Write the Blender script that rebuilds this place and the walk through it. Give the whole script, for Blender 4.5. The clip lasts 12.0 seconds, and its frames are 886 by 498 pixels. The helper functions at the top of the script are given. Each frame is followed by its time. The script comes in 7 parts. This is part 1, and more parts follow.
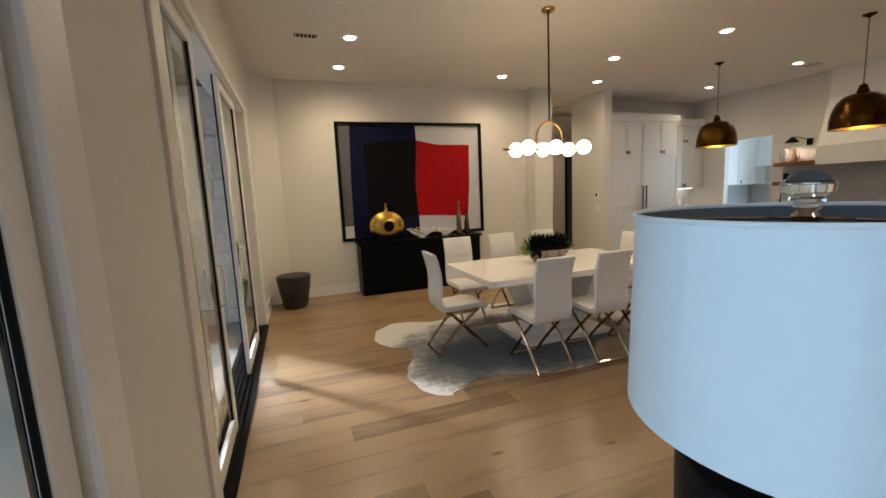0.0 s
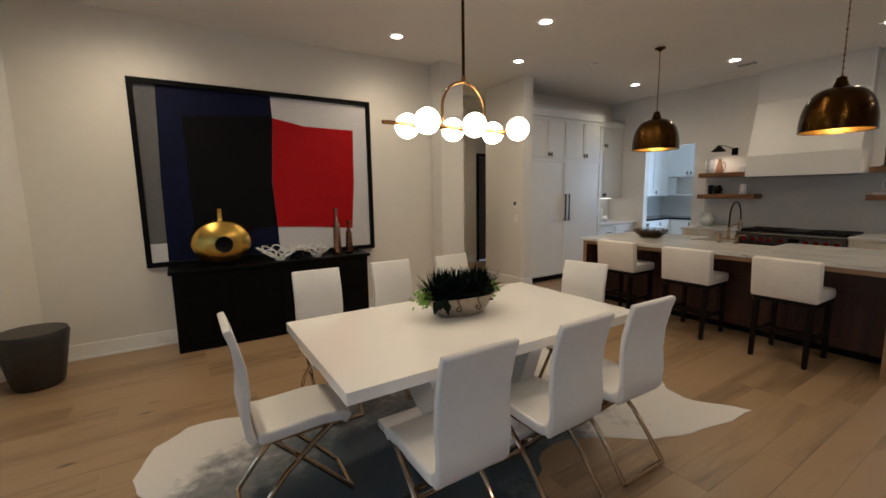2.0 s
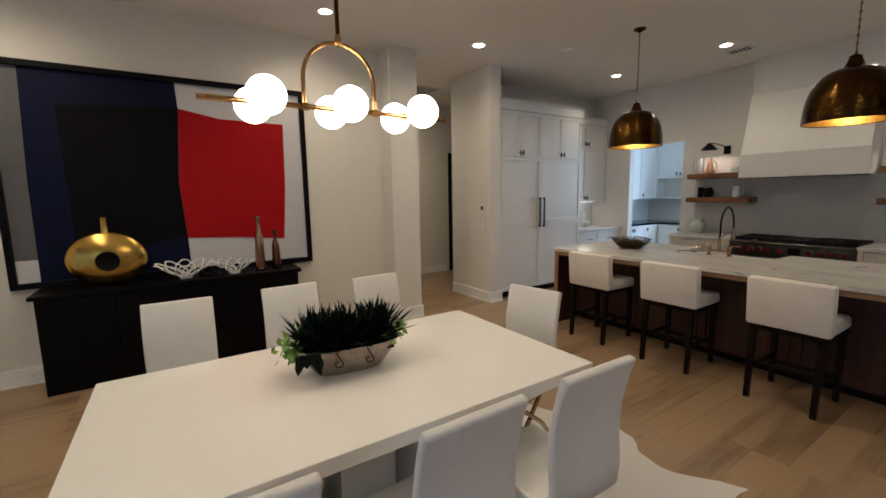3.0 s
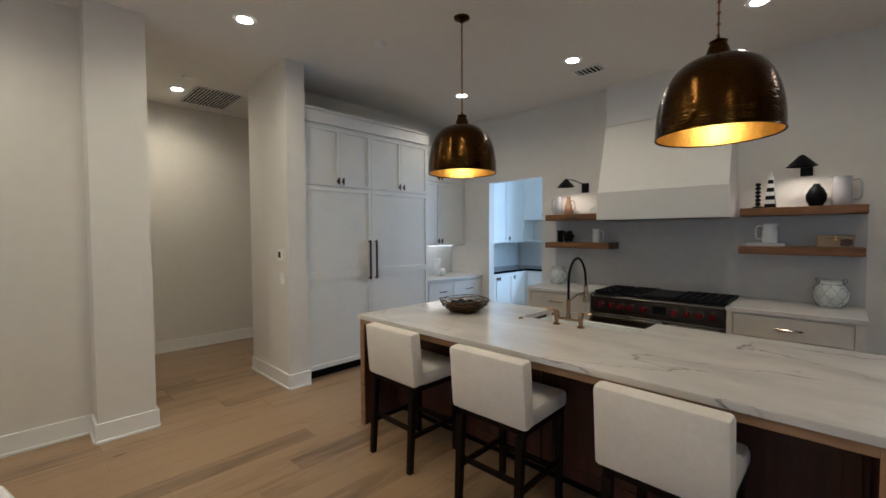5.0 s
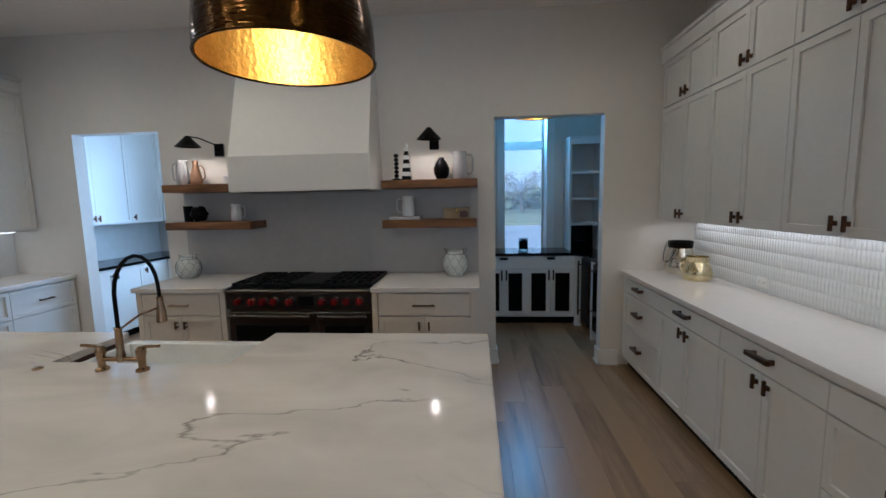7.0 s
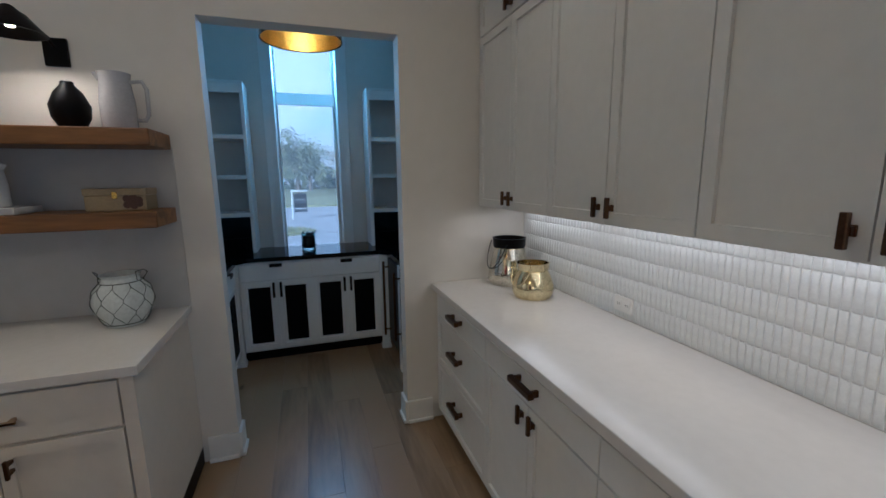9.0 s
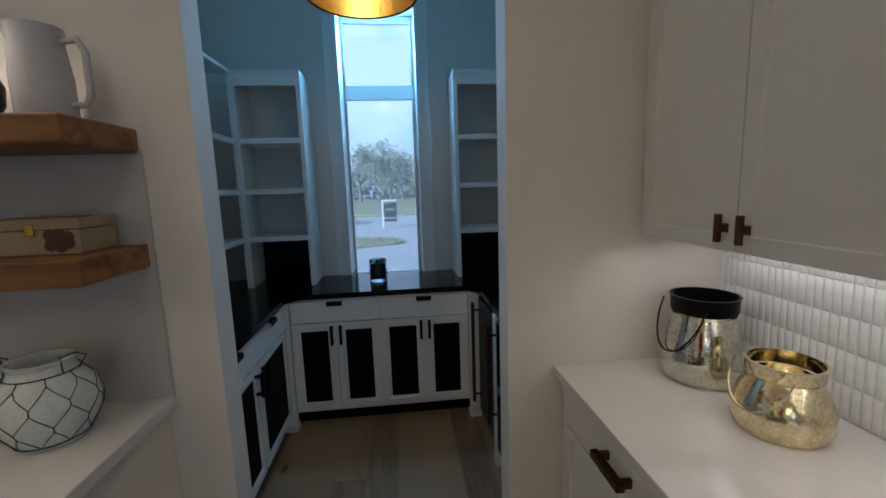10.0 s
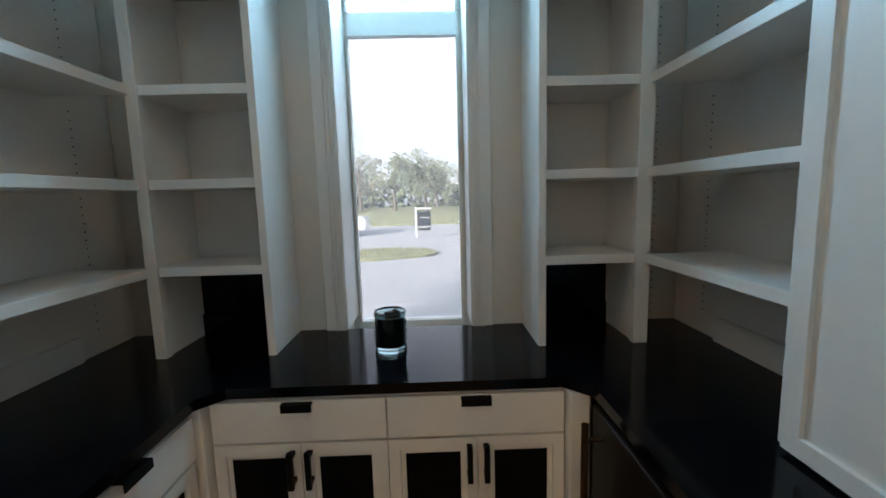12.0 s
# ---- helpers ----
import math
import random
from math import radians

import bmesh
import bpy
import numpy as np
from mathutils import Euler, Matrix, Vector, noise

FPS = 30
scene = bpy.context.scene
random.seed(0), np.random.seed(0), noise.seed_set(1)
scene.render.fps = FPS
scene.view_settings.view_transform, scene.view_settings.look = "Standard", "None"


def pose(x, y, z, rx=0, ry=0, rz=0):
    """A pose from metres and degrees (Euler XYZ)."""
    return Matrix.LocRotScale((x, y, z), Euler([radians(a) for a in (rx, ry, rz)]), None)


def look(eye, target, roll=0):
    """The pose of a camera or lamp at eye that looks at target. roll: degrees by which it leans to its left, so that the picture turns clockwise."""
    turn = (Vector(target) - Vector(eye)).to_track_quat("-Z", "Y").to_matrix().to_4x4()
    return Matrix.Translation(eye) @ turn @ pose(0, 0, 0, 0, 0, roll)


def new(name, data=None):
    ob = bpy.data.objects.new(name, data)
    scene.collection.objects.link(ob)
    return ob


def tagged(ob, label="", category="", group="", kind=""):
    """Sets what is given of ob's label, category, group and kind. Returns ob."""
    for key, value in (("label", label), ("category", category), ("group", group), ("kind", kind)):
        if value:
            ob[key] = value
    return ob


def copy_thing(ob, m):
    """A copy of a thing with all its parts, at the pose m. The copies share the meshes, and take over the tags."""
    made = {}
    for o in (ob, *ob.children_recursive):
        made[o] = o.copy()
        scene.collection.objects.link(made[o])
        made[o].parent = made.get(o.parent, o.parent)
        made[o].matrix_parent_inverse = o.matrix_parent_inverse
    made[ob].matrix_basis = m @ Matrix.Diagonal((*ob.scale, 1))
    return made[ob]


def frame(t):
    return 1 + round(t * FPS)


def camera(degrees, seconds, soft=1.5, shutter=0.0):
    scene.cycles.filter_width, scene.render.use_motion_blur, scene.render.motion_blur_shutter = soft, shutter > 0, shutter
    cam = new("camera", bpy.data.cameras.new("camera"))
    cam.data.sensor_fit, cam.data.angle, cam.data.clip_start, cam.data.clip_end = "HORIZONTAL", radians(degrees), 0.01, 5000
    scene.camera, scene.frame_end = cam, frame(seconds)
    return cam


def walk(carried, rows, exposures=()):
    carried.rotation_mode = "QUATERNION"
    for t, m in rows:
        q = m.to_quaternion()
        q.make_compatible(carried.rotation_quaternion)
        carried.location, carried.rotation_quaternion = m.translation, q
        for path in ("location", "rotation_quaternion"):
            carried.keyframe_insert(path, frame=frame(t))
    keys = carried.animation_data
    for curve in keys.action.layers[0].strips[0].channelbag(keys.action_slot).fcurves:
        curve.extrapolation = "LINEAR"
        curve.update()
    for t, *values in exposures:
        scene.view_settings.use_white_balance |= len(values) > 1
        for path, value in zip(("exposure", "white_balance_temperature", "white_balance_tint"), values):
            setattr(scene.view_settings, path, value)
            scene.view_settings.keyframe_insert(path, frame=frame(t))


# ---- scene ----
cam = camera(94.4, 12.0, 1.6)
PATH = [
    (0, (-0.689, 0.059, 1.549), (-0.023, 1.926, 1.277), -2.7),
    (0.5, (-0.527, 0.578, 1.565), (0.162, 2.44, 1.316), -3.0),
    (1, (-0.362, 1.049, 1.572), (0.494, 2.847, 1.386), -1.9),
    (1.5, (-0.047, 1.411, 1.566), (0.894, 3.162, 1.346), -2.4),
    (2, (0.358, 1.657, 1.561), (1.418, 3.332, 1.287), -0.9),
    (2.5, (0.768, 1.876, 1.57), (1.857, 3.532, 1.301), -1.9),
    (3, (1.224, 1.994, 1.578), (2.299, 3.659, 1.312), -1.0),
    (3.5, (1.707, 2.142, 1.553), (2.867, 3.747, 1.273), -0.2),
    (3.7, (1.896, 2.194, 1.564), (3.119, 3.754, 1.299), -0.4),
    (5.3, (3.301, 2.612, 1.585), (4.763, 3.976, 1.528), -0.3),
    (5.5, (3.438, 2.653, 1.596), (4.928, 3.986, 1.534), -0.4),
    (6, (3.728, 2.688, 1.611), (5.405, 3.775, 1.512), -0.4),
    (6.5, (3.955, 2.643, 1.618), (5.845, 3.282, 1.472), -1.1),
    (7, (4.193, 2.406, 1.603), (6.174, 2.563, 1.373), -1.2),
    (7.5, (4.438, 2.127, 1.576), (6.368, 1.712, 1.257), -0.4),
    (7.7, (4.578, 2.043, 1.596), (6.437, 1.399, 1.237), 0.9),
    (9.3, (6.029, 1.707, 1.574), (7.915, 1.129, 1.242), -1.7),
    (9.5, (6.242, 1.671, 1.574), (8.163, 1.211, 1.261), -2.2),
    (10, (6.733, 1.584, 1.594), (8.701, 1.386, 1.296), -1.9),
    (10.5, (7.203, 1.558, 1.55), (9.175, 1.584, 1.218), -2.3),
    (11, (7.615, 1.601, 1.523), (9.574, 1.71, 1.137), -2.0),
    (11.5, (7.958, 1.547, 1.5), (9.905, 1.686, 1.065), -2.3),
    (12, (8.132, 1.576, 1.53), (10.116, 1.54, 1.278), -1.6),
]
walk(cam, [(t, look(eye, target, roll)) for t, eye, target, roll in PATH],
     [(0.0, 1.36, 5400, 8), (0.5, 1.25, 5100, 8), (1.5, 1.15, 5050, 8), (3.0, 1.15, 4900, 8), (5.5, 1.25, 4500, 5), (6.0, 1.15, 4450, 6), (6.5, 1.1, 4450, 7), (7.0, 1.15, 4400, 7), (7.5, 1.2, 4350, 7), (9.5, 1.02, 4500, 7), (10.0, 1.05, 4700, 8), (10.5, 1.2, 4750, 8), (11.0, 1.42, 5000, 9), (12.0, 1.78, 6450, 15)])

# world, sun, exposure
SKY = 0.15
world = bpy.data.worlds.new("world")
scene.world = world
world.use_nodes = True
wn = world.node_tree.nodes
sky = wn.new("ShaderNodeTexSky")
sky.sky_type, sky.sun_disc = "NISHITA", False
sky.sun_elevation, sky.sun_rotation = radians(20), radians(318)
sky.air_density, sky.dust_density = 1.0, 4.0
wn["Background"].inputs["Strength"].default_value = SKY
cloud, cloud_range, cloud_mix = wn.new("ShaderNodeTexNoise"), wn.new("ShaderNodeMapRange"), wn.new("ShaderNodeMix")
cloud.inputs["Scale"].default_value, cloud.inputs["Detail"].default_value = 4.5, 7
cloud_range.inputs["From Min"].default_value, cloud_range.inputs["From Max"].default_value, cloud_range.inputs["To Max"].default_value = 0.28, 0.55, 0.92
cloud_mix.data_type = "RGBA"
cloud_mix.inputs["B"].default_value = (4.3, 4.45, 4.7, 1)
for a, b in ((cloud.outputs["Fac"], cloud_range.inputs["Value"]), (cloud_range.outputs[0], cloud_mix.inputs["Factor"]), (sky.outputs[0], cloud_mix.inputs["A"]), (cloud_mix.outputs["Result"], wn["Background"].inputs["Color"])):
    world.node_tree.links.new(a, b)
sun_data = bpy.data.lights.new("sun", "SUN")
sun_data.energy, sun_data.angle, sun_data.color = 5.0, radians(5), (1.0, 0.95, 0.88)
sun = new("sun", sun_data)
sun.matrix_world = look((-26.8, 29.6, 14.5), (0, 0, 0))

WARM = (1.0, 0.71, 0.38)
DOWN_W, BULB_W, SCONCE_W, STRIP_W = 21.5, 1.1, 2.3, 0.5


def lamp(name, kind, at, watts, color=WARM, to=None, size=0.05, spot=120, blend=0.7):
    data = bpy.data.lights.new(name, kind)
    data.energy, data.color = watts, color
    if kind == "AREA":
        data.size = size
    else:
        data.shadow_soft_size = size
    if kind == "SPOT":
        data.spot_size, data.spot_blend = radians(spot), blend
    ob = new(name, data)
    ob.matrix_world = look(at, to) if to else pose(*at)
    return ob


# materials
def material(name, color, rough=0.6, metal=0.0, vary=0.0, scale=8.0, bump=0.0, bump_scale=60.0, fine=0.0, stretch=(1, 1, 1), coat=0.0, sheen=0.0):
    m = bpy.data.materials.new(name)
    m.use_nodes = True
    n, l = m.node_tree.nodes, m.node_tree.links
    b = n["Principled BSDF"]
    b.inputs["Roughness"].default_value, b.inputs["Metallic"].default_value = rough, metal
    b.inputs["Coat Weight"].default_value, b.inputs["Coat Roughness"].default_value = coat, 0.05
    b.inputs["Sheen Weight"].default_value = sheen
    if max(color) < 0.04 and not metal:
        b.inputs["Specular IOR Level"].default_value = 0.09
    b.inputs["Base Color"].default_value = (*color, 1)
    tc, mp = n.new("ShaderNodeTexCoord"), n.new("ShaderNodeMapping")
    mp.inputs["Scale"].default_value = stretch
    l.new(tc.outputs["Object"], mp.inputs["Vector"])
    if vary:
        t1, t2 = n.new("ShaderNodeTexNoise"), n.new("ShaderNodeTexNoise")
        t1.inputs["Scale"].default_value, t2.inputs["Scale"].default_value = scale, scale * 9
        t1.inputs["Detail"].default_value = t2.inputs["Detail"].default_value = 4
        add = n.new("ShaderNodeMath")
        add.operation = "ADD"
        ramp = n.new("ShaderNodeMapRange")
        ramp.inputs["From Min"].default_value, ramp.inputs["From Max"].default_value = 0.7, 1.3
        ramp.inputs["To Min"].default_value, ramp.inputs["To Max"].default_value = 1 - vary, 1 + vary
        mul = n.new("ShaderNodeVectorMath")
        mul.operation = "SCALE"
        mul.inputs[0].default_value = color
        for t in (t1, t2):
            l.new(mp.outputs[0], t.inputs["Vector"])
        l.new(t1.outputs["Fac"], add.inputs[0])
        l.new(t2.outputs["Fac"], add.inputs[1])
        l.new(add.outputs[0], ramp.inputs["Value"])
        l.new(ramp.outputs[0], mul.inputs["Scale"])
        l.new(mul.outputs[0], b.inputs["Base Color"])
        if fine:
            rr = n.new("ShaderNodeMapRange")
            rr.inputs["To Min"].default_value, rr.inputs["To Max"].default_value = max(rough - fine, 0.02), rough + fine
            l.new(t1.outputs["Fac"], rr.inputs["Value"])
            l.new(rr.outputs[0], b.inputs["Roughness"])
    if bump:
        t3, bp = n.new("ShaderNodeTexNoise"), n.new("ShaderNodeBump")
        t3.inputs["Scale"].default_value, t3.inputs["Detail"].default_value = bump_scale, 3
        bp.inputs["Strength"].default_value, bp.inputs["Distance"].default_value = bump, 0.01
        l.new(mp.outputs[0], t3.inputs["Vector"])
        l.new(t3.outputs["Fac"], bp.inputs["Height"])
        l.new(bp.outputs[0], b.inputs["Normal"])
    return m


def glowing(name, color, strength):
    m = bpy.data.materials.new(name)
    m.use_nodes = True
    b = m.node_tree.nodes["Principled BSDF"]
    b.inputs["Base Color"].default_value = (0.9, 0.9, 0.9, 1)
    b.inputs["Emission Color"].default_value, b.inputs["Emission Strength"].default_value = (*color, 1), strength
    return m


def glass_material(name, tint=(1, 1, 1), rough=0.0, ior=1.45):
    m = bpy.data.materials.new(name)
    m.use_nodes = True
    b = m.node_tree.nodes["Principled BSDF"]
    b.inputs["Base Color"].default_value, b.inputs["Roughness"].default_value = (*tint, 1), rough
    b.inputs["Transmission Weight"].default_value, b.inputs["IOR"].default_value = 1.0, ior
    return m


def wood(name, dark, light, rough, per, grain=(1.2, 14, 14), knots=0.0, spread=0.35, coat=0.0):
    """Wood whose grain runs along x; per: 'object', 'island' or '' for how pieces differ."""
    m = bpy.data.materials.new(name)
    m.use_nodes = True
    n, l = m.node_tree.nodes, m.node_tree.links
    b = n["Principled BSDF"]
    b.inputs["Roughness"].default_value, b.inputs["Coat Weight"].default_value = rough, coat
    if max(light) < 0.03:
        b.inputs["Specular IOR Level"].default_value = 0.08
    tc, mp = n.new("ShaderNodeTexCoord"), n.new("ShaderNodeMapping")
    mp.inputs["Scale"].default_value = grain
    l.new(tc.outputs["Object"], mp.inputs["Vector"])
    vec = mp.outputs[0]
    rnd = None
    if per:
        info = n.new("ShaderNodeObjectInfo" if per == "object" else "ShaderNodeNewGeometry")
        rnd = info.outputs["Random" if per == "object" else "Random Per Island"]
        sc, ad = n.new("ShaderNodeMath"), n.new("ShaderNodeVectorMath")
        sc.operation, sc.inputs[1].default_value = "MULTIPLY", 57.0
        l.new(rnd, sc.inputs[0])
        l.new(mp.outputs[0], ad.inputs[0])
        l.new(sc.outputs[0], ad.inputs[1])
        vec = ad.outputs[0]
    t1, t2 = n.new("ShaderNodeTexNoise"), n.new("ShaderNodeTexNoise")
    t1.inputs["Scale"].default_value, t1.inputs["Detail"].default_value, t1.inputs["Distortion"].default_value = 1.2, 6, 0.8
    t2.inputs["Scale"].default_value, t2.inputs["Detail"].default_value = 6.0, 4
    l.new(vec, t1.inputs["Vector"])
    l.new(vec, t2.inputs["Vector"])
    mix = n.new("ShaderNodeMath")
    mix.operation = "MULTIPLY_ADD"
    mix.inputs[1].default_value = 0.35
    l.new(t2.outputs["Fac"], mix.inputs[0])
    l.new(t1.outputs["Fac"], mix.inputs[2])
    val = mix.outputs[0]
    if rnd:
        ra = n.new("ShaderNodeMath")
        ra.operation = "MULTIPLY_ADD"
        ra.inputs[1].default_value = spread
        l.new(rnd, ra.inputs[0])
        l.new(val, ra.inputs[2])
        val = ra.outputs[0]
    ramp = n.new("ShaderNodeValToRGB")
    ramp.color_ramp.elements[0].position, ramp.color_ramp.elements[1].position = 0.42, 0.95
    ramp.color_ramp.elements[0].color, ramp.color_ramp.elements[1].color = (*dark, 1), (*light, 1)
    l.new(val, ramp.inputs["Fac"])
    out = ramp.outputs["Color"]
    if knots:
        vo, mk, kr, mx = n.new("ShaderNodeTexVoronoi"), n.new("ShaderNodeMapping"), n.new("ShaderNodeMapRange"), n.new("ShaderNodeMix")
        mk.inputs["Scale"].default_value = (0.9, 2.2, 1)
        ad2 = n.new("ShaderNodeVectorMath")
        l.new(tc.outputs["Object"], mk.inputs["Vector"])
        l.new(mk.outputs[0], ad2.inputs[0])
        if rnd:
            l.new(sc.outputs[0], ad2.inputs[1])
        vo.inputs["Scale"].default_value = 1.3
        l.new(ad2.outputs[0], vo.inputs["Vector"])
        kr.inputs["From Min"].default_value, kr.inputs["From Max"].default_value = 0.02, 0.075
        kr.inputs["To Min"].default_value, kr.inputs["To Max"].default_value = knots, 0.0
        l.new(vo.outputs["Distance"], kr.inputs["Value"])
        mx.data_type = "RGBA"
        mx.inputs["B"].default_value = (dark[0] * 0.35, dark[1] * 0.3, dark[2] * 0.25, 1)
        l.new(kr.outputs[0], mx.inputs["Factor"])
        l.new(out, mx.inputs["A"])
        out = mx.outputs["Result"]
    l.new(out, b.inputs["Base Color"])
    bp = n.new("ShaderNodeBump")
    bp.inputs["Strength"].default_value, bp.inputs["Distance"].default_value = 0.12, 0.002
    l.new(t1.outputs["Fac"], bp.inputs["Height"])
    l.new(bp.outputs[0], b.inputs["Normal"])
    return m


def marble(name):
    m = bpy.data.materials.new(name)
    m.use_nodes = True
    n, l = m.node_tree.nodes, m.node_tree.links
    b = n["Principled BSDF"]
    b.inputs["Roughness"].default_value = 0.09
    tc = n.new("ShaderNodeTexCoord")
    mp = n.new("ShaderNodeMapping")
    mp.inputs["Rotation"].default_value = (0, 0, radians(25))
    mp.inputs["Scale"].default_value = (1.3, 0.55, 1)
    wv, big, rampv, rampb, mx = (n.new(k) for k in ("ShaderNodeTexNoise", "ShaderNodeTexNoise", "ShaderNodeValToRGB", "ShaderNodeValToRGB", "ShaderNodeMix"))
    l.new(tc.outputs["Object"], mp.inputs["Vector"])
    for t, s, d in ((wv, 1.1, 1.1), (big, 3.0, 0.6)):
        t.inputs["Scale"].default_value, t.inputs["Distortion"].default_value, t.inputs["Detail"].default_value = s, d, 6
        l.new(mp.outputs[0], t.inputs["Vector"])
    e = rampv.color_ramp.elements
    e[0].position, e[0].color = 0.494, (0, 0, 0, 1)
    e[1].position, e[1].color = 0.506, (0, 0, 0, 1)
    mid = e.new(0.5)
    mid.color = (1, 1, 1, 1)
    l.new(wv.outputs["Fac"], rampv.inputs["Fac"])
    e = rampb.color_ramp.elements
    e[0].position, e[0].color = 0.3, (0.49, 0.465, 0.435, 1)
    e[1].position, e[1].color = 0.62, (0.62, 0.59, 0.55, 1)
    l.new(big.outputs["Fac"], rampb.inputs["Fac"])
    gate, gm = n.new("ShaderNodeTexNoise"), n.new("ShaderNodeMath")
    gate.inputs["Scale"].default_value = 1.1
    l.new(tc.outputs["Object"], gate.inputs["Vector"])
    gr = n.new("ShaderNodeMapRange")
    gr.inputs["From Min"].default_value, gr.inputs["From Max"].default_value, gr.inputs["To Max"].default_value = 0.38, 0.6, 0.85
    l.new(gate.outputs["Fac"], gr.inputs["Value"])
    gm.operation = "MULTIPLY"
    l.new(rampv.outputs["Color"], gm.inputs[0])
    l.new(gr.outputs[0], gm.inputs[1])
    mx.data_type = "RGBA"
    mx.inputs["B"].default_value = (0.07, 0.065, 0.06, 1)
    l.new(gm.outputs[0], mx.inputs["Factor"])
    l.new(rampb.outputs["Color"], mx.inputs["A"])
    l.new(mx.outputs["Result"], b.inputs["Base Color"])
    return m


PAINT = material("wall paint", (0.66, 0.63, 0.575), 0.75, vary=0.025, scale=1.2, bump=0.08, bump_scale=180)
CEIL = material("ceiling paint", (0.72, 0.69, 0.64), 0.9, vary=0.02, scale=1.0, bump=0.05, bump_scale=150)
TRIM = material("white trim paint", (0.76, 0.75, 0.72), 0.35, vary=0.02, scale=3)
CAB = material("off-white cabinet paint", (0.66, 0.65, 0.62), 0.38, vary=0.03, scale=2.5, bump=0.02)
CAB_WARM = material("cream cabinet paint", (0.66, 0.61, 0.53), 0.4, vary=0.03, scale=2.5, bump=0.02)
QUARTZ = material("white quartz", (0.63, 0.605, 0.57), 0.12, vary=0.03, scale=3)
HOODPAINT = material("cream hood paint", (0.70, 0.68, 0.64), 0.62, vary=0.02, scale=2, bump=0.06, bump_scale=120)
SLAB = material("grey plaster backsplash", (0.45, 0.44, 0.42), 0.35, vary=0.05, scale=1.5)
BLACKTOP = material("black honed stone", (0.0015, 0.0018, 0.003), 0.13, vary=0.2, scale=20)
BLACKTOP.node_tree.nodes["Principled BSDF"].inputs["Specular IOR Level"].default_value = 0.18
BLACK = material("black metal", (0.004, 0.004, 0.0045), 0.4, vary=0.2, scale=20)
BLACKWOOD = wood("black stained oak", (0.0012, 0.0012, 0.0012), (0.005, 0.0045, 0.004), 0.4, "")
DARKWOOD = wood("espresso wood", (0.004, 0.003, 0.0025), (0.012, 0.008, 0.006), 0.35, "")
WALNUT = wood("island walnut", (0.022, 0.007, 0.004), (0.075, 0.024, 0.013), 0.45, "", grain=(10, 10, 1.0))
EDGEOAK = wood("oak edge band", (0.17, 0.09, 0.038), (0.34, 0.20, 0.095), 0.5, "", grain=(10, 1.0, 10))
SHELF = wood("stained shelf wood", (0.06, 0.022, 0.006), (0.30, 0.135, 0.032), 0.45, "", grain=(12, 1.3, 12), knots=0.8)
OAK = wood("oiled oak planks", (0.095, 0.058, 0.030), (0.300, 0.200, 0.108), 0.3, "object", knots=0.95, grain=(0.9, 7, 7), spread=0.6)
OAK_FAR = wood("oiled oak planks beyond", (0.095, 0.058, 0.030), (0.300, 0.200, 0.108), 0.3, "island", knots=0.95, grain=(0.9, 7, 7), spread=0.6)
JOINT = material("dark subfloor joint", (0.05, 0.035, 0.025), 0.9)
MARBLE = marble("veined marble")
LEATHER = material("white leather", (0.70, 0.68, 0.65), 0.42, vary=0.04, scale=6, bump=0.15, bump_scale=220)
LINEN = material("cream upholstery", (0.66, 0.61, 0.54), 0.85, vary=0.05, scale=5, bump=0.3, bump_scale=500, sheen=0.2)
LACQUER = material("white lacquer", (0.78, 0.76, 0.73), 0.07, vary=0.015, scale=2, coat=0.3)
BRASS = material("aged brass", (0.42, 0.24, 0.09), 0.26, 1.0, vary=0.25, scale=9, fine=0.1)
DARKBRASS = material("dark hammered bronze", (0.06, 0.029, 0.005), 0.17, 1.0, vary=0.35, scale=10, fine=0.05)


def hammered(m, across, upward, depth):
    """Beaten dents, longer round the lamp than up it."""
    n, l = m.node_tree.nodes, m.node_tree.links
    tc, mp, no, bp = n.new("ShaderNodeTexCoord"), n.new("ShaderNodeMapping"), n.new("ShaderNodeTexNoise"), n.new("ShaderNodeBump")
    mp.inputs["Scale"].default_value = (across, across, upward)
    no.inputs["Scale"].default_value, no.inputs["Detail"].default_value = 1.0, 1
    bp.inputs["Strength"].default_value, bp.inputs["Distance"].default_value = 1.0, depth
    l.new(tc.outputs["Object"], mp.inputs["Vector"])
    l.new(mp.outputs[0], no.inputs["Vector"])
    l.new(no.outputs["Fac"], bp.inputs["Height"])
    l.new(bp.outputs[0], n["Principled BSDF"].inputs["Normal"])


hammered(DARKBRASS, 26, 120, 0.0026)
GOLDIN = material("hammered gold leaf inside", (0.60, 0.40, 0.07), 0.35, 1.0, vary=0.2, scale=12, bump=0.3, bump_scale=50)
GOLD = material("antique gold leaf", (0.56, 0.37, 0.075), 0.24, 1.0, vary=0.18, scale=5, bump=0.08, bump_scale=30, fine=0.08)
CHROME = material("polished champagne chrome", (0.44, 0.33, 0.22), 0.14, 1.0, vary=0.15, scale=10)
STEEL = material("brushed stainless steel", (0.13, 0.12, 0.11), 0.28, 1.0, vary=0.12, scale=4, stretch=(20, 1, 20))
PEWTER = material("brushed bronze hardware", (0.10, 0.056, 0.033), 0.3, 1.0, vary=0.2, scale=15)
FAUCET = material("antique brass tap", (0.30, 0.205, 0.115), 0.25, 1.0, vary=0.2, scale=20)
KNOB = material("red enamel knob", (0.14, 0.005, 0.004), 0.25)
IRON = material("cast iron", (0.01, 0.01, 0.011), 0.5, bump=0.3, bump_scale=90)
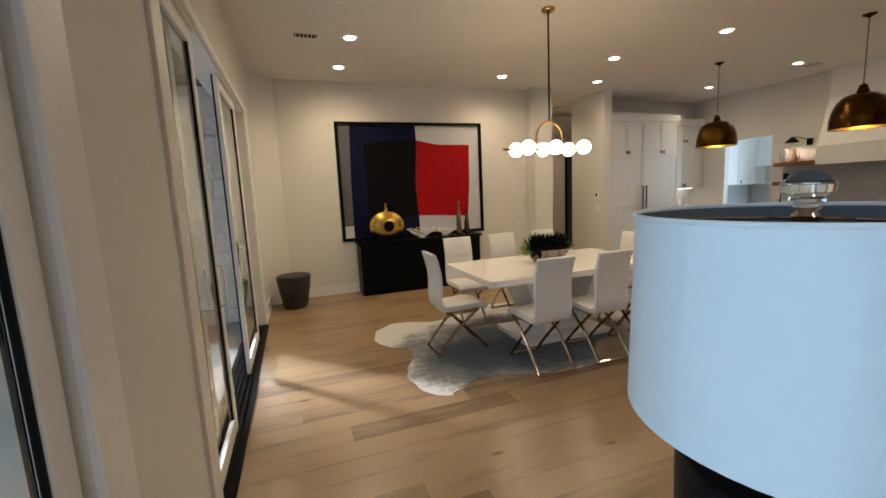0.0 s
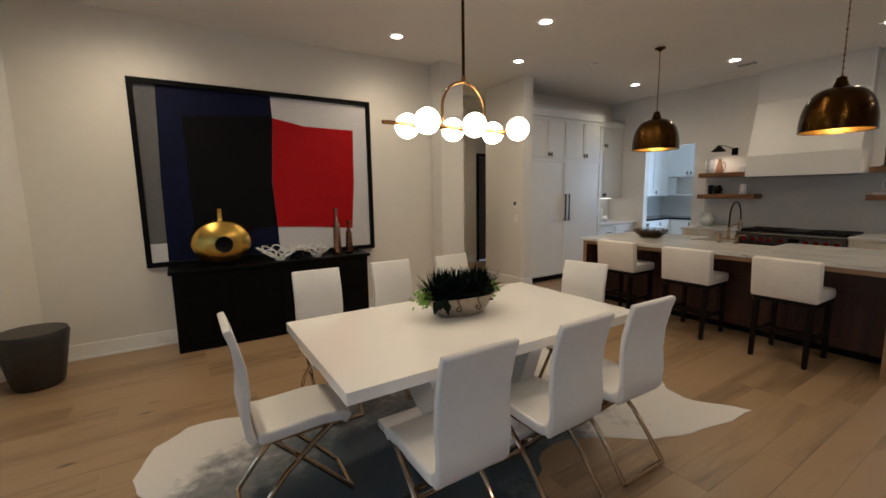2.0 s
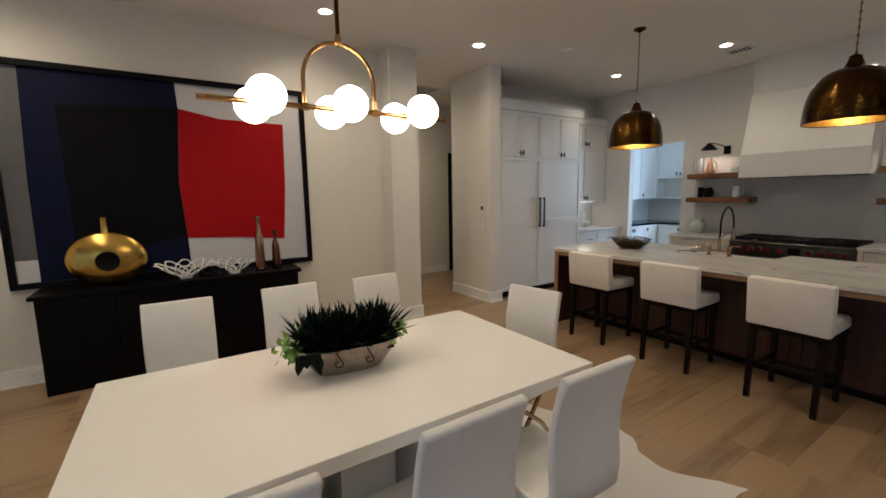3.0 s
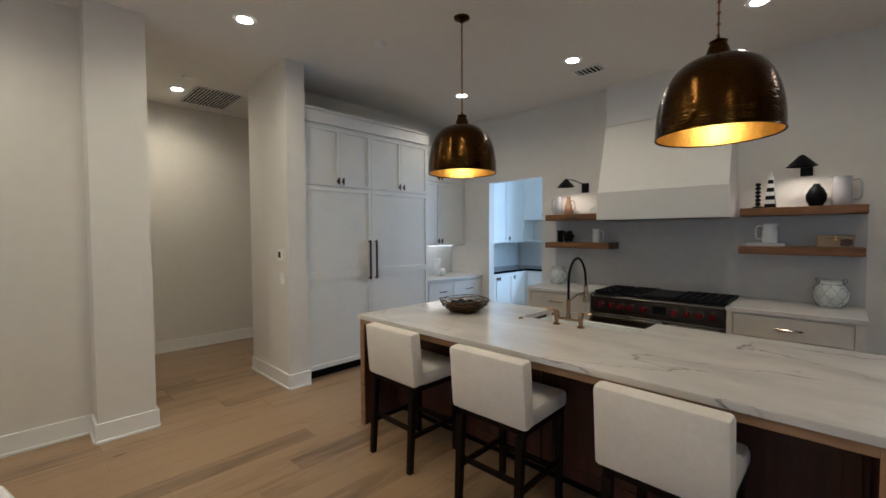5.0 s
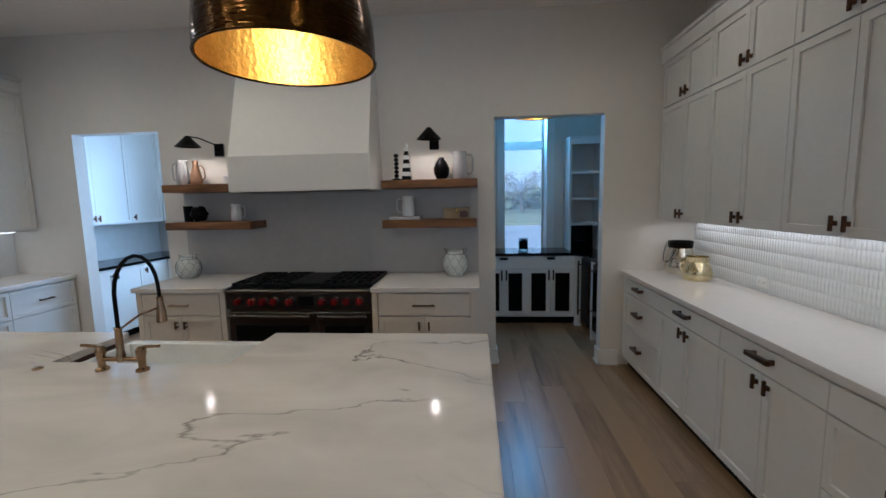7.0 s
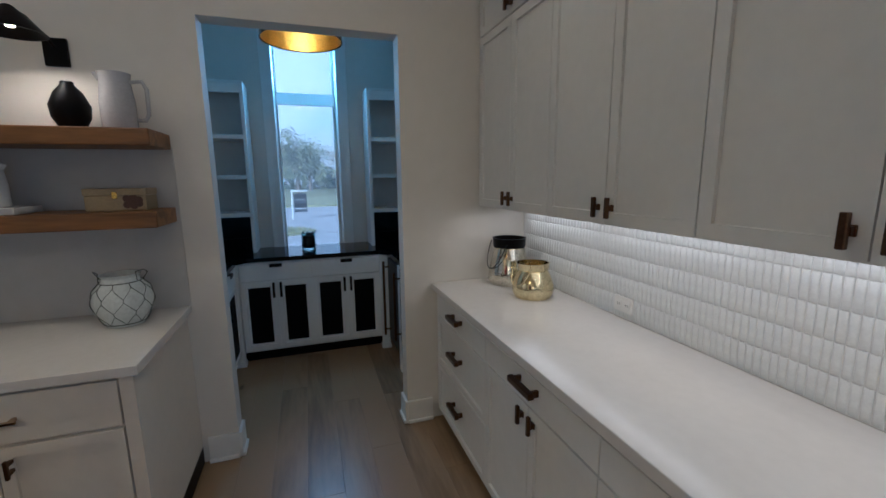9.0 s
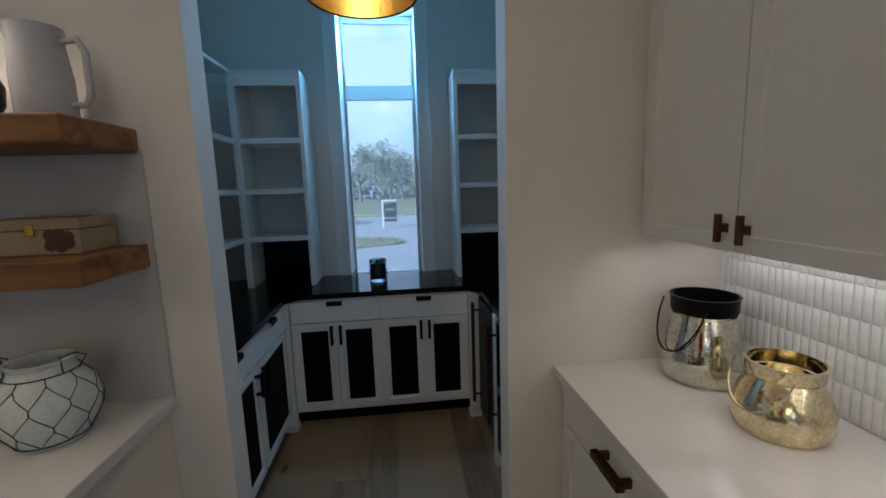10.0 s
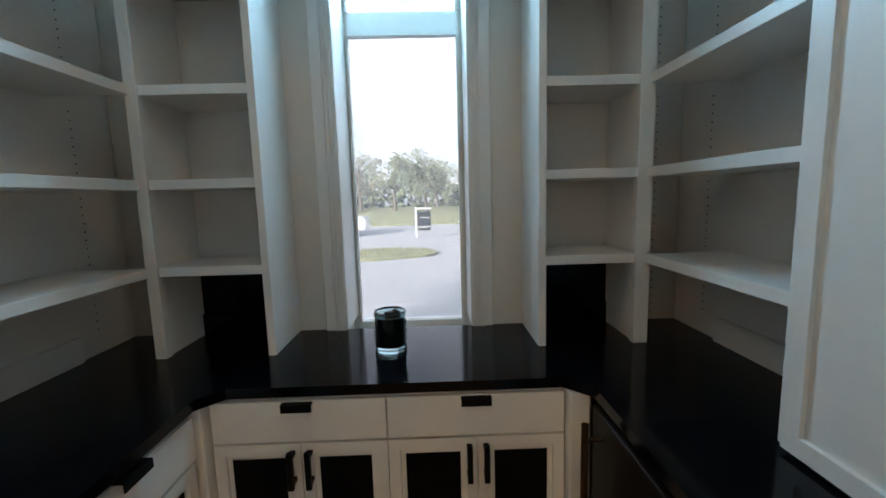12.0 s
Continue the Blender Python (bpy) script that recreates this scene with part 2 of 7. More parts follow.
CERAMIC = material("white glazed ceramic", (0.70, 0.71, 0.70), 0.15, vary=0.05, scale=10)
GREYGLAZE = material("grey-white glaze", (0.42, 0.42, 0.43), 0.2, vary=0.08, scale=10)
CELADON = material("pale celadon glaze", (0.56, 0.585, 0.56), 0.12, vary=0.12, scale=8)
WIRE = material("dark wire", (0.05, 0.055, 0.05), 0.5, 0.6)
STONEPOT = material("grey bronze pot", (0.032, 0.028, 0.023), 0.45, 0.3, vary=0.3, scale=12, bump=0.4)
SHADE = material("pale linen shade", (0.64, 0.68, 0.68), 0.9, vary=0.02, scale=6, bump=0.25, bump_scale=600)
HIDE = material("cowhide", (0.5, 0.5, 0.5), 0.7, sheen=0.2)
GLASS = glass_material("clear glass", (0.86, 0.96, 0.97))
# Grey tint dims the outdoors; the translucent mix paints a bright haze over it.
PANE = glass_material("dusty window glass", (0.76, 0.81, 0.84))
pn = PANE.node_tree
veil, veiled = pn.nodes.new("ShaderNodeBsdfTranslucent"), pn.nodes.new("ShaderNodeMixShader")
veil.inputs["Color"].default_value, veiled.inputs[0].default_value = (0.80, 0.88, 0.95, 1), 0.13
pn.links.new(pn.nodes["Principled BSDF"].outputs[0], veiled.inputs[1])
pn.links.new(veil.outputs[0], veiled.inputs[2])
pn.links.new(veiled.outputs[0], pn.nodes["Material Output"].inputs["Surface"])
MERCURY = material("mercury glass", (0.62, 0.60, 0.52), 0.1, 1.0, vary=0.35, scale=14, bump=0.15, bump_scale=25)
MERCGOLD = material("gold mercury glass", (0.74, 0.65, 0.40), 0.12, 1.0, vary=0.35, scale=14, bump=0.15, bump_scale=25)
CONCRETE = material("pale concrete", (0.30, 0.30, 0.295), 0.85, vary=0.12, scale=1.5, bump=0.2)
LIMESTONE = material("limestone block", (0.72, 0.68, 0.61), 0.85, vary=0.15, scale=3, bump=0.6, bump_scale=25)
ASPHALT = material("weathered asphalt", (0.21, 0.21, 0.215), 0.9, vary=0.1, scale=1.5, bump=0.2)
GRASS = material("dry grass", (0.13, 0.13, 0.05), 0.95, vary=0.4, scale=0.8, bump=0.6, bump_scale=15)
BARK = material("bark", (0.09, 0.07, 0.05), 0.9, vary=0.3, scale=6, bump=0.6)
LEAF = material("foliage", (0.085, 0.095, 0.05), 0.8, vary=0.35, scale=2)
AUTUMN = material("autumn foliage", (0.13, 0.115, 0.08), 0.8, vary=0.35, scale=2)
PLANT = material("dark succulent leaf", (0.003, 0.008, 0.004), 0.6, vary=0.3, scale=30)
FERN = material("bright green leaf", (0.20, 0.34, 0.04), 0.5, vary=0.3, scale=30)
FENCE = wood("weathered fence", (0.05, 0.045, 0.04), (0.12, 0.10, 0.085), 0.85, "", grain=(10, 10, 1))
SOFFIT = wood("stained soffit boards", (0.06, 0.035, 0.02), (0.14, 0.09, 0.055), 0.6, "")
BULB = glowing("opal globe", (1.0, 0.69, 0.37), 8.0)
BULB_HOT = glowing("bulb", (1.0, 0.69, 0.37), 12.0)
LED = glowing("downlight lens", (1.0, 0.75, 0.5), 25.0)
STRIP = glowing("led strip", (1.0, 0.8, 0.6), 1.3)
BLUE_P = material("navy paint", (0.003, 0.005, 0.024), 0.6, vary=0.2, scale=5, bump=0.4, bump_scale=40)
BLACK_P = material("black paint", (0.003, 0.003, 0.004), 0.6, vary=0.1, scale=5, bump=0.4, bump_scale=40)
RED_P = material("red paint", (0.32, 0.002, 0.003), 0.6, vary=0.1, scale=5, bump=0.4, bump_scale=40)
GREY_P = material("grey paint", (0.11, 0.11, 0.115), 0.6, vary=0.08, scale=5, bump=0.4, bump_scale=40)
CANVAS = material("white canvas", (0.55, 0.54, 0.56), 0.7, vary=0.04, scale=5, bump=0.3, bump_scale=60)
for m in (RED_P, BLUE_P, GREY_P):
    m.node_tree.nodes["Principled BSDF"].inputs["Specular IOR Level"].default_value = 0.12
RUBBER = material("black rubber", (0.01, 0.01, 0.01), 0.6)
CARPAINT = material("white car paint", (0.7, 0.7, 0.7), 0.2, coat=0.5)


# building helpers
def origin(ob):
    v = Vector((0, 0, 0))
    while ob:
        v += ob.location
        ob = ob.parent
    return v


def part(name, bm, mat, parent=None, label="", smooth=False, kind=""):
    off = origin(parent)
    if parent:
        bmesh.ops.translate(bm, verts=bm.verts, vec=-off)
    bmesh.ops.recalc_face_normals(bm, faces=bm.faces)
    me = bpy.data.meshes.new(name)
    if smooth:
        for f in bm.faces:
            f.smooth = True
        for e in bm.edges:
            if len(e.link_faces) == 2 and e.calc_face_angle(0) > 0.7:
                e.smooth = False
    bm.to_mesh(me)
    bm.free()
    me.materials.append(mat)
    ob = new(name, me)
    ob.parent = parent
    return tagged(ob, label, "", "", kind)


def thing(name, at, label, category, group=""):
    ob = new(name)
    ob.location = at
    ob.empty_display_size = 0.1
    return tagged(ob, label, category, group)


def box(x0, x1, y0, y1, z0, z1, bevel=0.0, bm=None, seg=2):
    own = bmesh.new()
    bmesh.ops.create_cube(own, size=1)
    m = Matrix.Translation(((x0 + x1) / 2, (y0 + y1) / 2, (z0 + z1) / 2)) @ Matrix.Diagonal((abs(x1 - x0), abs(y1 - y0), abs(z1 - z0), 1))
    bmesh.ops.transform(own, verts=own.verts, matrix=m)
    if bevel:
        bmesh.ops.bevel(own, geom=own.edges[:], offset=bevel, segments=seg, profile=0.5, affect="EDGES")
    if bm is None:
        return own
    join(bm, own)
    return bm


def join(bm, other):
    me = bpy.data.meshes.new("tmp")
    other.to_mesh(me)
    other.free()
    bm.from_mesh(me)
    bpy.data.meshes.remove(me)
    return bm


def moved(bm, m):
    bmesh.ops.transform(bm, verts=bm.verts, matrix=m)
    return bm


def lathe(profile, at, seg=24, bm=None):
    """Profile: (radius, z) from bottom to top."""
    bm = bm or bmesh.new()
    rings = []
    for r, z in profile:
        if r < 1e-5:
            rings.append([bm.verts.new((at[0], at[1], at[2] + z))])
        else:
            rings.append([bm.verts.new((at[0] + r * math.cos(2 * math.pi * i / seg), at[1] + r * math.sin(2 * math.pi * i / seg), at[2] + z)) for i in range(seg)])
    for a, b in zip(rings, rings[1:]):
        for i in range(seg):
            j = (i + 1) % seg
            if len(a) == 1 and len(b) == 1:
                continue
            if len(a) == 1:
                bm.faces.new((a[0], b[i], b[j]))
            elif len(b) == 1:
                bm.faces.new((a[i], a[j], b[0]))
            else:
                bm.faces.new((a[i], a[j], b[j], b[i]))
    return bm


def tube(points, r, seg=10, bm=None, closed=False):
    """A round tube through the points; r may be a list."""
    bm = bm or bmesh.new()
    pts = [Vector(p) for p in points]
    rs = r if isinstance(r, (list, tuple)) else [r] * len(pts)
    rings, up = [], None
    for i, p in enumerate(pts):
        a = pts[i - 1] if i or closed else p
        b = pts[(i + 1) % len(pts)] if i < len(pts) - 1 or closed else p
        d = (b - a).normalized()
        if up is None:
            up = d.orthogonal().normalized()
        up = (up - d * up.dot(d)).normalized()
        side = d.cross(up)
        rings.append([bm.verts.new(p + (up * math.cos(2 * math.pi * k / seg) + side * math.sin(2 * math.pi * k / seg)) * rs[i]) for k in range(seg)])
    pairs = list(zip(rings, rings[1:])) + ([(rings[-1], rings[0])] if closed else [])
    for a, b in pairs:
        for k in range(seg):
            j = (k + 1) % seg
            bm.faces.new((a[k], a[j], b[j], b[k]))
    if not closed:
        bm.faces.new(rings[0])
        bm.faces.new(rings[-1])
    return bm


def cyl(p, q, r, seg=16, bm=None):
    return tube([p, q], r, seg, bm)


def ball(at, r, bm=None, seg=20, squash=1.0):
    own = bmesh.new()
    bmesh.ops.create_uvsphere(own, u_segments=seg, v_segments=seg // 2, radius=r)
    bmesh.ops.transform(own, verts=own.verts, matrix=Matrix.Translation(at) @ Matrix.Diagonal((1, 1, squash, 1)))
    return join(bm, own) if bm else own


def prism(outline, z0, z1, bm=None):
    """A flat outline of (x, y) made solid from z0 to z1."""
    bm = bm or bmesh.new()
    lo = [bm.verts.new((x, y, z0)) for x, y in outline]
    hi = [bm.verts.new((x, y, z1)) for x, y in outline]
    bm.faces.new(lo)
    bm.faces.new(hi)
    for i in range(len(lo)):
        j = (i + 1) % len(lo)
        bm.faces.new((lo[i], lo[j], hi[j], hi[i]))
    return bm

# structure
CEILING = 3.31


def wall(name, boxes, mat=None, label=""):
    bm = bmesh.new()
    for b in boxes:
        box(*b, bm=bm)
    return tagged(part(name, bm, mat or PAINT), label or "cream painted plaster wall", "wall", "", "structure")


wall("floor", [(-1.35, 8.26, -3.64, 9.14, -0.3, -0.016), (8.26, 10.42, -3.64, 9.14, -0.3, -0.016)], JOINT, "wide oak plank floor")
wall("ceiling", [(-1.35, 8.26, -3.64, 9.14, CEILING, CEILING + 0.2), (8.26, 10.42, -3.64, 9.14, CEILING, CEILING + 0.2)], CEIL, "cream painted flat ceiling")
DOOR_TOP = 2.6
wall("wall_west", [
    (-1.35, -1.15, -3.64, -1.9, 0, CEILING), (-1.35, -1.15, -1.9, 1.1, DOOR_TOP, CEILING), (-1.35, -1.15, 1.1, 2.15, 0, CEILING),
    (-1.35, -1.15, 2.15, 5.53, DOOR_TOP, CEILING), (-1.35, -1.15, 5.53, 6.93, 0, CEILING)])
bm = prism([(-1.15, 6.46), (-0.82, 6.79), (-1.15, 6.79)], 0, CEILING)
tagged(part("wall_corner", bm, PAINT), "cream painted angled corner of the room", "wall", "", "structure")
wall("wall_north", [(-1.15, 3.44, 6.79, 6.93, 0, CEILING)])
wall("wall_pillar", [(3.44, 3.81, 6.53, 6.93, 0, CEILING), (3.67, 3.81, 6.93, 9.0, 0, CEILING)])
wall("wall_hall", [(3.67, 5.9, 9.0, 9.14, 0, CEILING), (5.9, 6.8, 9.0, 9.14, 2.39, CEILING), (6.8, 7.2, 9.0, 9.14, 0, CEILING), (7.06, 7.2, 7.45, 9.0, 0, CEILING)])
wall("wall_column", [(4.94, 5.14, 6.51, 7.45, 0, CEILING), (5.14, 7.2, 7.31, 7.45, 0, CEILING)])
wall("wall_kitchen_north", [(5.14, 8.134, 7.25, 7.39, 0, CEILING)])
RD0, RD1, LD0, LD1, RDT, LDT = 1.216, 2.215, 5.528, 6.452, 2.37, 2.35
wall("wall_east", [
    (8.134, 8.26, -3.64, RD0, 0, CEILING), (8.134, 8.26, RD0, RD1, RDT, CEILING), (8.134, 8.26, RD1, LD0, 0, CEILING),
    (8.134, 8.26, LD0, LD1, LDT, CEILING), (8.134, 8.26, LD1, 9.14, 0, CEILING)])
wall("wall_kitchen_south", [(5.085, 8.134, 0.25, 0.39, 0, CEILING)])
wall("wall_stub", [(4.93, 5.085, -3.5, 1.09, 0, CEILING)])
wall("wall_south", [(-1.15, 4.93, -3.64, -3.5, 0, CEILING)])
PW = 10.0
wall("wall_pantry", [
    (8.26, 10.34, 0.31, 0.45, 0, CEILING), (8.26, 10.34, 2.98, 3.12, 0, CEILING),
    (PW, 10.34, 0.45, 1.39, 0, CEILING), (PW, 10.34, 2.02, 2.98, 0, CEILING), (PW, 10.34, 1.39, 2.02, 0, 0.84), (PW, 10.34, 1.39, 2.02, 2.95, CEILING)])
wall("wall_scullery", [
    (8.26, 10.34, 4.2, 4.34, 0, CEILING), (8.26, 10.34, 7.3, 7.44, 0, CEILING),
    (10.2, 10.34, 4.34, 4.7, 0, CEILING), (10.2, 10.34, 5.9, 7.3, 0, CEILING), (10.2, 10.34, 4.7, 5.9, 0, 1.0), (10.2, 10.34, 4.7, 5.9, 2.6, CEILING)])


def baseboards():
    h, t = 0.15, 0.018
    ob = tagged(new("baseboard"), "tall white painted baseboard with shoe moulding", "baseboard", "", "structure")
    runs = []

    def run(x0, x1, y0, y1):
        bm = box(x0, x1, y0, y1, 0.0, h, 0.003)
        dx, dy = (0.012, 0) if abs(x1 - x0) < abs(y1 - y0) else (0, 0.012)
        box(x0 - dx, x1 + dx, y0 - dy, y1 + dy, 0.0, 0.022, 0.004, bm)
        part("board", bm, TRIM, ob)

    run(-1.15, -1.15 + t, 5.75, 6.46)
    bm = box(0, 0.467, -t, 0, 0.0, h, 0.003)
    part("board", moved(bm, Matrix.Translation((-1.15, 6.46, 0)) @ Matrix.Rotation(radians(45), 4, "Z")), TRIM, ob)
    run(-0.82, 3.44 - t, 6.79 - t, 6.79)
    run(3.44 - t, 3.44, 6.53, 6.79)
    run(3.44 - t, 3.81 + t, 6.53 - t, 6.53)
    run(3.81, 3.81 + t, 6.53, 9.0)
    run(3.81 + t, 5.84, 9.0 - t, 9.0)
    run(4.94 - t, 4.94, 6.51, 7.45)
    run(4.94 - t, 5.14 + t, 6.51 - t, 6.51)
    run(8.134 - t, 8.134, 1.05, RD0)
    run(8.134 - t, 8.134, RD1, 2.37)
    run(8.134 - t, 8.26, RD0 - 0.001, RD0 + t)
    run(8.134 - t, 8.26, RD1 - t, RD1)
    run(-1.15, -1.15 + t, 1.26, 2.0)
    run(4.912, 4.93, -3.5, 1.09)


baseboards()


def casing():
    ob = tagged(new("trim"), "flat white casing round the patio doors", "trim", "", "structure")
    for y0, y1 in ((5.53, 5.75), (2.0, 2.15), (1.1, 1.26), (-2.05, -1.9)):
        part("jamb_casing", box(-1.155, -1.132, y0, y1, 0, DOOR_TOP, 0.004), TRIM, ob)
    for y0, y1 in ((2.0, 5.75), (-2.05, 1.26)):
        part("head_casing", box(-1.155, -1.128, y0, y1, DOOR_TOP, DOOR_TOP + 0.06, 0.004), TRIM, ob)
    for y0, y1 in ((2.15, 5.53), (-1.9, 1.1)):
        part("head_lining", box(-1.35, -1.155, y0, y1, DOOR_TOP - 0.012, DOOR_TOP - 0.001), TRIM, ob)


casing()


def threshold(y0, y1):
    ob = tagged(new("threshold"), "black metal sliding door track", "threshold", "", "structure")
    bm = box(-1.37, -1.11, y0, y1, -0.02, 0.008)
    for x in (-1.33, -1.29, -1.25, -1.21, -1.17):
        box(x - 0.004, x + 0.004, y0, y1, 0.008, 0.02, bm=bm)
    part("track", bm, BLACK, ob)


threshold(2.15, 5.53)
threshold(-1.9, 1.1)


def sliding_panel(x, y0, y1, handle_y=None, latch_y=None):
    """A glazed sliding panel: white inside, black gasket outside."""
    ob = thing("sliding_door", (x, (y0 + y1) / 2, 0.02), "white framed sliding patio door panel with black gaskets, slid aside", "sliding door", "patio door panels")
    f, z0, z1 = 0.085, 0.02, DOOR_TOP - 0.014
    for a, b in ((y0, y0 + f), (y1 - f, y1)):
        part("stile", box(x - 0.012, x + 0.02, a, b, z0, z1, 0.004), TRIM, ob)
        part("outer_stile", box(x - 0.024, x - 0.0125, a, b, z0, z1), BLACK, ob, "black outer face")
    for a, b in ((z0, z0 + 0.1), (z1 - 0.09, z1)):
        part("rail", box(x - 0.012, x + 0.019, y0 + f, y1 - f, a, b, 0.004), TRIM, ob)
        part("outer_rail", box(x - 0.024, x - 0.0125, y0 + f, y1 - f, a, b), BLACK, ob, "black outer face")
    for a in (y0 + f, y1 - f - 0.008):
        part("gasket", box(x - 0.004, x + 0.012, a, a + 0.008, z0 + 0.1, z1 - 0.09), RUBBER, ob)
    g = part("glass", box(x - 0.003, x + 0.003, y0 + f, y1 - f, z0 + 0.1, z1 - 0.09), GLASS, ob, "clear glass")
    g.visible_shadow = False
    for yy, side in ((handle_y, "handle"), (latch_y, "latch")):
        if yy is None:
            continue
        if side == "handle":
            bm = tube([(x + 0.02, yy, 0.9), (x + 0.055, yy, 0.905), (x + 0.06, yy, 0.93), (x + 0.06, yy, 1.13), (x + 0.055, yy, 1.155), (x + 0.02, yy, 1.16)], 0.009, 8)
            part("handle", bm, TRIM, ob, "white pull handle", True)
        else:
            bm = box(x + 0.02, x + 0.026, yy - 0.012, yy + 0.012, 1.0, 1.22, 0.002)
            box(x + 0.026, x + 0.034, yy - 0.006, yy + 0.006, 1.12, 1.19, 0.002, bm)
            part("latch", bm, PEWTER, ob, "metal latch plate")


sliding_panel(-1.20, 3.95, 4.97, handle_y=4.09, latch_y=3.99)
sliding_panel(-1.29, 4.78, 5.525)
sliding_panel(-1.20, 2.16, 3.04, handle_y=2.94)
sliding_panel(-1.29, 2.2, 2.92, handle_y=2.87)
sliding_panel(-1.27, -1.88, -0.4)
sliding_panel(-1.19, -0.45, 1.09)


def pantry_window():
    ob = tagged(new("window_1"), "tall narrow white window with a fixed transom light", "window", "", "structure")
    x = PW
    for y0, y1 in ((1.32, 1.42), (1.99, 2.09)):
        bm = box(x - 0.022, x, y0, y1, 0.93, 2.93, 0.003)
        inner = y1 if y0 < 1.5 else y0
        for k in range(3):
            d = -0.018 * (k + 1) if y0 < 1.5 else 0.018 * (k + 1)
            box(x - 0.03, x - 0.0221, inner + d - 0.004, inner + d + 0.004, 0.93, 2.93, bm=bm)
        part("window_casing", bm, TRIM, ob)
    part("window_head", box(x - 0.024, x, 1.32, 2.09, 2.93, 3.02, 0.003), TRIM, ob)
    for y0, y1, z0, z1, n in ((1.39, 1.436, 0.84, 2.95, "frame_stile"), (1.984, 2.02, 0.84, 2.95, "frame_stile"), (1.436, 1.984, 0.84, 0.885, "frame_rail"), (1.436, 1.984, 2.325, 2.425, "mullion"), (1.436, 1.984, 2.91, 2.95, "frame_rail")):
        part(n, box(10.25, 10.32, y0, y1, z0, z1, 0.004), TRIM, ob)
    for y0, y1 in ((1.391, 1.42), (1.99, 2.019)):
        part("jamb_lining", box(PW + 0.001, 10.249, y0, y1, 0.93, 2.93), TRIM, ob)
    for z0, z1 in ((0.885, 2.325), (2.425, 2.91)):
        for y0, y1 in ((1.436, 1.448), (1.972, 1.984)):
            part("bead", box(10.235, 10.27, y0, y1, z0, z1, 0.002), TRIM, ob)
        part("bead", box(10.235, 10.27, 1.448, 1.972, z1 - 0.015, z1, 0.002), TRIM, ob)
        g = part("pane", box(10.283, 10.289, 1.436, 1.984, z0, z1), PANE, ob, "clear glass pane")
        g.visible_shadow = False


pantry_window()


# Window out of view, added so daylight can enter the scullery.
def unseen_scullery_window():
    ob = tagged(new("window_2"), "unseen white window added over the scullery counter", "window", "", "structure")
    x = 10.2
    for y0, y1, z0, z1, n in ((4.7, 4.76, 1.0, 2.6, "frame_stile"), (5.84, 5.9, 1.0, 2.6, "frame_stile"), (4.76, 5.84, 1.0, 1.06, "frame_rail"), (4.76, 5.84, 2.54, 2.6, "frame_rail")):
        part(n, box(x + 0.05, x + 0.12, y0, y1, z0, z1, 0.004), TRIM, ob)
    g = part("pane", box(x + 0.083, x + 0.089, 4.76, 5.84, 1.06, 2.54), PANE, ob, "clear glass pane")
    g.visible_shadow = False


unseen_scullery_window()


def hall_door():
    ob = tagged(new("door_1"), "closed dark grey door in a black frame", "door", "", "structure")
    bm = box(5.9, 5.96, 8.98, 9.1, 0, 2.39, 0.003)
    box(6.74, 6.8, 8.98, 9.1, 0, 2.39, 0.003, bm)
    box(5.96, 6.74, 8.98, 9.1, 2.33, 2.39, 0.003, bm)
    part("door_frame", bm, BLACK, ob, "black frame")
    bm = box(5.965, 6.735, 9.03, 9.07, 0.01, 2.325, 0.003)
    for z0, z1 in ((0.25, 1.05), (1.2, 2.15)):
        box(6.09, 6.61, 9.018, 9.032, z0, z1, 0.006, bm)
    part("door_leaf", bm, material("charcoal door paint", (0.06, 0.06, 0.065), 0.4), ob)
    part("door_handle", tube([(6.05, 9.02, 1.0), (6.05, 8.97, 1.0), (6.17, 8.97, 1.0)], 0.009, 8), BLACK, ob, smooth=True)


hall_door()

# outside
def outdoors():
    tagged(part("ground", box(-70, -1.37, -70, 70, -0.25, -0.06), CONCRETE), "pale concrete patio paving", "ground", "", "structure")
    tagged(part("ground", box(10.36, 400, -250, 250, -0.75, -0.45), ASPHALT), "grey and street", "ground", "", "structure")
    bm = prism([(22.5 + 1.3 * math.cos(a) * (1 + 0.15 * math.sin(3 * a)), 3.2 + 1.7 * math.sin(a)) for a in (k * math.pi / 14 for k in range(28))], -0.45, -0.36)
    tagged(part("grass_bed", bm, GRASS), "rough grass bed in the drive", "grass bed", "", "stuff")
    tagged(part("lawn", box(38.0, 120, -90, 110, -0.45, -0.33), GRASS), "dry lawn across the street", "lawn", "", "structure")
    rnd = random.Random(4)
    bm = bmesh.new()
    for k in range(900):
        a, d = rnd.uniform(0, 6.283), math.sqrt(rnd.random())
        x, y = 22.5 + 1.2 * d * math.cos(a), 3.2 + 1.5 * d * math.sin(a)
        h, t = rnd.uniform(0.05, 0.14), rnd.uniform(0, 3.14)
        c, s = 0.012 * math.cos(t), 0.012 * math.sin(t)
        v = [bm.verts.new(p) for p in ((x - c, y - s, -0.37), (x + c, y + s, -0.37), (x + rnd.uniform(-.04, .04), y + rnd.uniform(-.04, .04), -0.36 + h))]
        bm.faces.new(v)
    tagged(part("grass", bm, GRASS), "tufts of rough grass", "grass", "", "stuff")


outdoors()


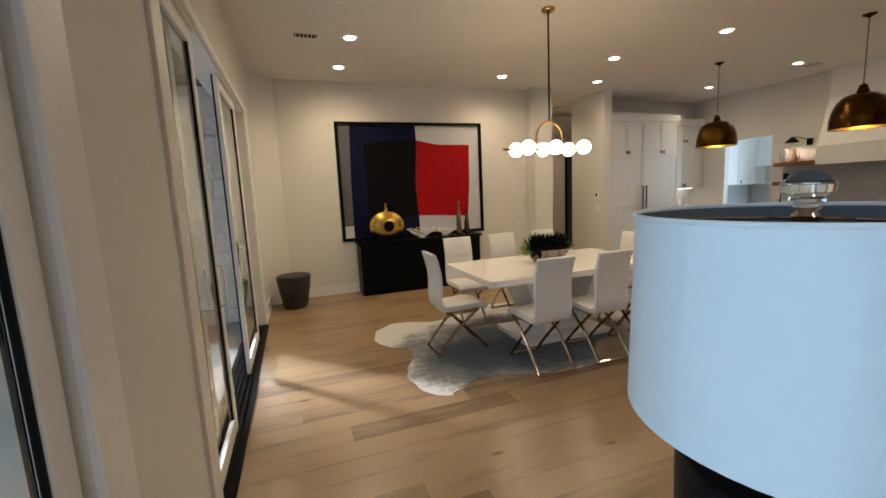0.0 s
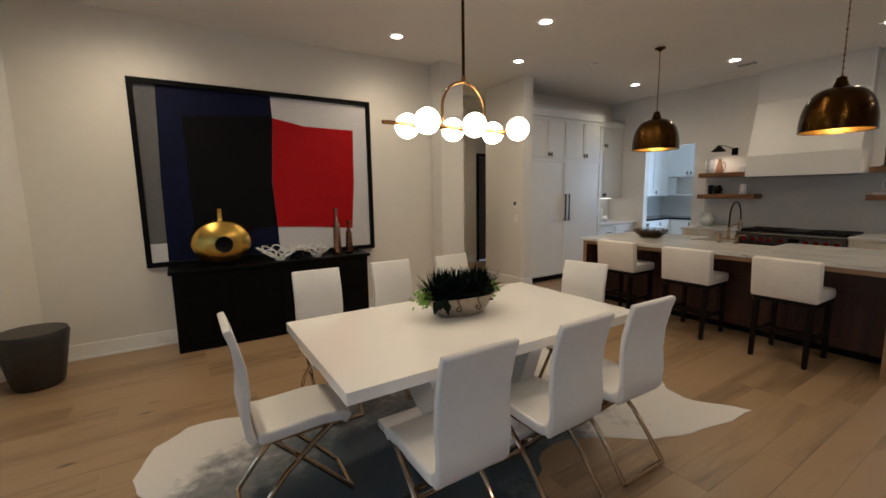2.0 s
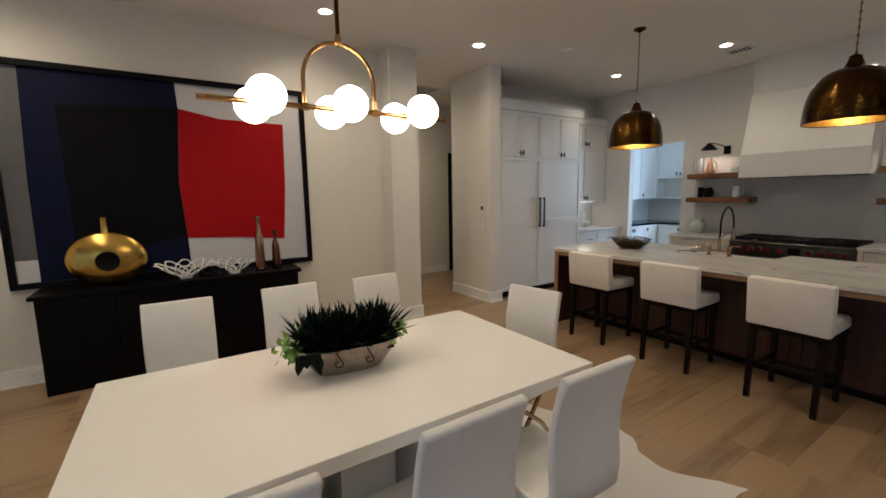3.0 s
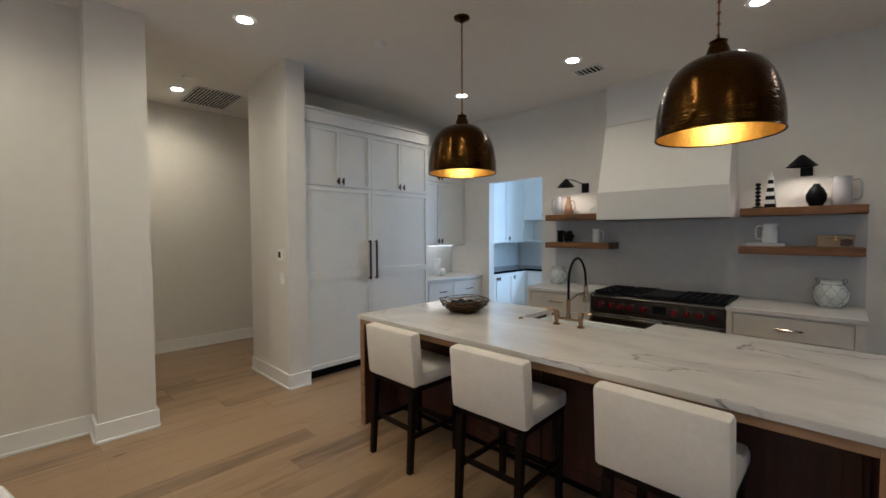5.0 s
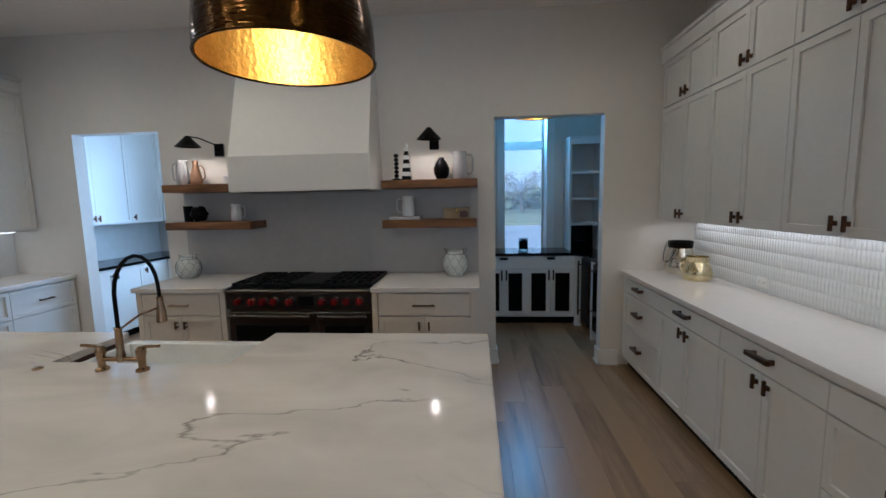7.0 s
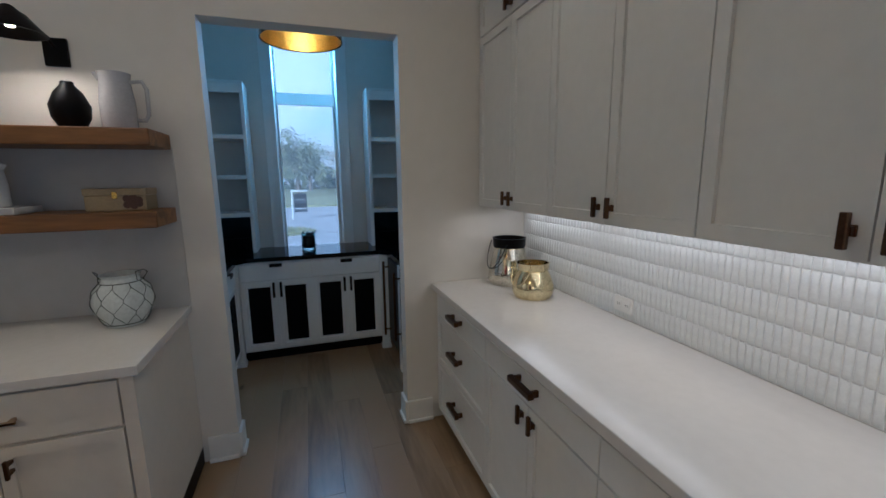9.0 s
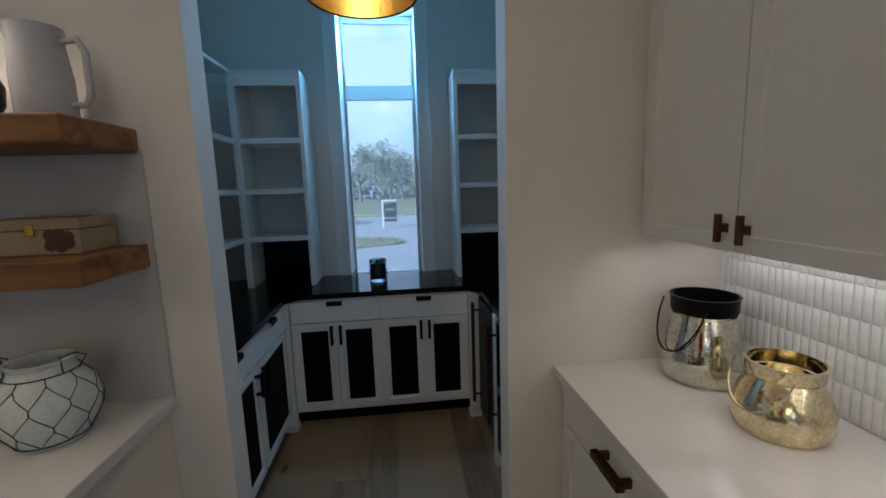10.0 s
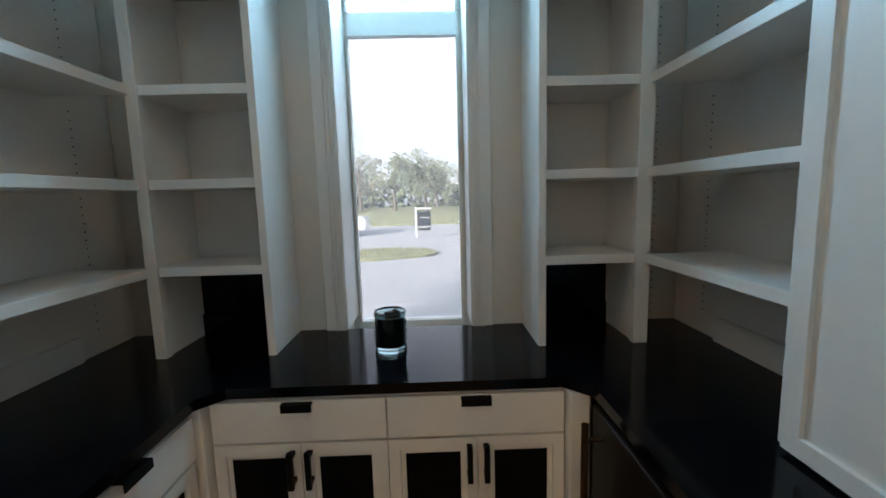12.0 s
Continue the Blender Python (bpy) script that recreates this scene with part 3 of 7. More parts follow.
def tree(at, height, spread, leaf, seed, name="tree", leaves=900):
    rnd = random.Random(seed)
    ob = thing(name, at, "broad leafy tree with thin autumn crown across the street" if leaf is AUTUMN else "broad green leafy tree across the street", "tree", "trees beyond the house")
    base = Vector(at)
    bm = tube([base, base + Vector((0.1, 0.1, height * 0.3)), base + Vector((0, 0, height * 0.6)), base + Vector((0.2, 0, height * 0.85))], [height * 0.035, height * 0.025, height * 0.015, height * 0.005], 8)
    tips = []
    for k in range(14):
        z = height * rnd.uniform(0.25, 0.7)
        a, d = rnd.uniform(0, 6.283), spread * rnd.uniform(0.45, 1.0)
        tip = base + Vector((d * math.cos(a), d * math.sin(a), min(height, z + d * rnd.uniform(0.4, 0.9))))
        tube([base + Vector((0, 0, z)), (base + Vector((0, 0, z)) + tip) / 2 + Vector((0, 0, 0.2)), tip], [height * 0.012, height * 0.008, height * 0.002], 6, bm)
        tips.append(tip)
    part("trunk", bm, BARK, ob)
    bm = bmesh.new()
    for k in range(leaves):
        c = tips[k % len(tips)] + Vector([rnd.gauss(0, spread * 0.2) for _ in range(3)])
        s = rnd.uniform(0.08, 0.2) * height / 8
        a = Vector([rnd.uniform(-1, 1) for _ in range(3)]).normalized() * s
        b = a.orthogonal().normalized() * s * 0.8
        bm.faces.new([bm.verts.new(c + q) for q in (-a, -b, a, b)])
    part("crown", bm, leaf, ob, kind="stuff")


for k in range(11):
    tree((62 + (k * 7) % 18, -30 + k * 6.2, -0.4), 6.5 + (k * 5) % 4, 3.2, AUTUMN if k % 3 == 1 else LEAF, 30 + k, leaves=1400)
tree((60, 2.6, -0.4), 8.0, 3.4, LEAF, 7, leaves=3200)


def far_woods():
    rnd = random.Random(12)
    bm = bmesh.new()
    for k in range(6000):
        y = rnd.uniform(-90, 110)
        top = 5.5 + 2.0 * math.sin(y * 0.11) + 1.2 * math.sin(y * 0.37)
        c = Vector((95 + rnd.uniform(-5, 5), y, rnd.uniform(-0.3, max(1.5, top))))
        a = Vector([rnd.uniform(-1, 1) for _ in range(3)]).normalized() * rnd.uniform(0.5, 0.9)
        b = a.orthogonal().normalized() * 0.7
        bm.faces.new([bm.verts.new(c + q) for q in (-a, -b, a, b)])
    tagged(part("far_woods", bm, LEAF), "hazy line of far woods", "woods", "", "stuff")


far_woods()


def patio():
    wing = thing("stone_wall", (-1.9, 6.15, -0.06), "pale limestone block wing wall of the patio", "stone wall")
    rnd = random.Random(3)
    part("core", box(-2.48, -1.38, 6.112, 6.6, -0.06, 3.2), LIMESTONE, wing)
    z = -0.06
    row = 0
    while z < 3.1:
        h = rnd.choice((0.2, 0.24, 0.27))
        x = -2.5
        while x < -1.4:
            w = min(rnd.uniform(0.2, 0.5), -1.37 - x)
            part("block", box(x, x + w - 0.012, 6.10 - rnd.uniform(0, 0.012), 6.2, z, z + h - 0.012, 0.008, seg=1), LIMESTONE, wing)
            x += w
        z += h
        row += 1
    roof = thing("patio_roof", (-4.0, 2.0, 3.0), "dark stained board patio roof on a stone pier", "patio roof")
    part("deck", box(-6.4, -1.4, -6.0, 9.0, 3.0, 3.12), SOFFIT, roof)
    part("fascia", box(-6.5, -6.4, -6.0, 9.0, 2.85, 3.15), BLACK, roof)
    for y in (-4.0, 2.5, 8.5):
        part("post", box(-6.3, -6.1, y, y + 0.2, -0.06, 3.0), SOFFIT, roof)
    side = thing("fence", (-6.5, 13.6, -0.06), "tall weathered board fence across the end of the patio", "fence")
    bm = bmesh.new()
    for k in range(72):
        box(-12.0 + k * 0.15, -12.0 + k * 0.15 + 0.138, 13.6, 13.62, -0.06, 2.05, bm=bm)
    part("boards", bm, FENCE, side, kind="stuff")
    for z in (0.3, 1.97):
        part("rail", box(-12.0, -1.2, 13.55, 13.6, z, z + 0.1), FENCE, side)
    fence = thing("fence", (-11, 0, -0.06), "tall weathered board garden fence", "fence")
    bm = bmesh.new()
    for k in range(230):
        box(-11.02, -11.0, -14 + k * 0.15, -14 + k * 0.15 + 0.142, -0.06, 1.9, bm=bm)
    part("boards", bm, FENCE, fence, kind="stuff")
    bm = box(-11.0, -10.95, -14, 20.4, 0.3, 0.38)
    box(-11.0, -10.95, -14, 20.4, 1.5, 1.58, bm=bm)
    part("rail", bm, FENCE, fence)


patio()
for k in range(6):
    tree((-15 - (k * 3) % 4, -12 + k * 6, -0.1), 6.5, 3.0, LEAF, 80 + k, leaves=900)


for k in range(5):
    tree((-10.5 + k * 2.3, 18 + (k * 3) % 4, -0.1), 6.5, 2.6, LEAF, 120 + k, leaves=1100)


POSTGREY = material("weathered pale post paint", (0.34, 0.36, 0.36), 0.7, vary=0.1)


def sign_board():
    """Small boxed notice stand by the street."""
    x, y = 28.5, 2.1
    ob = thing("notice_stand", (x, y, -0.45), "white post with a hanging dark grey notice panel by the street", "sign")
    part("post", box(x, x + 0.08, y + 0.36, y + 0.44, -0.45, 1.05, 0.01), POSTGREY, ob)
    part("crossbar", box(x, x + 0.07, y - 0.36, y + 0.36, 0.95, 1.03, 0.01), POSTGREY, ob)
    part("panel", box(x + 0.01, x + 0.04, y - 0.33, y + 0.33, -0.1, 0.86, 0.005), BLACK, ob, "dark grey panel")
    part("notice", box(x, x + 0.009, y - 0.24, y + 0.26, 0.52, 0.55), POSTGREY, ob, "white strip")
    part("notice", box(x, x + 0.009, y - 0.33, y + 0.33, 0.06, 0.1), POSTGREY, ob, "white strip")


sign_board()

# Area lamp added at the unseen window to brighten the scullery with bluish daylight.
lamp("scullery_fill_light", "AREA", (10.19, 5.3, 1.8), 26, (0.8, 0.92, 1.0), to=(9.0, 5.3, 1.6), size=1.1)
lamp("transom_window_light", "AREA", (10.23, 1.71, 2.66), 7, (0.36, 0.74, 1.0), to=(9.0, 1.71, 2.72), size=0.46)
lamp("patio_door_light", "AREA", (-1.22, -0.6, 1.35), 10, (0.72, 0.86, 1.0), to=(0.0, -0.6, 1.3), size=2.3)


# kitchen cabinets
def frame_of(side, face):
    """Maps (along, out, up) to the world for a front that faces S, N, W or E."""
    def place(u0, u1, d0, d1, z0, z1):
        if side == "S":
            return (u0, u1, face - d1, face - d0, z0, z1)
        if side == "N":
            return (u0, u1, face + d0, face + d1, z0, z1)
        if side == "W":
            return (face - d1, face - d0, u0, u1, z0, z1)
        return (face + d0, face + d1, u0, u1, z0, z1)
    return place


def fbox(pl, u0, u1, d0, d1, z0, z1, bevel=0.0, bm=None):
    x0, x1, y0, y1, a, b = pl(u0, u1, d0, d1, z0, z1)
    return box(x0, x1, y0, y1, a, b, bevel, bm, 1)


def shaker(ob, pl, u0, u1, z0, z1, name="door", mat=None, rail=0.06, mid=None, panel=None, label=""):
    """One shaker front, 20 mm thick, with a recessed panel."""
    mat = mat or CAB
    g = 0.002
    u0, u1, z0, z1 = u0 + g, u1 - g, z0 + g, z1 - g
    flat = (z1 - z0) < 0.2
    if flat:
        d = part(name, fbox(pl, u0, u1, 0.0, 0.02, z0, z1, 0.002), mat, ob, label)
        return d
    bm = fbox(pl, u0, u1, 0.0, 0.02, z0, z1)
    a, b = pl(0, 0, 0, 0, 0, 0), pl(0, 0, 1, 1, 0, 0)
    nrm = Vector((b[0] - a[0], b[2] - a[2], 0))
    if mid:
        bmesh.ops.bisect_plane(bm, geom=bm.verts[:] + bm.edges[:] + bm.faces[:], plane_co=(0, 0, mid), plane_no=(0, 0, 1))
    bmesh.ops.recalc_face_normals(bm, faces=bm.faces)
    front = [f for f in bm.faces if f.normal.dot(nrm) > 0.9]
    bmesh.ops.inset_individual(bm, faces=front, thickness=rail - 0.002)
    bmesh.ops.inset_individual(bm, faces=front, thickness=0.002, depth=-0.011)
    d = part(name, bm, mat, ob, label)
    if panel is not None:
        part("mesh_panel", fbox(pl, u0 + rail + 0.001, u1 - rail - 0.001, 0.010, 0.014, z0 + rail + 0.001, z1 - rail - 0.001), panel, d, "black woven mesh panel")
    return d


def pull(parent, pl, u, z, length=0.14, upright=False, thick=0.012, mat=None):
    mat = mat or PEWTER
    if upright:
        bm = fbox(pl, u - thick / 2, u + thick / 2, 0.045, 0.045 + thick, z - length / 2, z + length / 2, 0.002)
        for a in (z - length / 2 + 0.012, z + length / 2 - 0.024):
            fbox(pl, u - thick / 2, u + thick / 2, 0.02, 0.046, a, a + 0.012, 0, bm)
    else:
        bm = fbox(pl, u - length / 2, u + length / 2, 0.045, 0.045 + thick, z - thick / 2, z + thick / 2, 0.002)
        for a in (u - length / 2 + 0.012, u + length / 2 - 0.024):
            fbox(pl, a, a + 0.012, 0.02, 0.046, z - thick / 2, z + thick / 2, 0, bm)
    return part("handle", bm, mat, parent, "dark bronze bar pull")


def tee(parent, pl, u, z):
    """A small upright T knob."""
    bm = fbox(pl, u - 0.008, u + 0.008, 0.036, 0.05, z - 0.037, z + 0.037, 0.002)
    fbox(pl, u - 0.009, u + 0.009, 0.02, 0.037, z - 0.009, z + 0.009, 0, bm)
    fbox(pl, u - 0.012, u + 0.012, 0.02, 0.026, z - 0.012, z + 0.012, 0.002, bm)
    return part("knob", bm, PEWTER, parent, "dark bronze T knob")


def carcass(ob, pl, u0, u1, depth, z0, z1, mat=None, toe=0.0):
    bm = fbox(pl, u0, u1, -depth, -0.001, z0 + toe, z1)
    part("body", bm, mat or CAB, ob)
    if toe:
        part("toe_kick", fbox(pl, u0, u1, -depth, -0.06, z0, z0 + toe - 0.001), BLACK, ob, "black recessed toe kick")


def crown(ob, pl, u0, u1, depth, z0, z1, mat=None):
    bm = fbox(pl, u0, u1, -depth, 0.025, z0, z1 - 0.03, 0.003)
    fbox(pl, u0, u1, -depth, 0.04, z1 - 0.0295, z1, 0.004, bm)
    part("crown", bm, mat or CAB, ob)


def fridge_bank():
    pl = frame_of("S", 6.58)
    ob = thing("fridge_cabinet", (6.05, 6.6, 0), "tall off-white panelled fridge and freezer cabinet with long bronze pulls", "fridge cabinet")
    carcass(ob, pl, 5.15, 6.935, 0.66, 0, 2.76, toe=0.1)
    crown(ob, pl, 5.15, 6.95, 0.66, 2.7605, 2.915)
    for u0, u1, hu in ((5.16, 6.0, 5.955), (6.0, 6.925, 6.045)):
        d = shaker(ob, pl, u0, u1, 0.11, 2.09, "fridge_door", rail=0.065, mid=1.12)
        pull(d, pl, hu, 1.27, 0.46, True, 0.02)
    for u0, u1, hu in ((5.16, 5.58, 5.55), (5.58, 6.0, 5.61), (6.0, 6.4625, 6.43), (6.4625, 6.925, 6.495)):
        d = shaker(ob, pl, u0, u1, 2.1, 2.74, "upper_door")
        tee(d, pl, hu, 2.16)


def corner_run():
    pl = frame_of("S", 6.61)
    ob = thing("base_cabinet", (7.5, 6.62, 0), "off-white shaker base cabinet with bronze pulls", "base cabinet", "kitchen base cabinets")
    carcass(ob, pl, 6.96, 8.13, 0.62, 0, 0.885, toe=0.1)
    for u0, u1 in ((6.97, 7.5), (7.5, 8.1)):
        d = shaker(ob, pl, u0, u1, 0.62, 0.87, "drawer", rail=0.045)
        pull(d, pl, (u0 + u1) / 2, 0.745)
        d = shaker(ob, pl, u0, u1, 0.11, 0.615, "door")
    tagged(part("countertop", box(6.937, 8.132, 6.575, 7.248, 0.887, 0.93, 0.003), QUARTZ), "white quartz countertop with a jar on it", "countertop")
    pl = frame_of("S", 6.96)
    up = thing("wall_cabinet", (7.5, 6.97, 1.39), "tall off-white shaker wall cabinet under the ceiling", "wall cabinet", "kitchen wall cabinets")
    carcass(up, pl, 6.937, 8.13, 0.285, 1.39, 2.76)
    crown(up, pl, 6.96, 8.13, 0.285, 2.7605, 2.9)
    for u0, u1, hu in ((6.96, 7.545, 7.51), (7.545, 8.12, 7.58)):
        d = shaker(up, pl, u0, u1, 1.4, 2.35, "door")
        tee(d, pl, hu, 1.46)
        d = shaker(up, pl, u0, u1, 2.36, 2.74, "upper_door")
        tee(d, pl, hu, 2.42)
    part("led_strip", box(7.0, 8.08, 7.15, 7.17, 1.375, 1.388), STRIP, up, "lit strip")
    lamp("corner_counter_light", "AREA", (7.5, 7.1, 1.37), STRIP_W, (1, 0.74, 0.5), to=(7.5, 7.1, 0.9), size=0.6)
    tagged(part("wall_backsplash", box(6.94, 8.13, 7.24, 7.2495, 0.932, 1.388), CERAMIC), "white glazed backsplash", "backsplash", "", "structure")
    jar = thing("canister", (7.55, 7.0, 0.93), "tall white ceramic canister with a round ornament before it", "canister")
    part("jar", lathe([(0, 0), (0.055, 0), (0.058, 0.02), (0.058, 0.24), (0.05, 0.26), (0.0, 0.26)], (7.55, 7.0, 0.931), 20), CERAMIC, jar, smooth=True)
    part("ornament", ball((7.56, 6.9, 0.986), 0.055), CERAMIC, jar, smooth=True)


def south_run():
    pl = frame_of("N", 1.008)
    cols = [(7.33, 8.05, "drawers"), (6.56, 7.33, "doors"), (5.84, 6.56, "doors"), (5.13, 5.84, "drawers2")]
    for u0, u1, kind in cols:
        ob = thing("base_cabinet", ((u0 + u1) / 2, 1.0, 0), "off-white shaker base cabinet with bronze pulls along the tiled wall", "base cabinet", "kitchen base cabinets")
        carcass(ob, pl, u0, u1 if u1 < 7.9 else 8.13, 0.6, 0, 0.885, toe=0.1)
        if kind == "drawers":
            for z0, z1, hz in ((0.745, 0.87, 0.826), (0.43, 0.74, 0.608), (0.11, 0.425, 0.303)):
                d = shaker(ob, pl, u0, u1, z0, z1, "drawer", rail=0.05)
                pull(d, pl, (u0 + u1) / 2, hz, 0.15, thick=0.024)
        elif kind == "drawers2":
            for z0, z1, hz in ((0.745, 0.87, 0.83), (0.43, 0.74, 0.62), (0.11, 0.425, 0.303)):
                d = shaker(ob, pl, u0, u1, z0, z1, "drawer", rail=0.05)
                pull(d, pl, 5.46, hz, 0.17, thick=0.024)
        else:
            d = shaker(ob, pl, u0, u1, 0.745, 0.87, "drawer")
            pull(d, pl, (u0 + u1) / 2, 0.826, 0.16, thick=0.024)
            m = (u0 + u1) / 2
            for a, b, hu in ((u0, m, m - 0.04), (m, u1, m + 0.04)):
                d = shaker(ob, pl, a, b, 0.11, 0.74)
                tee(d, pl, hu, 0.69)
    tagged(part("countertop", box(5.087, 8.132, 0.392, 1.045, 0.887, 0.925, 0.003), QUARTZ), "long white quartz countertop below the tiled wall", "countertop")
    pl = frame_of("N", 0.72)
    for u0, m, u1 in ((5.13, 5.47, 5.82), (5.82, 6.195, 6.57), (6.57, 6.94, 7.32), (7.32, 7.685, 8.08)):
        ob = thing("wall_cabinet", ((u0 + u1) / 2, 0.6, 1.4), "tall off-white shaker wall cabinet with bronze T knobs", "wall cabinet", "kitchen wall cabinets")
        carcass(ob, pl, u0, u1 if u1 < 7.95 else 8.13, 0.325, 1.4, 2.76)
        crown(ob, pl, u0, u1 if u1 < 7.95 else 8.13, 0.325, 2.7605, 2.9)
        pairs = ((u0, m, m - 0.035), (m, u1, m + 0.035))
        for a, b, hu in pairs:
            d = shaker(ob, pl, a, b, 1.405, 2.368)
            tee(d, pl, hu, 1.465)
            d = shaker(ob, pl, a, b, 2.374, 2.75, "upper_door")
            tee(d, pl, hu, 2.432)
        part("led_strip", box(u0 + 0.05, u1 - 0.05, 0.44, 0.46, 1.387, 1.399), STRIP, ob, "lit strip")
        lamp("counter_light", "AREA", ((u0 + u1) / 2, 0.50, 1.38), STRIP_W * 1.4, (1, 0.74, 0.5), to=((u0 + u1) / 2, 0.47, 0.9), size=0.75)


def range_wall():
    pl = frame_of("W", 7.42)
    for u0, u1, at in ((2.40, 3.25, "R"), (4.5, 5.29, "L")):
        ob = thing("base_cabinet", (7.5, (u0 + u1) / 2, 0), "cream shaker base cabinet with one drawer beside the range", "base cabinet", "kitchen base cabinets")
        carcass(ob, pl, u0, u1, 0.71, 0, 0.885, CAB_WARM, toe=0.1)
        for a, b in ((u0, u0 + 0.045), (u1 - 0.045, u1)):
            part("filler", fbox(pl, a, b, 0.0, 0.018, 0.02, 0.885), CAB_WARM, ob)
        a, b = u0 + 0.05, u1 - 0.05
        d = shaker(ob, pl, a, b, 0.69, 0.87, "drawer", CAB_WARM)
        pull(d, pl, (a + b) / 2, 0.78, 0.18, mat=CHROME)
        m = (a + b) / 2
        for p, q, hu in ((a, m, m - 0.04), (m, b, m + 0.04)):
            d = shaker(ob, pl, p, q, 0.11, 0.68, "door", CAB_WARM)
            pull(d, pl, hu, 0.61, 0.07, True)
    for u0, u1 in ((2.375, 3.255), (4.495, 5.31)):
        tagged(part("countertop", box(7.375, 8.132, u0, u1, 0.887, 0.925, 0.003), QUARTZ), "white quartz countertop beside the range", "countertop")
    tagged(part("wall_backsplash", box(8.12, 8.1335, 2.375, 5.31, 0.926, 1.74), SLAB), "smooth grey slab backsplash behind the range", "backsplash", "", "structure")
    # range
    ob = thing("range", (7.8, 3.87, 0), "wide stainless gas range with red knobs and black griddle top", "range")
    y0, y1 = 3.262, 4.488
    part("body", box(7.45, 8.115, y0, y1, 0.1, 0.895, 0.004), STEEL, ob)
    part("cooktop", box(7.41, 8.115, y0, y1, 0.896, 0.915, 0.004), BLACK, ob, "black enamel cooktop")
    part("toe_kick", box(7.5, 8.1, y0 + 0.02, y1 - 0.02, 0.0, 0.0995), BLACK, ob)
    part("control_panel", box(7.395, 7.449, y0, y1, 0.745, 0.893, 0.006), STEEL, ob, "stainless control panel")
    part("bullnose", cyl((7.40, y0, 0.895), (7.40, y1, 0.895), 0.016), STEEL, ob, smooth=True)
    part("oven_door", box(7.42, 7.449, y0 + 0.005, 3.72, 0.14, 0.71, 0.006), STEEL, ob)
    part("oven_door", box(7.42, 7.449, 3.725, y1 - 0.005, 0.14, 0.71, 0.006), STEEL, ob)
    for a, b in ((y0 + 0.06, 3.66), (3.79, y1 - 0.06)):
        part("oven_window", box(7.415, 7.4195, a, b, 0.3, 0.6), BLACK, ob, "dark oven window")
        part("oven_handle", cyl((7.36, a - 0.03, 0.69), (7.36, b + 0.03, 0.69), 0.013, 12), STEEL, ob, smooth=True)
        for y in (a, b):
            part("handle_bracket", cyl((7.36, y, 0.69), (7.425, y, 0.69), 0.009, 8), STEEL, ob, smooth=True)
    ks = [3.345, 3.45, 3.55, 3.655, 3.93, 4.06, 4.155, 4.25, 4.37]
    for y in ks:
        bm = cyl((7.395, y, 0.815), (7.375, y, 0.815), 0.034, 20)
        k = part("knob_bezel", bm, STEEL, ob, "steel bezel", True)
        bm = cyl((7.375, y, 0.815), (7.345, y, 0.815), 0.026, 20)
        box(7.335, 7.36, y - 0.006, y + 0.006, 0.79, 0.84, 0.002, bm)
        part("knob", bm, KNOB, k, "red enamel knob", True)
    part("display", box(7.39, 7.3945, 3.735, 3.86, 0.775, 0.855), BLACK, ob, "black display")
    part("griddle", box(7.5, 8.02, 3.70, 3.98, 0.916, 0.945, 0.004), IRON, ob, "dark griddle plate")
    for c in (3.37, 3.59, 4.09, 4.36):
        bm = bmesh.new()
        w = 0.105
        for y in (c - w, c - w / 3, c + w / 3, c + w):
            box(7.47, 8.05, y - 0.007, y + 0.007, 0.925, 0.95, 0.002, bm, 1)
        for x in (7.47, 7.62, 7.76, 7.9, 8.04):
            box(x - 0.007, x + 0.007, c - w, c + w, 0.916, 0.949, 0.002, bm, 1)
        part("grate", bm, IRON, ob, "black cast-iron grate")
    # hood
    hood = thing("range_hood", (7.9, 3.915, 1.72), "tapered cream plaster range hood with a plain lower band", "range hood")
    h0, h1 = 3.285, 4.548
    bm = box(7.655, 8.133, h0, h1, 1.72, 2.03, 0.004)
    cut = box(7.72, 8.05, h0 + 0.07, h1 - 0.07, 1.70, 1.76)
    part("band", bm, HOODPAINT, hood)
    cut.free()
    part("filter_panel", box(7.72, 8.05, h0 + 0.07, h1 - 0.07, 1.712, 1.7195), STEEL, hood, "steel filter panel")
    bm = bmesh.new()
    v = [bm.verts.new(p) for p in ((7.665, h0 + 0.01, 2.031), (8.133, h0 + 0.01, 2.031), (8.133, h1 - 0.01, 2.031), (7.665, h1 - 0.01, 2.031),
                                   (7.97, h0 + 0.03, 2.83), (8.133, h0 + 0.03, 2.83), (8.133, h1 + 0.03, 2.83), (7.97, h1 + 0.03, 2.83))]
    for f in ((0, 1, 2, 3), (4, 5, 6, 7), (0, 1, 5, 4), (1, 2, 6, 5), (2, 3, 7, 6), (3, 0, 4, 7)):
        bm.faces.new([v[i] for i in f])
    part("slope", bm, HOODPAINT, hood)
    part("chimney", box(7.972, 8.133, h0 + 0.032, h1 + 0.028, 2.833, CEILING, 0.002), HOODPAINT, hood)
    # shelves
    for y0, y1, z, n in ((2.38, 3.235, 1.728, "upper"), (2.39, 3.24, 1.372, "lower"), (4.55, 5.305, 1.735, "upper"), (4.47, 5.305, 1.385, "lower")):
        x0 = 7.83 if z < 1.5 or y0 > 4 else 7.83
        tagged(part("floating_shelf", box(x0, 8.132, y0, y1, z, z + 0.073, 0.006), SHELF), "thick stained wood floating shelf beside the range hood", "shelf", "floating shelves")


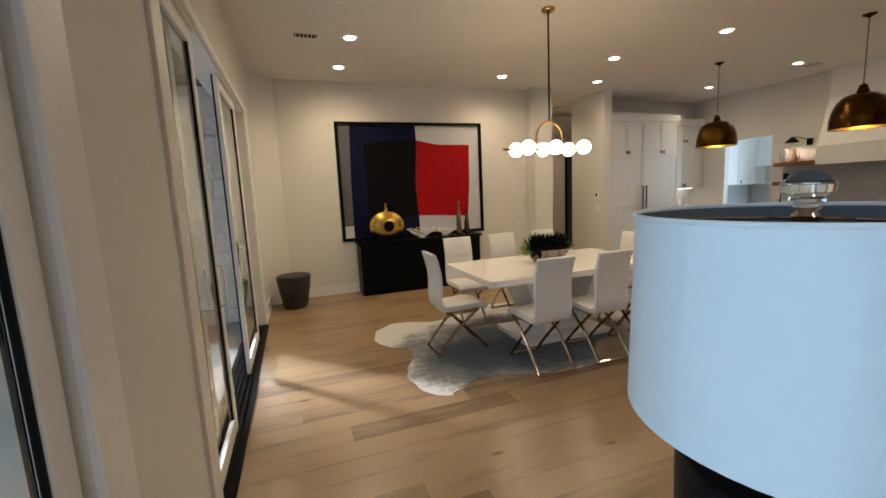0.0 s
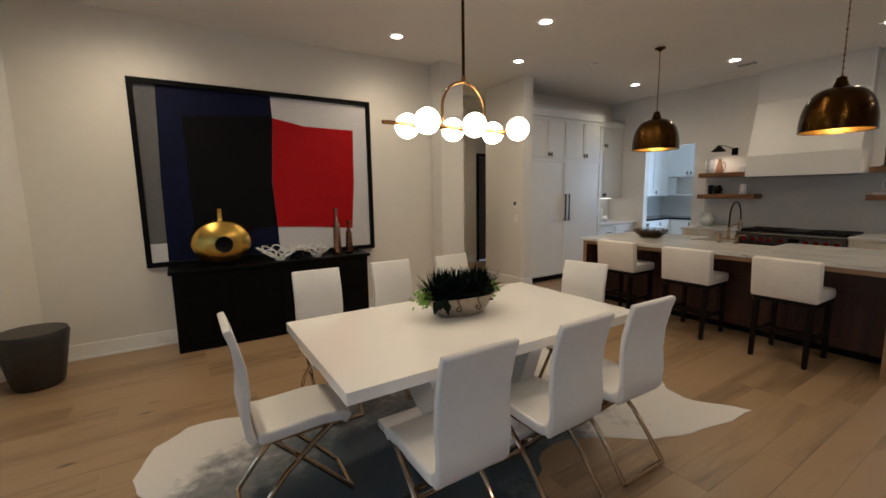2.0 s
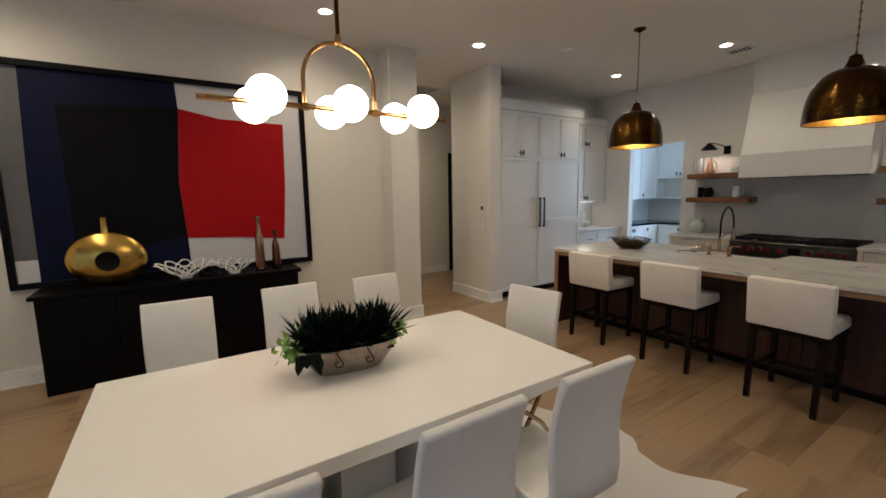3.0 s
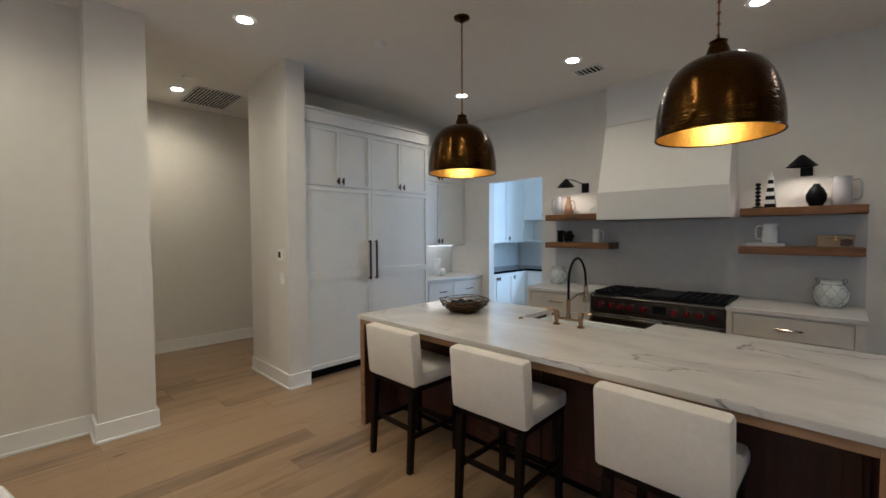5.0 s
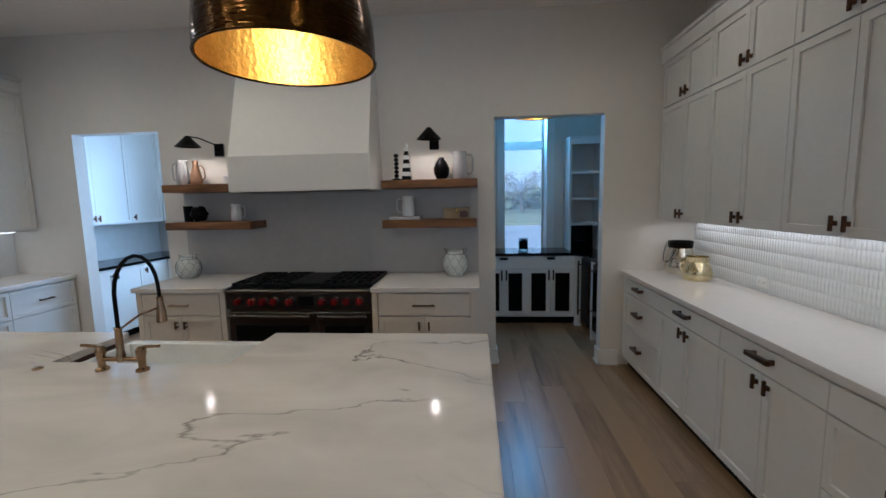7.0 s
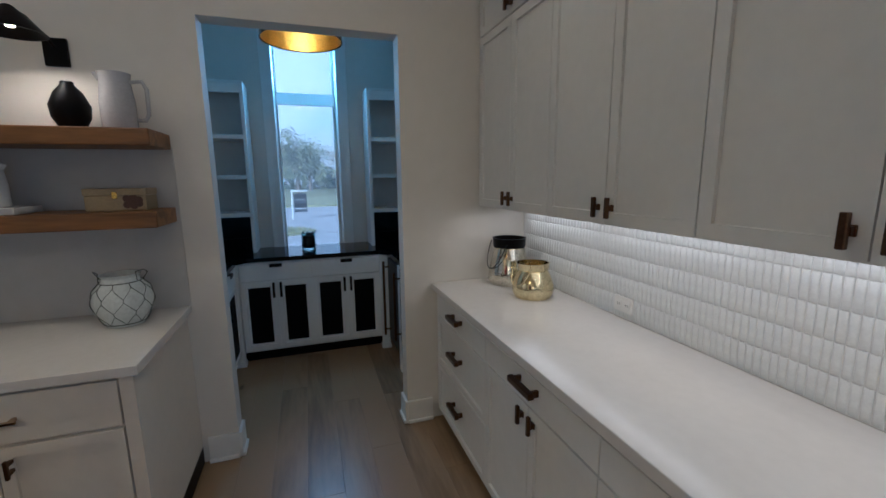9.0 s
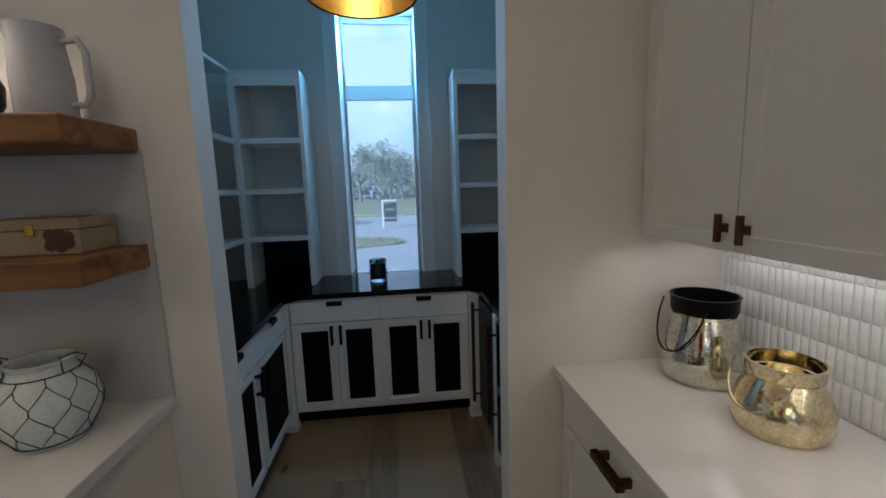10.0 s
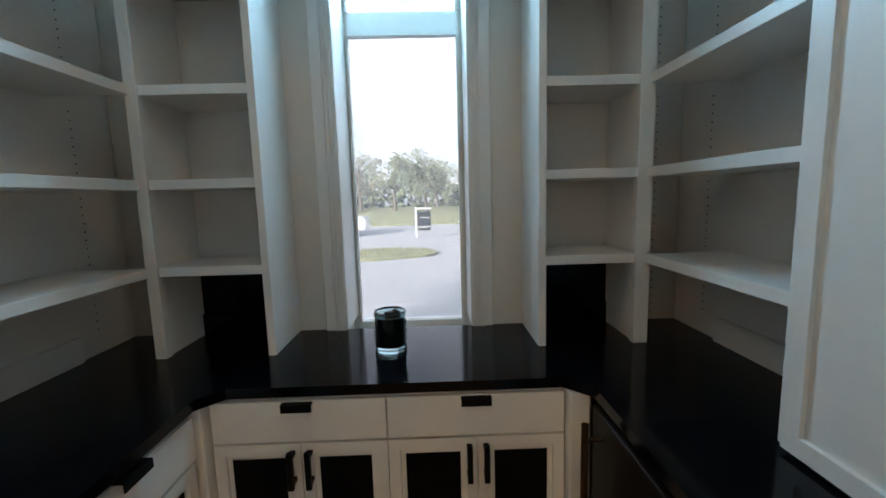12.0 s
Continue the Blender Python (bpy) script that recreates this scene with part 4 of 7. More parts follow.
def sconce(y, reach):
    ob = thing("wall_sconce", (8.1, y, 2.16), "black wall sconce with a flared metal shade, lit", "wall lamp", "sconces over the shelves")
    py = y
    hy = y + reach
    hx = 7.86
    part("backplate", box(8.112, 8.133, py - 0.045, py + 0.045, 2.09, 2.21, 0.004), BLACK, ob)
    part("arm", tube([(8.112, py, 2.17), (8.05, py + reach * 0.1, 2.2), (7.95, py + reach * 0.6, 2.24), (hx, hy, 2.245)], 0.006, 8), BLACK, ob, smooth=True)
    bm = lathe([(0.012, 0.10), (0.02, 0.095), (0.11, 0.0), (0.104, 0.0), (0.016, 0.088)], (hx, hy, 2.15), 24)
    part("shade", bm, BLACK, ob, smooth=True)
    part("bulb", ball((hx, hy, 2.19), 0.022, seg=12), BULB_HOT, ob, "glowing bulb", True)
    lamp("sconce_light", "SPOT", (hx, hy, 2.155), SCONCE_W, (1, 0.69, 0.42), to=(hx + 0.06, hy, 1.0), size=0.014, spot=150, blend=0.5)


fridge_bank()
corner_run()
south_run()
range_wall()
sconce(2.78, 0.02)
sconce(4.9, 0.13)


def island():
    x0, x1, y0, y1 = 4.985, 6.275, 2.345, 5.385
    ob = thing("kitchen_island", (5.63, 3.86, 0), "long walnut kitchen island with open seating side", "kitchen island")
    for b in ((5.36, 6.22, y0 + 0.09, y1 - 0.07, 0.08, 0.64), (5.36, 6.22, y0 + 0.09, 3.48, 0.641, 0.879), (5.36, 6.22, 4.35, y1 - 0.07, 0.641, 0.879), (5.36, 5.82, 3.481, 4.349, 0.641, 0.879)):
        part("cabinet_section", box(*b), WALNUT, ob)
    part("toe_kick", box(5.42, 6.15, y0 + 0.1, y1 - 0.08, 0.0, 0.0795), BLACK, ob)
    for k in range(4):
        a = y0 + 0.11 + k * 0.715
        bm = box(5.345, 5.3598, a, a + 0.06, 0.1, 0.86, 0.002)
        box(5.345, 5.3598, a + 0.635, a + 0.695, 0.1, 0.86, 0.002, bm)
        box(5.346, 5.3598, a + 0.06, a + 0.635, 0.1, 0.16, 0.002, bm)
        box(5.346, 5.3598, a + 0.06, a + 0.635, 0.8, 0.86, 0.002, bm)
        part("back_panel", bm, WALNUT, ob)
    for a, b in ((y0 + 0.015, y0 + 0.085), (y1 - 0.065, y1 - 0.015)):
        part("end_panel", box(x0 + 0.03, x1 - 0.04, a, b, 0.0, 0.879, 0.003), WALNUT, ob)
        part("edge_band", box(x0 + 0.02, x0 + 0.0298, a, b, 0.0, 0.879, 0.001), EDGEOAK, ob, "lighter oak edge")
    part("apron", box(x0 + 0.02, x0 + 0.045, y0 + 0.0855, y1 - 0.0655, 0.835, 0.8785, 0.002), EDGEOAK, ob, "lighter oak apron")
    s0, s1, sx = 3.49, 4.34, 5.84
    bm = prism([(x0, y0), (x1, y0), (x1, s0), (sx, s0), (sx, s1), (x1, s1), (x1, y1), (x0, y1)], 0.88, 0.915)
    bmesh.ops.bevel(bm, geom=[e for e in bm.edges], offset=0.004, segments=2, affect="EDGES")
    tagged(part("island_countertop", bm, MARBLE), "polished veined white marble island countertop with a sink cutout", "countertop")
    sink = thing("farmhouse_sink", (6.05, 3.915, 0.65), "white fireclay apron sink set in the island", "sink")
    sx, x1 = sx, x1 - 0.01
    bm = box(sx + 0.002, x1 + 0.02, s0 + 0.002, s1 - 0.002, 0.66, 0.68, 0.004)
    for b in ((sx + 0.002, sx + 0.03, s0 + 0.002, s1 - 0.002), (x1 - 0.02, x1 + 0.03, s0 + 0.002, s1 - 0.002), (sx + 0.03, x1 - 0.02, s0 + 0.002, s0 + 0.03), (sx + 0.03, x1 - 0.02, s1 - 0.03, s1 - 0.002)):
        box(*b, 0.68, 0.86, 0.006, bm)
    part("basin", bm, CERAMIC, sink)
    part("drain", lathe([(0, 0), (0.045, 0), (0.045, 0.004), (0, 0.004)], (6.05, 3.915, 0.681), 20), CHROME, sink, "metal drain", True)
    fx = 5.765
    f = thing("bridge_faucet", (fx, 3.915, 0.915), "aged brass bridge faucet with a black spring gooseneck", "faucet")
    for y in (3.823, 4.007):
        part("valve", lathe([(0.026, 0), (0.026, 0.008), (0.014, 0.016), (0.016, 0.06), (0.02, 0.075), (0.02, 0.095), (0.012, 0.105), (0, 0.108)], (fx, y, 0.915), 16), FAUCET, f, smooth=True)
        s = 1 if y > 3.9 else -1
        part("lever", tube([(fx, y, 1.012), (fx, y + s * 0.02, 1.02), (fx, y + s * 0.085, 1.024)], 0.007, 8), FAUCET, f, smooth=True)
    part("bridge", cyl((fx, 3.823, 0.965), (fx, 4.007, 0.965), 0.010, 12), FAUCET, f, smooth=True)
    part("stem", lathe([(0.015, 0), (0.018, 0.03), (0.014, 0.04), (0.014, 0.14), (0.018, 0.15), (0, 0.15)], (fx, 3.915, 0.955), 16), FAUCET, f, smooth=True)
    arc = [(fx, 3.915, 1.10), (fx, 3.915, 1.25)] + [(fx + 0.10 - 0.10 * math.cos(a), 3.915 - 0.01 * a, 1.25 + 0.145 * math.sin(a)) for a in (k * math.pi / 10 for k in range(1, 11))] + [(fx + 0.2, 3.88, 1.18)]
    part("spring_hose", tube(arc, 0.0085, 10), BLACK, f, "black spring hose", True)
    part("spray_head", lathe([(0.014, 0), (0.022, 0.0), (0.02, 0.05), (0.013, 0.09), (0.013, 0.12)], (fx + 0.2, 3.88, 1.07), 14), FAUCET, f, smooth=True)
    part("support_arm", tube([(fx, 3.915, 1.09), (fx + 0.1, 3.9, 1.13), (fx + 0.19, 3.882, 1.14)], 0.005, 8), FAUCET, f, smooth=True)
    tagged(part("air_switch", lathe([(0, 0), (0.02, 0), (0.02, 0.006), (0.012, 0.01), (0, 0.01)], (5.766, 4.311, 0.915), 16), CHROME, smooth=True), "small round metal air switch on the marble", "air switch")


island()


def bar_stool():
    ob = thing("bar_stool", (0, 0, 0), "cream upholstered counter stool with a square back and espresso legs", "bar stool", "stools at the island")
    # back towards -x
    part("backrest", moved(box(-0.045, 0.045, -0.25, 0.25, 0.0, 0.36, 0.022), Matrix.Translation((-0.2, 0, 0.575)) @ Matrix.Rotation(radians(-5), 4, "Y")), LINEN, ob, smooth=True)
    part("seat", box(-0.16, 0.24, -0.235, 0.235, 0.56, 0.66, 0.03), LINEN, ob, smooth=True)
    part("seat_frame", box(-0.21, 0.225, -0.225, 0.225, 0.53, 0.559, 0.004), DARKWOOD, ob)
    for x, y, sx in ((-0.215, -0.2, -0.03), (-0.215, 0.2, -0.03), (0.2, -0.2, 0.0), (0.2, 0.2, 0.0)):
        bm = bmesh.new()
        w = 0.021
        a = [bm.verts.new((x + sx + p * 0.017, y + q * 0.017, 0.0)) for p, q in ((-1, -1), (1, -1), (1, 1), (-1, 1))]
        b = [bm.verts.new((x + p * w, y + q * w, 0.53)) for p, q in ((-1, -1), (1, -1), (1, 1), (-1, 1))]
        bm.faces.new(a)
        bm.faces.new(b)
        for i in range(4):
            bm.faces.new((a[i], a[(i + 1) % 4], b[(i + 1) % 4], b[i]))
        part("leg", bm, DARKWOOD, ob)
    for y in (-0.2, 0.2):
        part("stretcher", box(-0.21, 0.19, y - 0.01, y + 0.01, 0.22, 0.25, 0.002), DARKWOOD, ob)
    part("footrest", box(0.185, 0.21, -0.19, 0.19, 0.17, 0.2, 0.002), DARKWOOD, ob)
    part("stretcher", box(-0.225, -0.205, -0.19, 0.19, 0.26, 0.29, 0.002), DARKWOOD, ob)
    return ob


stool = bar_stool()
copy_thing(stool, pose(5.045, 3.9, 0, 0, 0, 1))
copy_thing(stool, pose(5.02, 3.035, 0, 0, 0, -1))
stool.matrix_basis = pose(5.055, 4.735, 0)


def dome_pendant(x, y, z, r, h, name="dome_pendant", dark=None, group="pendants over the island", watts=BULB_W):
    ob = thing(name, (x, y, z), "hammered dark bronze dome pendant lamp with a gold inside, lit", "pendant lamp", group)
    k, prof = 14, []
    for i in range(k + 1):
        a = i / k * math.pi / 2
        prof.append((max(r * (math.cos(a) ** 0.62) * (1 + 0.02 * math.sin(2 * a)), r * 0.19), h * math.sin(a) * 0.80))
    neck = [(r * 0.22, h * 0.81), (r * 0.20, h * 0.84), (r * 0.13, h * 0.95), (r * 0.15, h * 0.965), (r * 0.05, h)]
    part("shade", lathe(prof + neck, (x, y, z), 40), dark or DARKBRASS, ob, smooth=True)
    part("lining", lathe([(a * 0.975, b * 0.98 + 0.002) for a, b in prof] + [(0, h * 0.79)], (x, y, z), 40), GOLDIN, ob, "bright gold lining", True)
    part("rim", tube([(x + r * math.cos(a), y + r * math.sin(a), z) for a in (j * math.pi / 20 for j in range(40))], 0.004, 6, closed=True), dark or DARKBRASS, ob, smooth=True)
    part("bulb", ball((x, y, z + h * 0.35), 0.035, seg=14, squash=1.2), BULB_HOT, ob, "glowing bulb", True)
    part("socket", cyl((x, y, z + h * 0.45), (x, y, z + h * 0.79), 0.018), BLACK, ob, smooth=True)
    part("canopy", lathe([(0.065, 0.0), (0.062, -0.012), (0.03, -0.026), (0.012, -0.04), (0, -0.042)], (x, y, CEILING - 0.001), 24), dark or DARKBRASS, ob, smooth=True)
    bm, zz, n = bmesh.new(), z + h, 0
    part("cord", cyl((x, y, z + h), (x, y, CEILING - 0.04), 0.0032, 6), DARKBRASS, ob, smooth=True)
    while zz < CEILING - 0.05:
        c = 0.008
        d = Vector((c, 0, 0)) if n % 2 else Vector((0, c, 0))
        p = Vector((x, y, zz + 0.014))
        up = Vector((0, 0, 0.018))
        tube([p + d, p + up * 0.8, p - d, p - up * 0.8], 0.0034, 5, bm, closed=True)
        zz += 0.028
        n += 1
    part("chain", bm, BRASS, ob, "brass chain", True, "stuff")
    lamp("pendant_light", "POINT", (x, y, z + h * 0.2), watts, (1, 0.72, 0.45), size=0.04)
    return ob


dome_pendant(5.60, 4.77, 2.065, 0.275, 0.48)
dome_pendant(5.57, 3.01, 2.07, 0.28, 0.49)
dome_pendant(8.9, 1.72, 2.52, 0.27, 0.36, "pantry_pendant", None, "pantry lamp", 0.6)


# lights in the ceiling
def downlight(x, y):
    ob = thing("downlight", (x, y, CEILING), "round white recessed ceiling downlight, lit", "ceiling light", "recessed downlights")
    part("trim_ring", lathe([(0.06, -0.001), (0.058, -0.006), (0.085, -0.008), (0.09, -0.001)], (x, y, CEILING), 24), TRIM, ob, smooth=True)
    part("lens", lathe([(0, -0.003), (0.06, -0.003), (0.06, -0.0015), (0, -0.0015)], (x, y, CEILING), 24), LED, ob, "glowing lens")
    lamp("downlight_light", "SPOT", (x, y, CEILING - 0.03), DOWN_W * (1.2 if y > 7 else 0.36 if x > 6.5 and 2 < y < 4 else 0.42 if x > 6.5 and y < 2 else 0.55 if x > 6.5 else 0.7 if x > 4.2 and y < 4 else 0.85 if x > 4.2 else 1.12), WARM, to=(x, y, 0), size=0.045, spot=160, blend=1.0)


# The last six are unseen, added to light counters, floor and living area.
for x, y in ((0.06, 6.05), (0.07, 4.95), (2.57, 6.06), (3.735, 4.92), (4.39, 6.04), (4.37, 3.77), (7.0, 6.01), (6.99, 4.515), (4.43, 8.26), (0.07, 3.77), (6.99, 3.02), (6.95, 1.52), (3.4, 1.6), (1.0, -0.6), (3.4, -0.8)):
    downlight(x, y)


def vent(x0, x1, y0, y1, along, label):
    ob = thing("ceiling_vent", ((x0 + x1) / 2, (y0 + y1) / 2, CEILING), label, "ceiling vent")
    part("backing", box(x0 + 0.01, x1 - 0.01, y0 + 0.01, y1 - 0.01, CEILING - 0.004, CEILING - 0.001), BLACK, ob)
    bm = bmesh.new()
    f = 0.018
    for b in ((x0, x1, y0, y0 + f), (x0, x1, y1 - f, y1), (x0, x0 + f, y0 + f, y1 - f), (x1 - f, x1, y0 + f, y1 - f)):
        box(*b, CEILING - 0.012, CEILING - 0.0045, bm=bm)
    part("frame", bm, TRIM, ob)
    n = 6 if y1 - y0 < 0.3 else 14
    for k in range(n):
        if along == "x":
            y = y0 + f + (k + 0.5) * (y1 - y0 - 2 * f) / n
            bm = box(x0 + f, x1 - f, y - 0.004, y + 0.004, CEILING - 0.011, CEILING - 0.0045)
        else:
            x = x0 + f + (k + 0.5) * (x1 - x0 - 2 * f) / n
            bm = box(x - 0.004, x + 0.004, y0 + f, y1 - f, CEILING - 0.011, CEILING - 0.0045)
        part("slat", bm, TRIM, ob)


vent(-0.54, -0.26, 4.9, 5.06, "y", "white slotted ceiling air vent near the patio doors")
vent(7.25, 7.45, 4.36, 4.66, "x", "white slotted ceiling air vent by the hood")
vent(4.55, 5.1, 7.95, 8.75, "y", "large return air grille in the hall ceiling")
for x, y in ((4.41, 7.72), (5.4, 5.6)):
    tagged(part("smoke_detector", lathe([(0, -0.03), (0.045, -0.028), (0.06, -0.012), (0.062, -0.001), (0, -0.001)], (x, y, CEILING), 24), TRIM, smooth=True), "round white ceiling smoke detector", "smoke detector")


def chandelier():
    cx, cy, zb = 1.86, 3.77, 1.945
    ob = thing("chandelier", (cx, cy, zb), "aged brass linear chandelier with six lit opal globes", "chandelier")
    part("bar", cyl((1.32, cy, zb), (2.40, cy, zb), 0.011, 14), BRASS, ob, smooth=True)
    arc = [(cx - 0.155, cy, zb)] + [(cx - 0.155 * math.cos(a), cy, zb + 0.115 + 0.155 * math.sin(a)) for a in (k * math.pi / 16 for k in range(17))] + [(cx + 0.155, cy, zb)]
    part("arch", tube(arc, 0.009, 10), BRASS, ob, smooth=True)
    for x in (cx - 0.155, cx + 0.155):
        part("collar", cyl((x - 0.014, cy, zb), (x + 0.014, cy, zb), 0.016, 14), BRASS, ob, smooth=True)
    part("rod", cyl((cx, cy, zb + 0.27), (cx, cy, CEILING - 0.03), 0.0095, 10), DARKBRASS, ob, smooth=True)
    part("hub", lathe([(0.012, -0.01), (0.018, 0.0), (0.012, 0.03), (0.007, 0.04)], (cx, cy, zb + 0.27), 12), BRASS, ob, smooth=True)
    part("canopy", lathe([(0, -0.03), (0.055, -0.028), (0.065, -0.02), (0.065, -0.001)], (cx, cy, CEILING), 24), BRASS, ob, smooth=True)
    for x, s in ((1.54, -1), (1.865, -1), (2.205, -1), (1.525, 1), (1.85, 1), (2.172, 1)):
        part("cup", cyl((x, cy + s * 0.008, zb), (x, cy + s * 0.04, zb + 0.004), 0.02, 14), BRASS, ob, smooth=True)
        part("globe", ball((x, cy + s * 0.105, zb + 0.006), 0.072, seg=24), BULB, ob, "glowing opal glass globe", True)


chandelier()


# dining room
def swept(profile, half, thick, bevel=0.008):
    """A padded shell: a side profile of (y, z) given thickness and width."""
    pts = [Vector((0, y, z)) for y, z in profile]
    up, lo = [], []
    for i, p in enumerate(pts):
        d = (pts[min(i + 1, len(pts) - 1)] - pts[max(i - 1, 0)]).normalized()
        nrm = Vector((0, -d.z, d.y))
        up.append(p + nrm * thick / 2)
        lo.append(p - nrm * thick / 2)
    ring = up + lo[::-1]
    bm = bmesh.new()
    a = [bm.verts.new((-half, p.y, p.z)) for p in ring]
    b = [bm.verts.new((half, p.y, p.z)) for p in ring]
    n, m = len(ring), len(pts)
    for i in range(n):
        j = (i + 1) % n
        bm.faces.new((a[i], a[j], b[j], b[i]))
    for i in range(m - 1):
        bm.faces.new((a[i], a[i + 1], a[n - 2 - i], a[n - 1 - i]))
        bm.faces.new((b[i], b[i + 1], b[n - 2 - i], b[n - 1 - i]))
    bmesh.ops.recalc_face_normals(bm, faces=bm.faces)
    edges = [e for e in bm.edges if len(e.link_faces) == 2 and e.calc_face_angle(0) > 0.9]
    bmesh.ops.bevel(bm, geom=edges, offset=bevel, segments=3, profile=0.6, affect="EDGES")
    return bm


def dining_chair():
    ob = thing("dining_chair", (0, 0, 0), "white leather dining chair with crossed champagne-metal legs", "dining chair", "chairs round the dining table")
    part("seat", swept([(0.255, 0.425), (0.22, 0.452), (0.12, 0.462), (-0.02, 0.455), (-0.12, 0.452), (-0.172, 0.458)], 0.18, 0.055, 0.014), LEATHER, ob, smooth=True)
    part("backrest", swept([(-0.18, 0.435), (-0.205, 0.47), (-0.215, 0.56), (-0.205, 0.68), (-0.212, 0.80), (-0.24, 0.92), (-0.262, 0.985)], 0.178, 0.034, 0.012), LEATHER, ob, smooth=True)
    for s in (-1, 1):
        part("leg", tube([(s * 0.175, -0.255, 0.012), (s * 0.172, -0.165, 0.13), (s * 0.172, -0.06, 0.25), (s * 0.168, 0.06, 0.345), (s * 0.165, 0.17, 0.425)], 0.0135, 8), CHROME, ob, smooth=True)
        part("leg", tube([(s * 0.14, 0.265, 0.012), (s * 0.14, 0.17, 0.12), (s * 0.14, 0.05, 0.25), (s * 0.14, -0.05, 0.35), (s * 0.14, -0.12, 0.425)], 0.0135, 8), CHROME, ob, smooth=True)
    part("foot_bar", tube([(-0.175, -0.255, 0.012), (0.175, -0.255, 0.012)], 0.0138, 8), CHROME, ob, smooth=True)
    part("foot_bar", tube([(-0.14, 0.265, 0.012), (0.14, 0.265, 0.012)], 0.0138, 8), CHROME, ob, smooth=True)
    part("seat_frame", box(-0.165, 0.165, -0.13, 0.18, 0.412, 0.424, 0.003), CHROME, ob)
    return ob


chair = dining_chair()
Z_RUG = 0.005
for x, y, a in ((1.855, 3.075, 1), (2.385, 3.075, -1), (0.735, 3.745, -90), (1.18, 4.53, 179), (1.82, 4.55, 181), (2.43, 4.52, 184), (2.80, 3.72, 103)):
    copy_thing(chair, pose(x, y, Z_RUG, 0, 0, a))
chair.matrix_basis = pose(1.256, 3.075, Z_RUG, 0, 0, 0)


def dining_table():
    x0, x1, y0, y1 = 0.855, 2.845, 3.19, 4.31
    ob = thing("dining_table", (1.85, 3.75, Z_RUG), "glossy white lacquered dining table on a slanted slab pedestal", "dining table")
    part("tabletop", box(x0, x1, y0, y1, 0.705, 0.762, 0.003), LACQUER, ob)
    part("base_plate", box(1.35, 2.35, 3.42, 4.08, Z_RUG, 0.055, 0.004), LACQUER, ob)
    for s in (-1, 1):
        bm = moved(box(-0.055, 0.055, -0.26, 0.26, -0.35, 0.35, 0.004), Matrix.Translation((1.85 + s * 0.3, 3.75, 0.38)) @ Matrix.Rotation(radians(s * 24), 4, "Y"))
        bmesh.ops.bisect_plane(bm, geom=bm.verts[:] + bm.edges[:] + bm.faces[:], plane_co=(0, 0, 0.7045), plane_no=(0, 0, 1), clear_outer=True)
        bmesh.ops.bisect_plane(bm, geom=bm.verts[:] + bm.edges[:] + bm.faces[:], plane_co=(0, 0, 0.0555), plane_no=(0, 0, -1), clear_outer=True)
        bmesh.ops.holes_fill(bm, edges=bm.edges)
        part("pedestal_slab", bm, LACQUER, ob)
    part("stem", box(1.72, 1.98, 3.6, 3.9, 0.0555, 0.7045, 0.003), LACQUER, ob)


dining_table()


def hide_material():
    n, l = HIDE.node_tree.nodes, HIDE.node_tree.links
    b = n["Principled BSDF"]
    for link in list(b.inputs["Base Color"].links):
        l.remove(link)
    tc, mp = n.new("ShaderNodeTexCoord"), n.new("ShaderNodeMapping")
    mp.inputs["Location"].default_value = (-1.35, -3.6, 0)
    l.new(tc.outputs["Object"], mp.inputs["Vector"])
    sc = n.new("ShaderNodeMapping")
    sc.inputs["Scale"].default_value = (0.62, 1.0, 1)
    l.new(mp.outputs[0], sc.inputs["Vector"])
    ln, t1, t2, t3 = n.new("ShaderNodeVectorMath"), n.new("ShaderNodeTexNoise"), n.new("ShaderNodeTexNoise"), n.new("ShaderNodeTexNoise")
    ln.operation = "LENGTH"
    l.new(sc.outputs[0], ln.inputs[0])
    t1.inputs["Scale"].default_value, t1.inputs["Detail"].default_value = 2.2, 5
    t2.inputs["Scale"].default_value, t2.inputs["Detail"].default_value = 18, 6
    t3.inputs["Scale"].default_value = 260
    for t in (t1, t2, t3):
        l.new(tc.outputs["Object"], t.inputs["Vector"])
    a, c = n.new("ShaderNodeMath"), n.new("ShaderNodeMath")
    a.operation = c.operation = "MULTIPLY_ADD"
    a.inputs[1].default_value, c.inputs[1].default_value = 0.9, 0.35
    l.new(t1.outputs["Fac"], a.inputs[0])
    l.new(ln.outputs["Value"], a.inputs[2])
    l.new(t2.outputs["Fac"], c.inputs[0])
    l.new(a.outputs[0], c.inputs[2])
    ramp = n.new("ShaderNodeValToRGB")
    e = ramp.color_ramp.elements
    e[0].position, e[0].color = 0.70, (0.015, 0.033, 0.047, 1)
    e[1].position, e[1].color = 0.98, (0.60, 0.57, 0.54, 1)
    k = e.new(0.86)
    k.color = (0.19, 0.19, 0.19, 1)
    half = n.new("ShaderNodeMath")
    half.operation, half.inputs[1].default_value = "MULTIPLY", 0.62
    l.new(c.outputs[0], half.inputs[0])
    l.new(half.outputs[0], ramp.inputs["Fac"])
    l.new(ramp.outputs["Color"], b.inputs["Base Color"])
    bp = n.new("ShaderNodeBump")
    bp.inputs["Strength"].default_value, bp.inputs["Distance"].default_value = 0.4, 0.004
    l.new(t3.outputs["Fac"], bp.inputs["Height"])
    l.new(bp.outputs[0], b.inputs["Normal"])


hide_material()


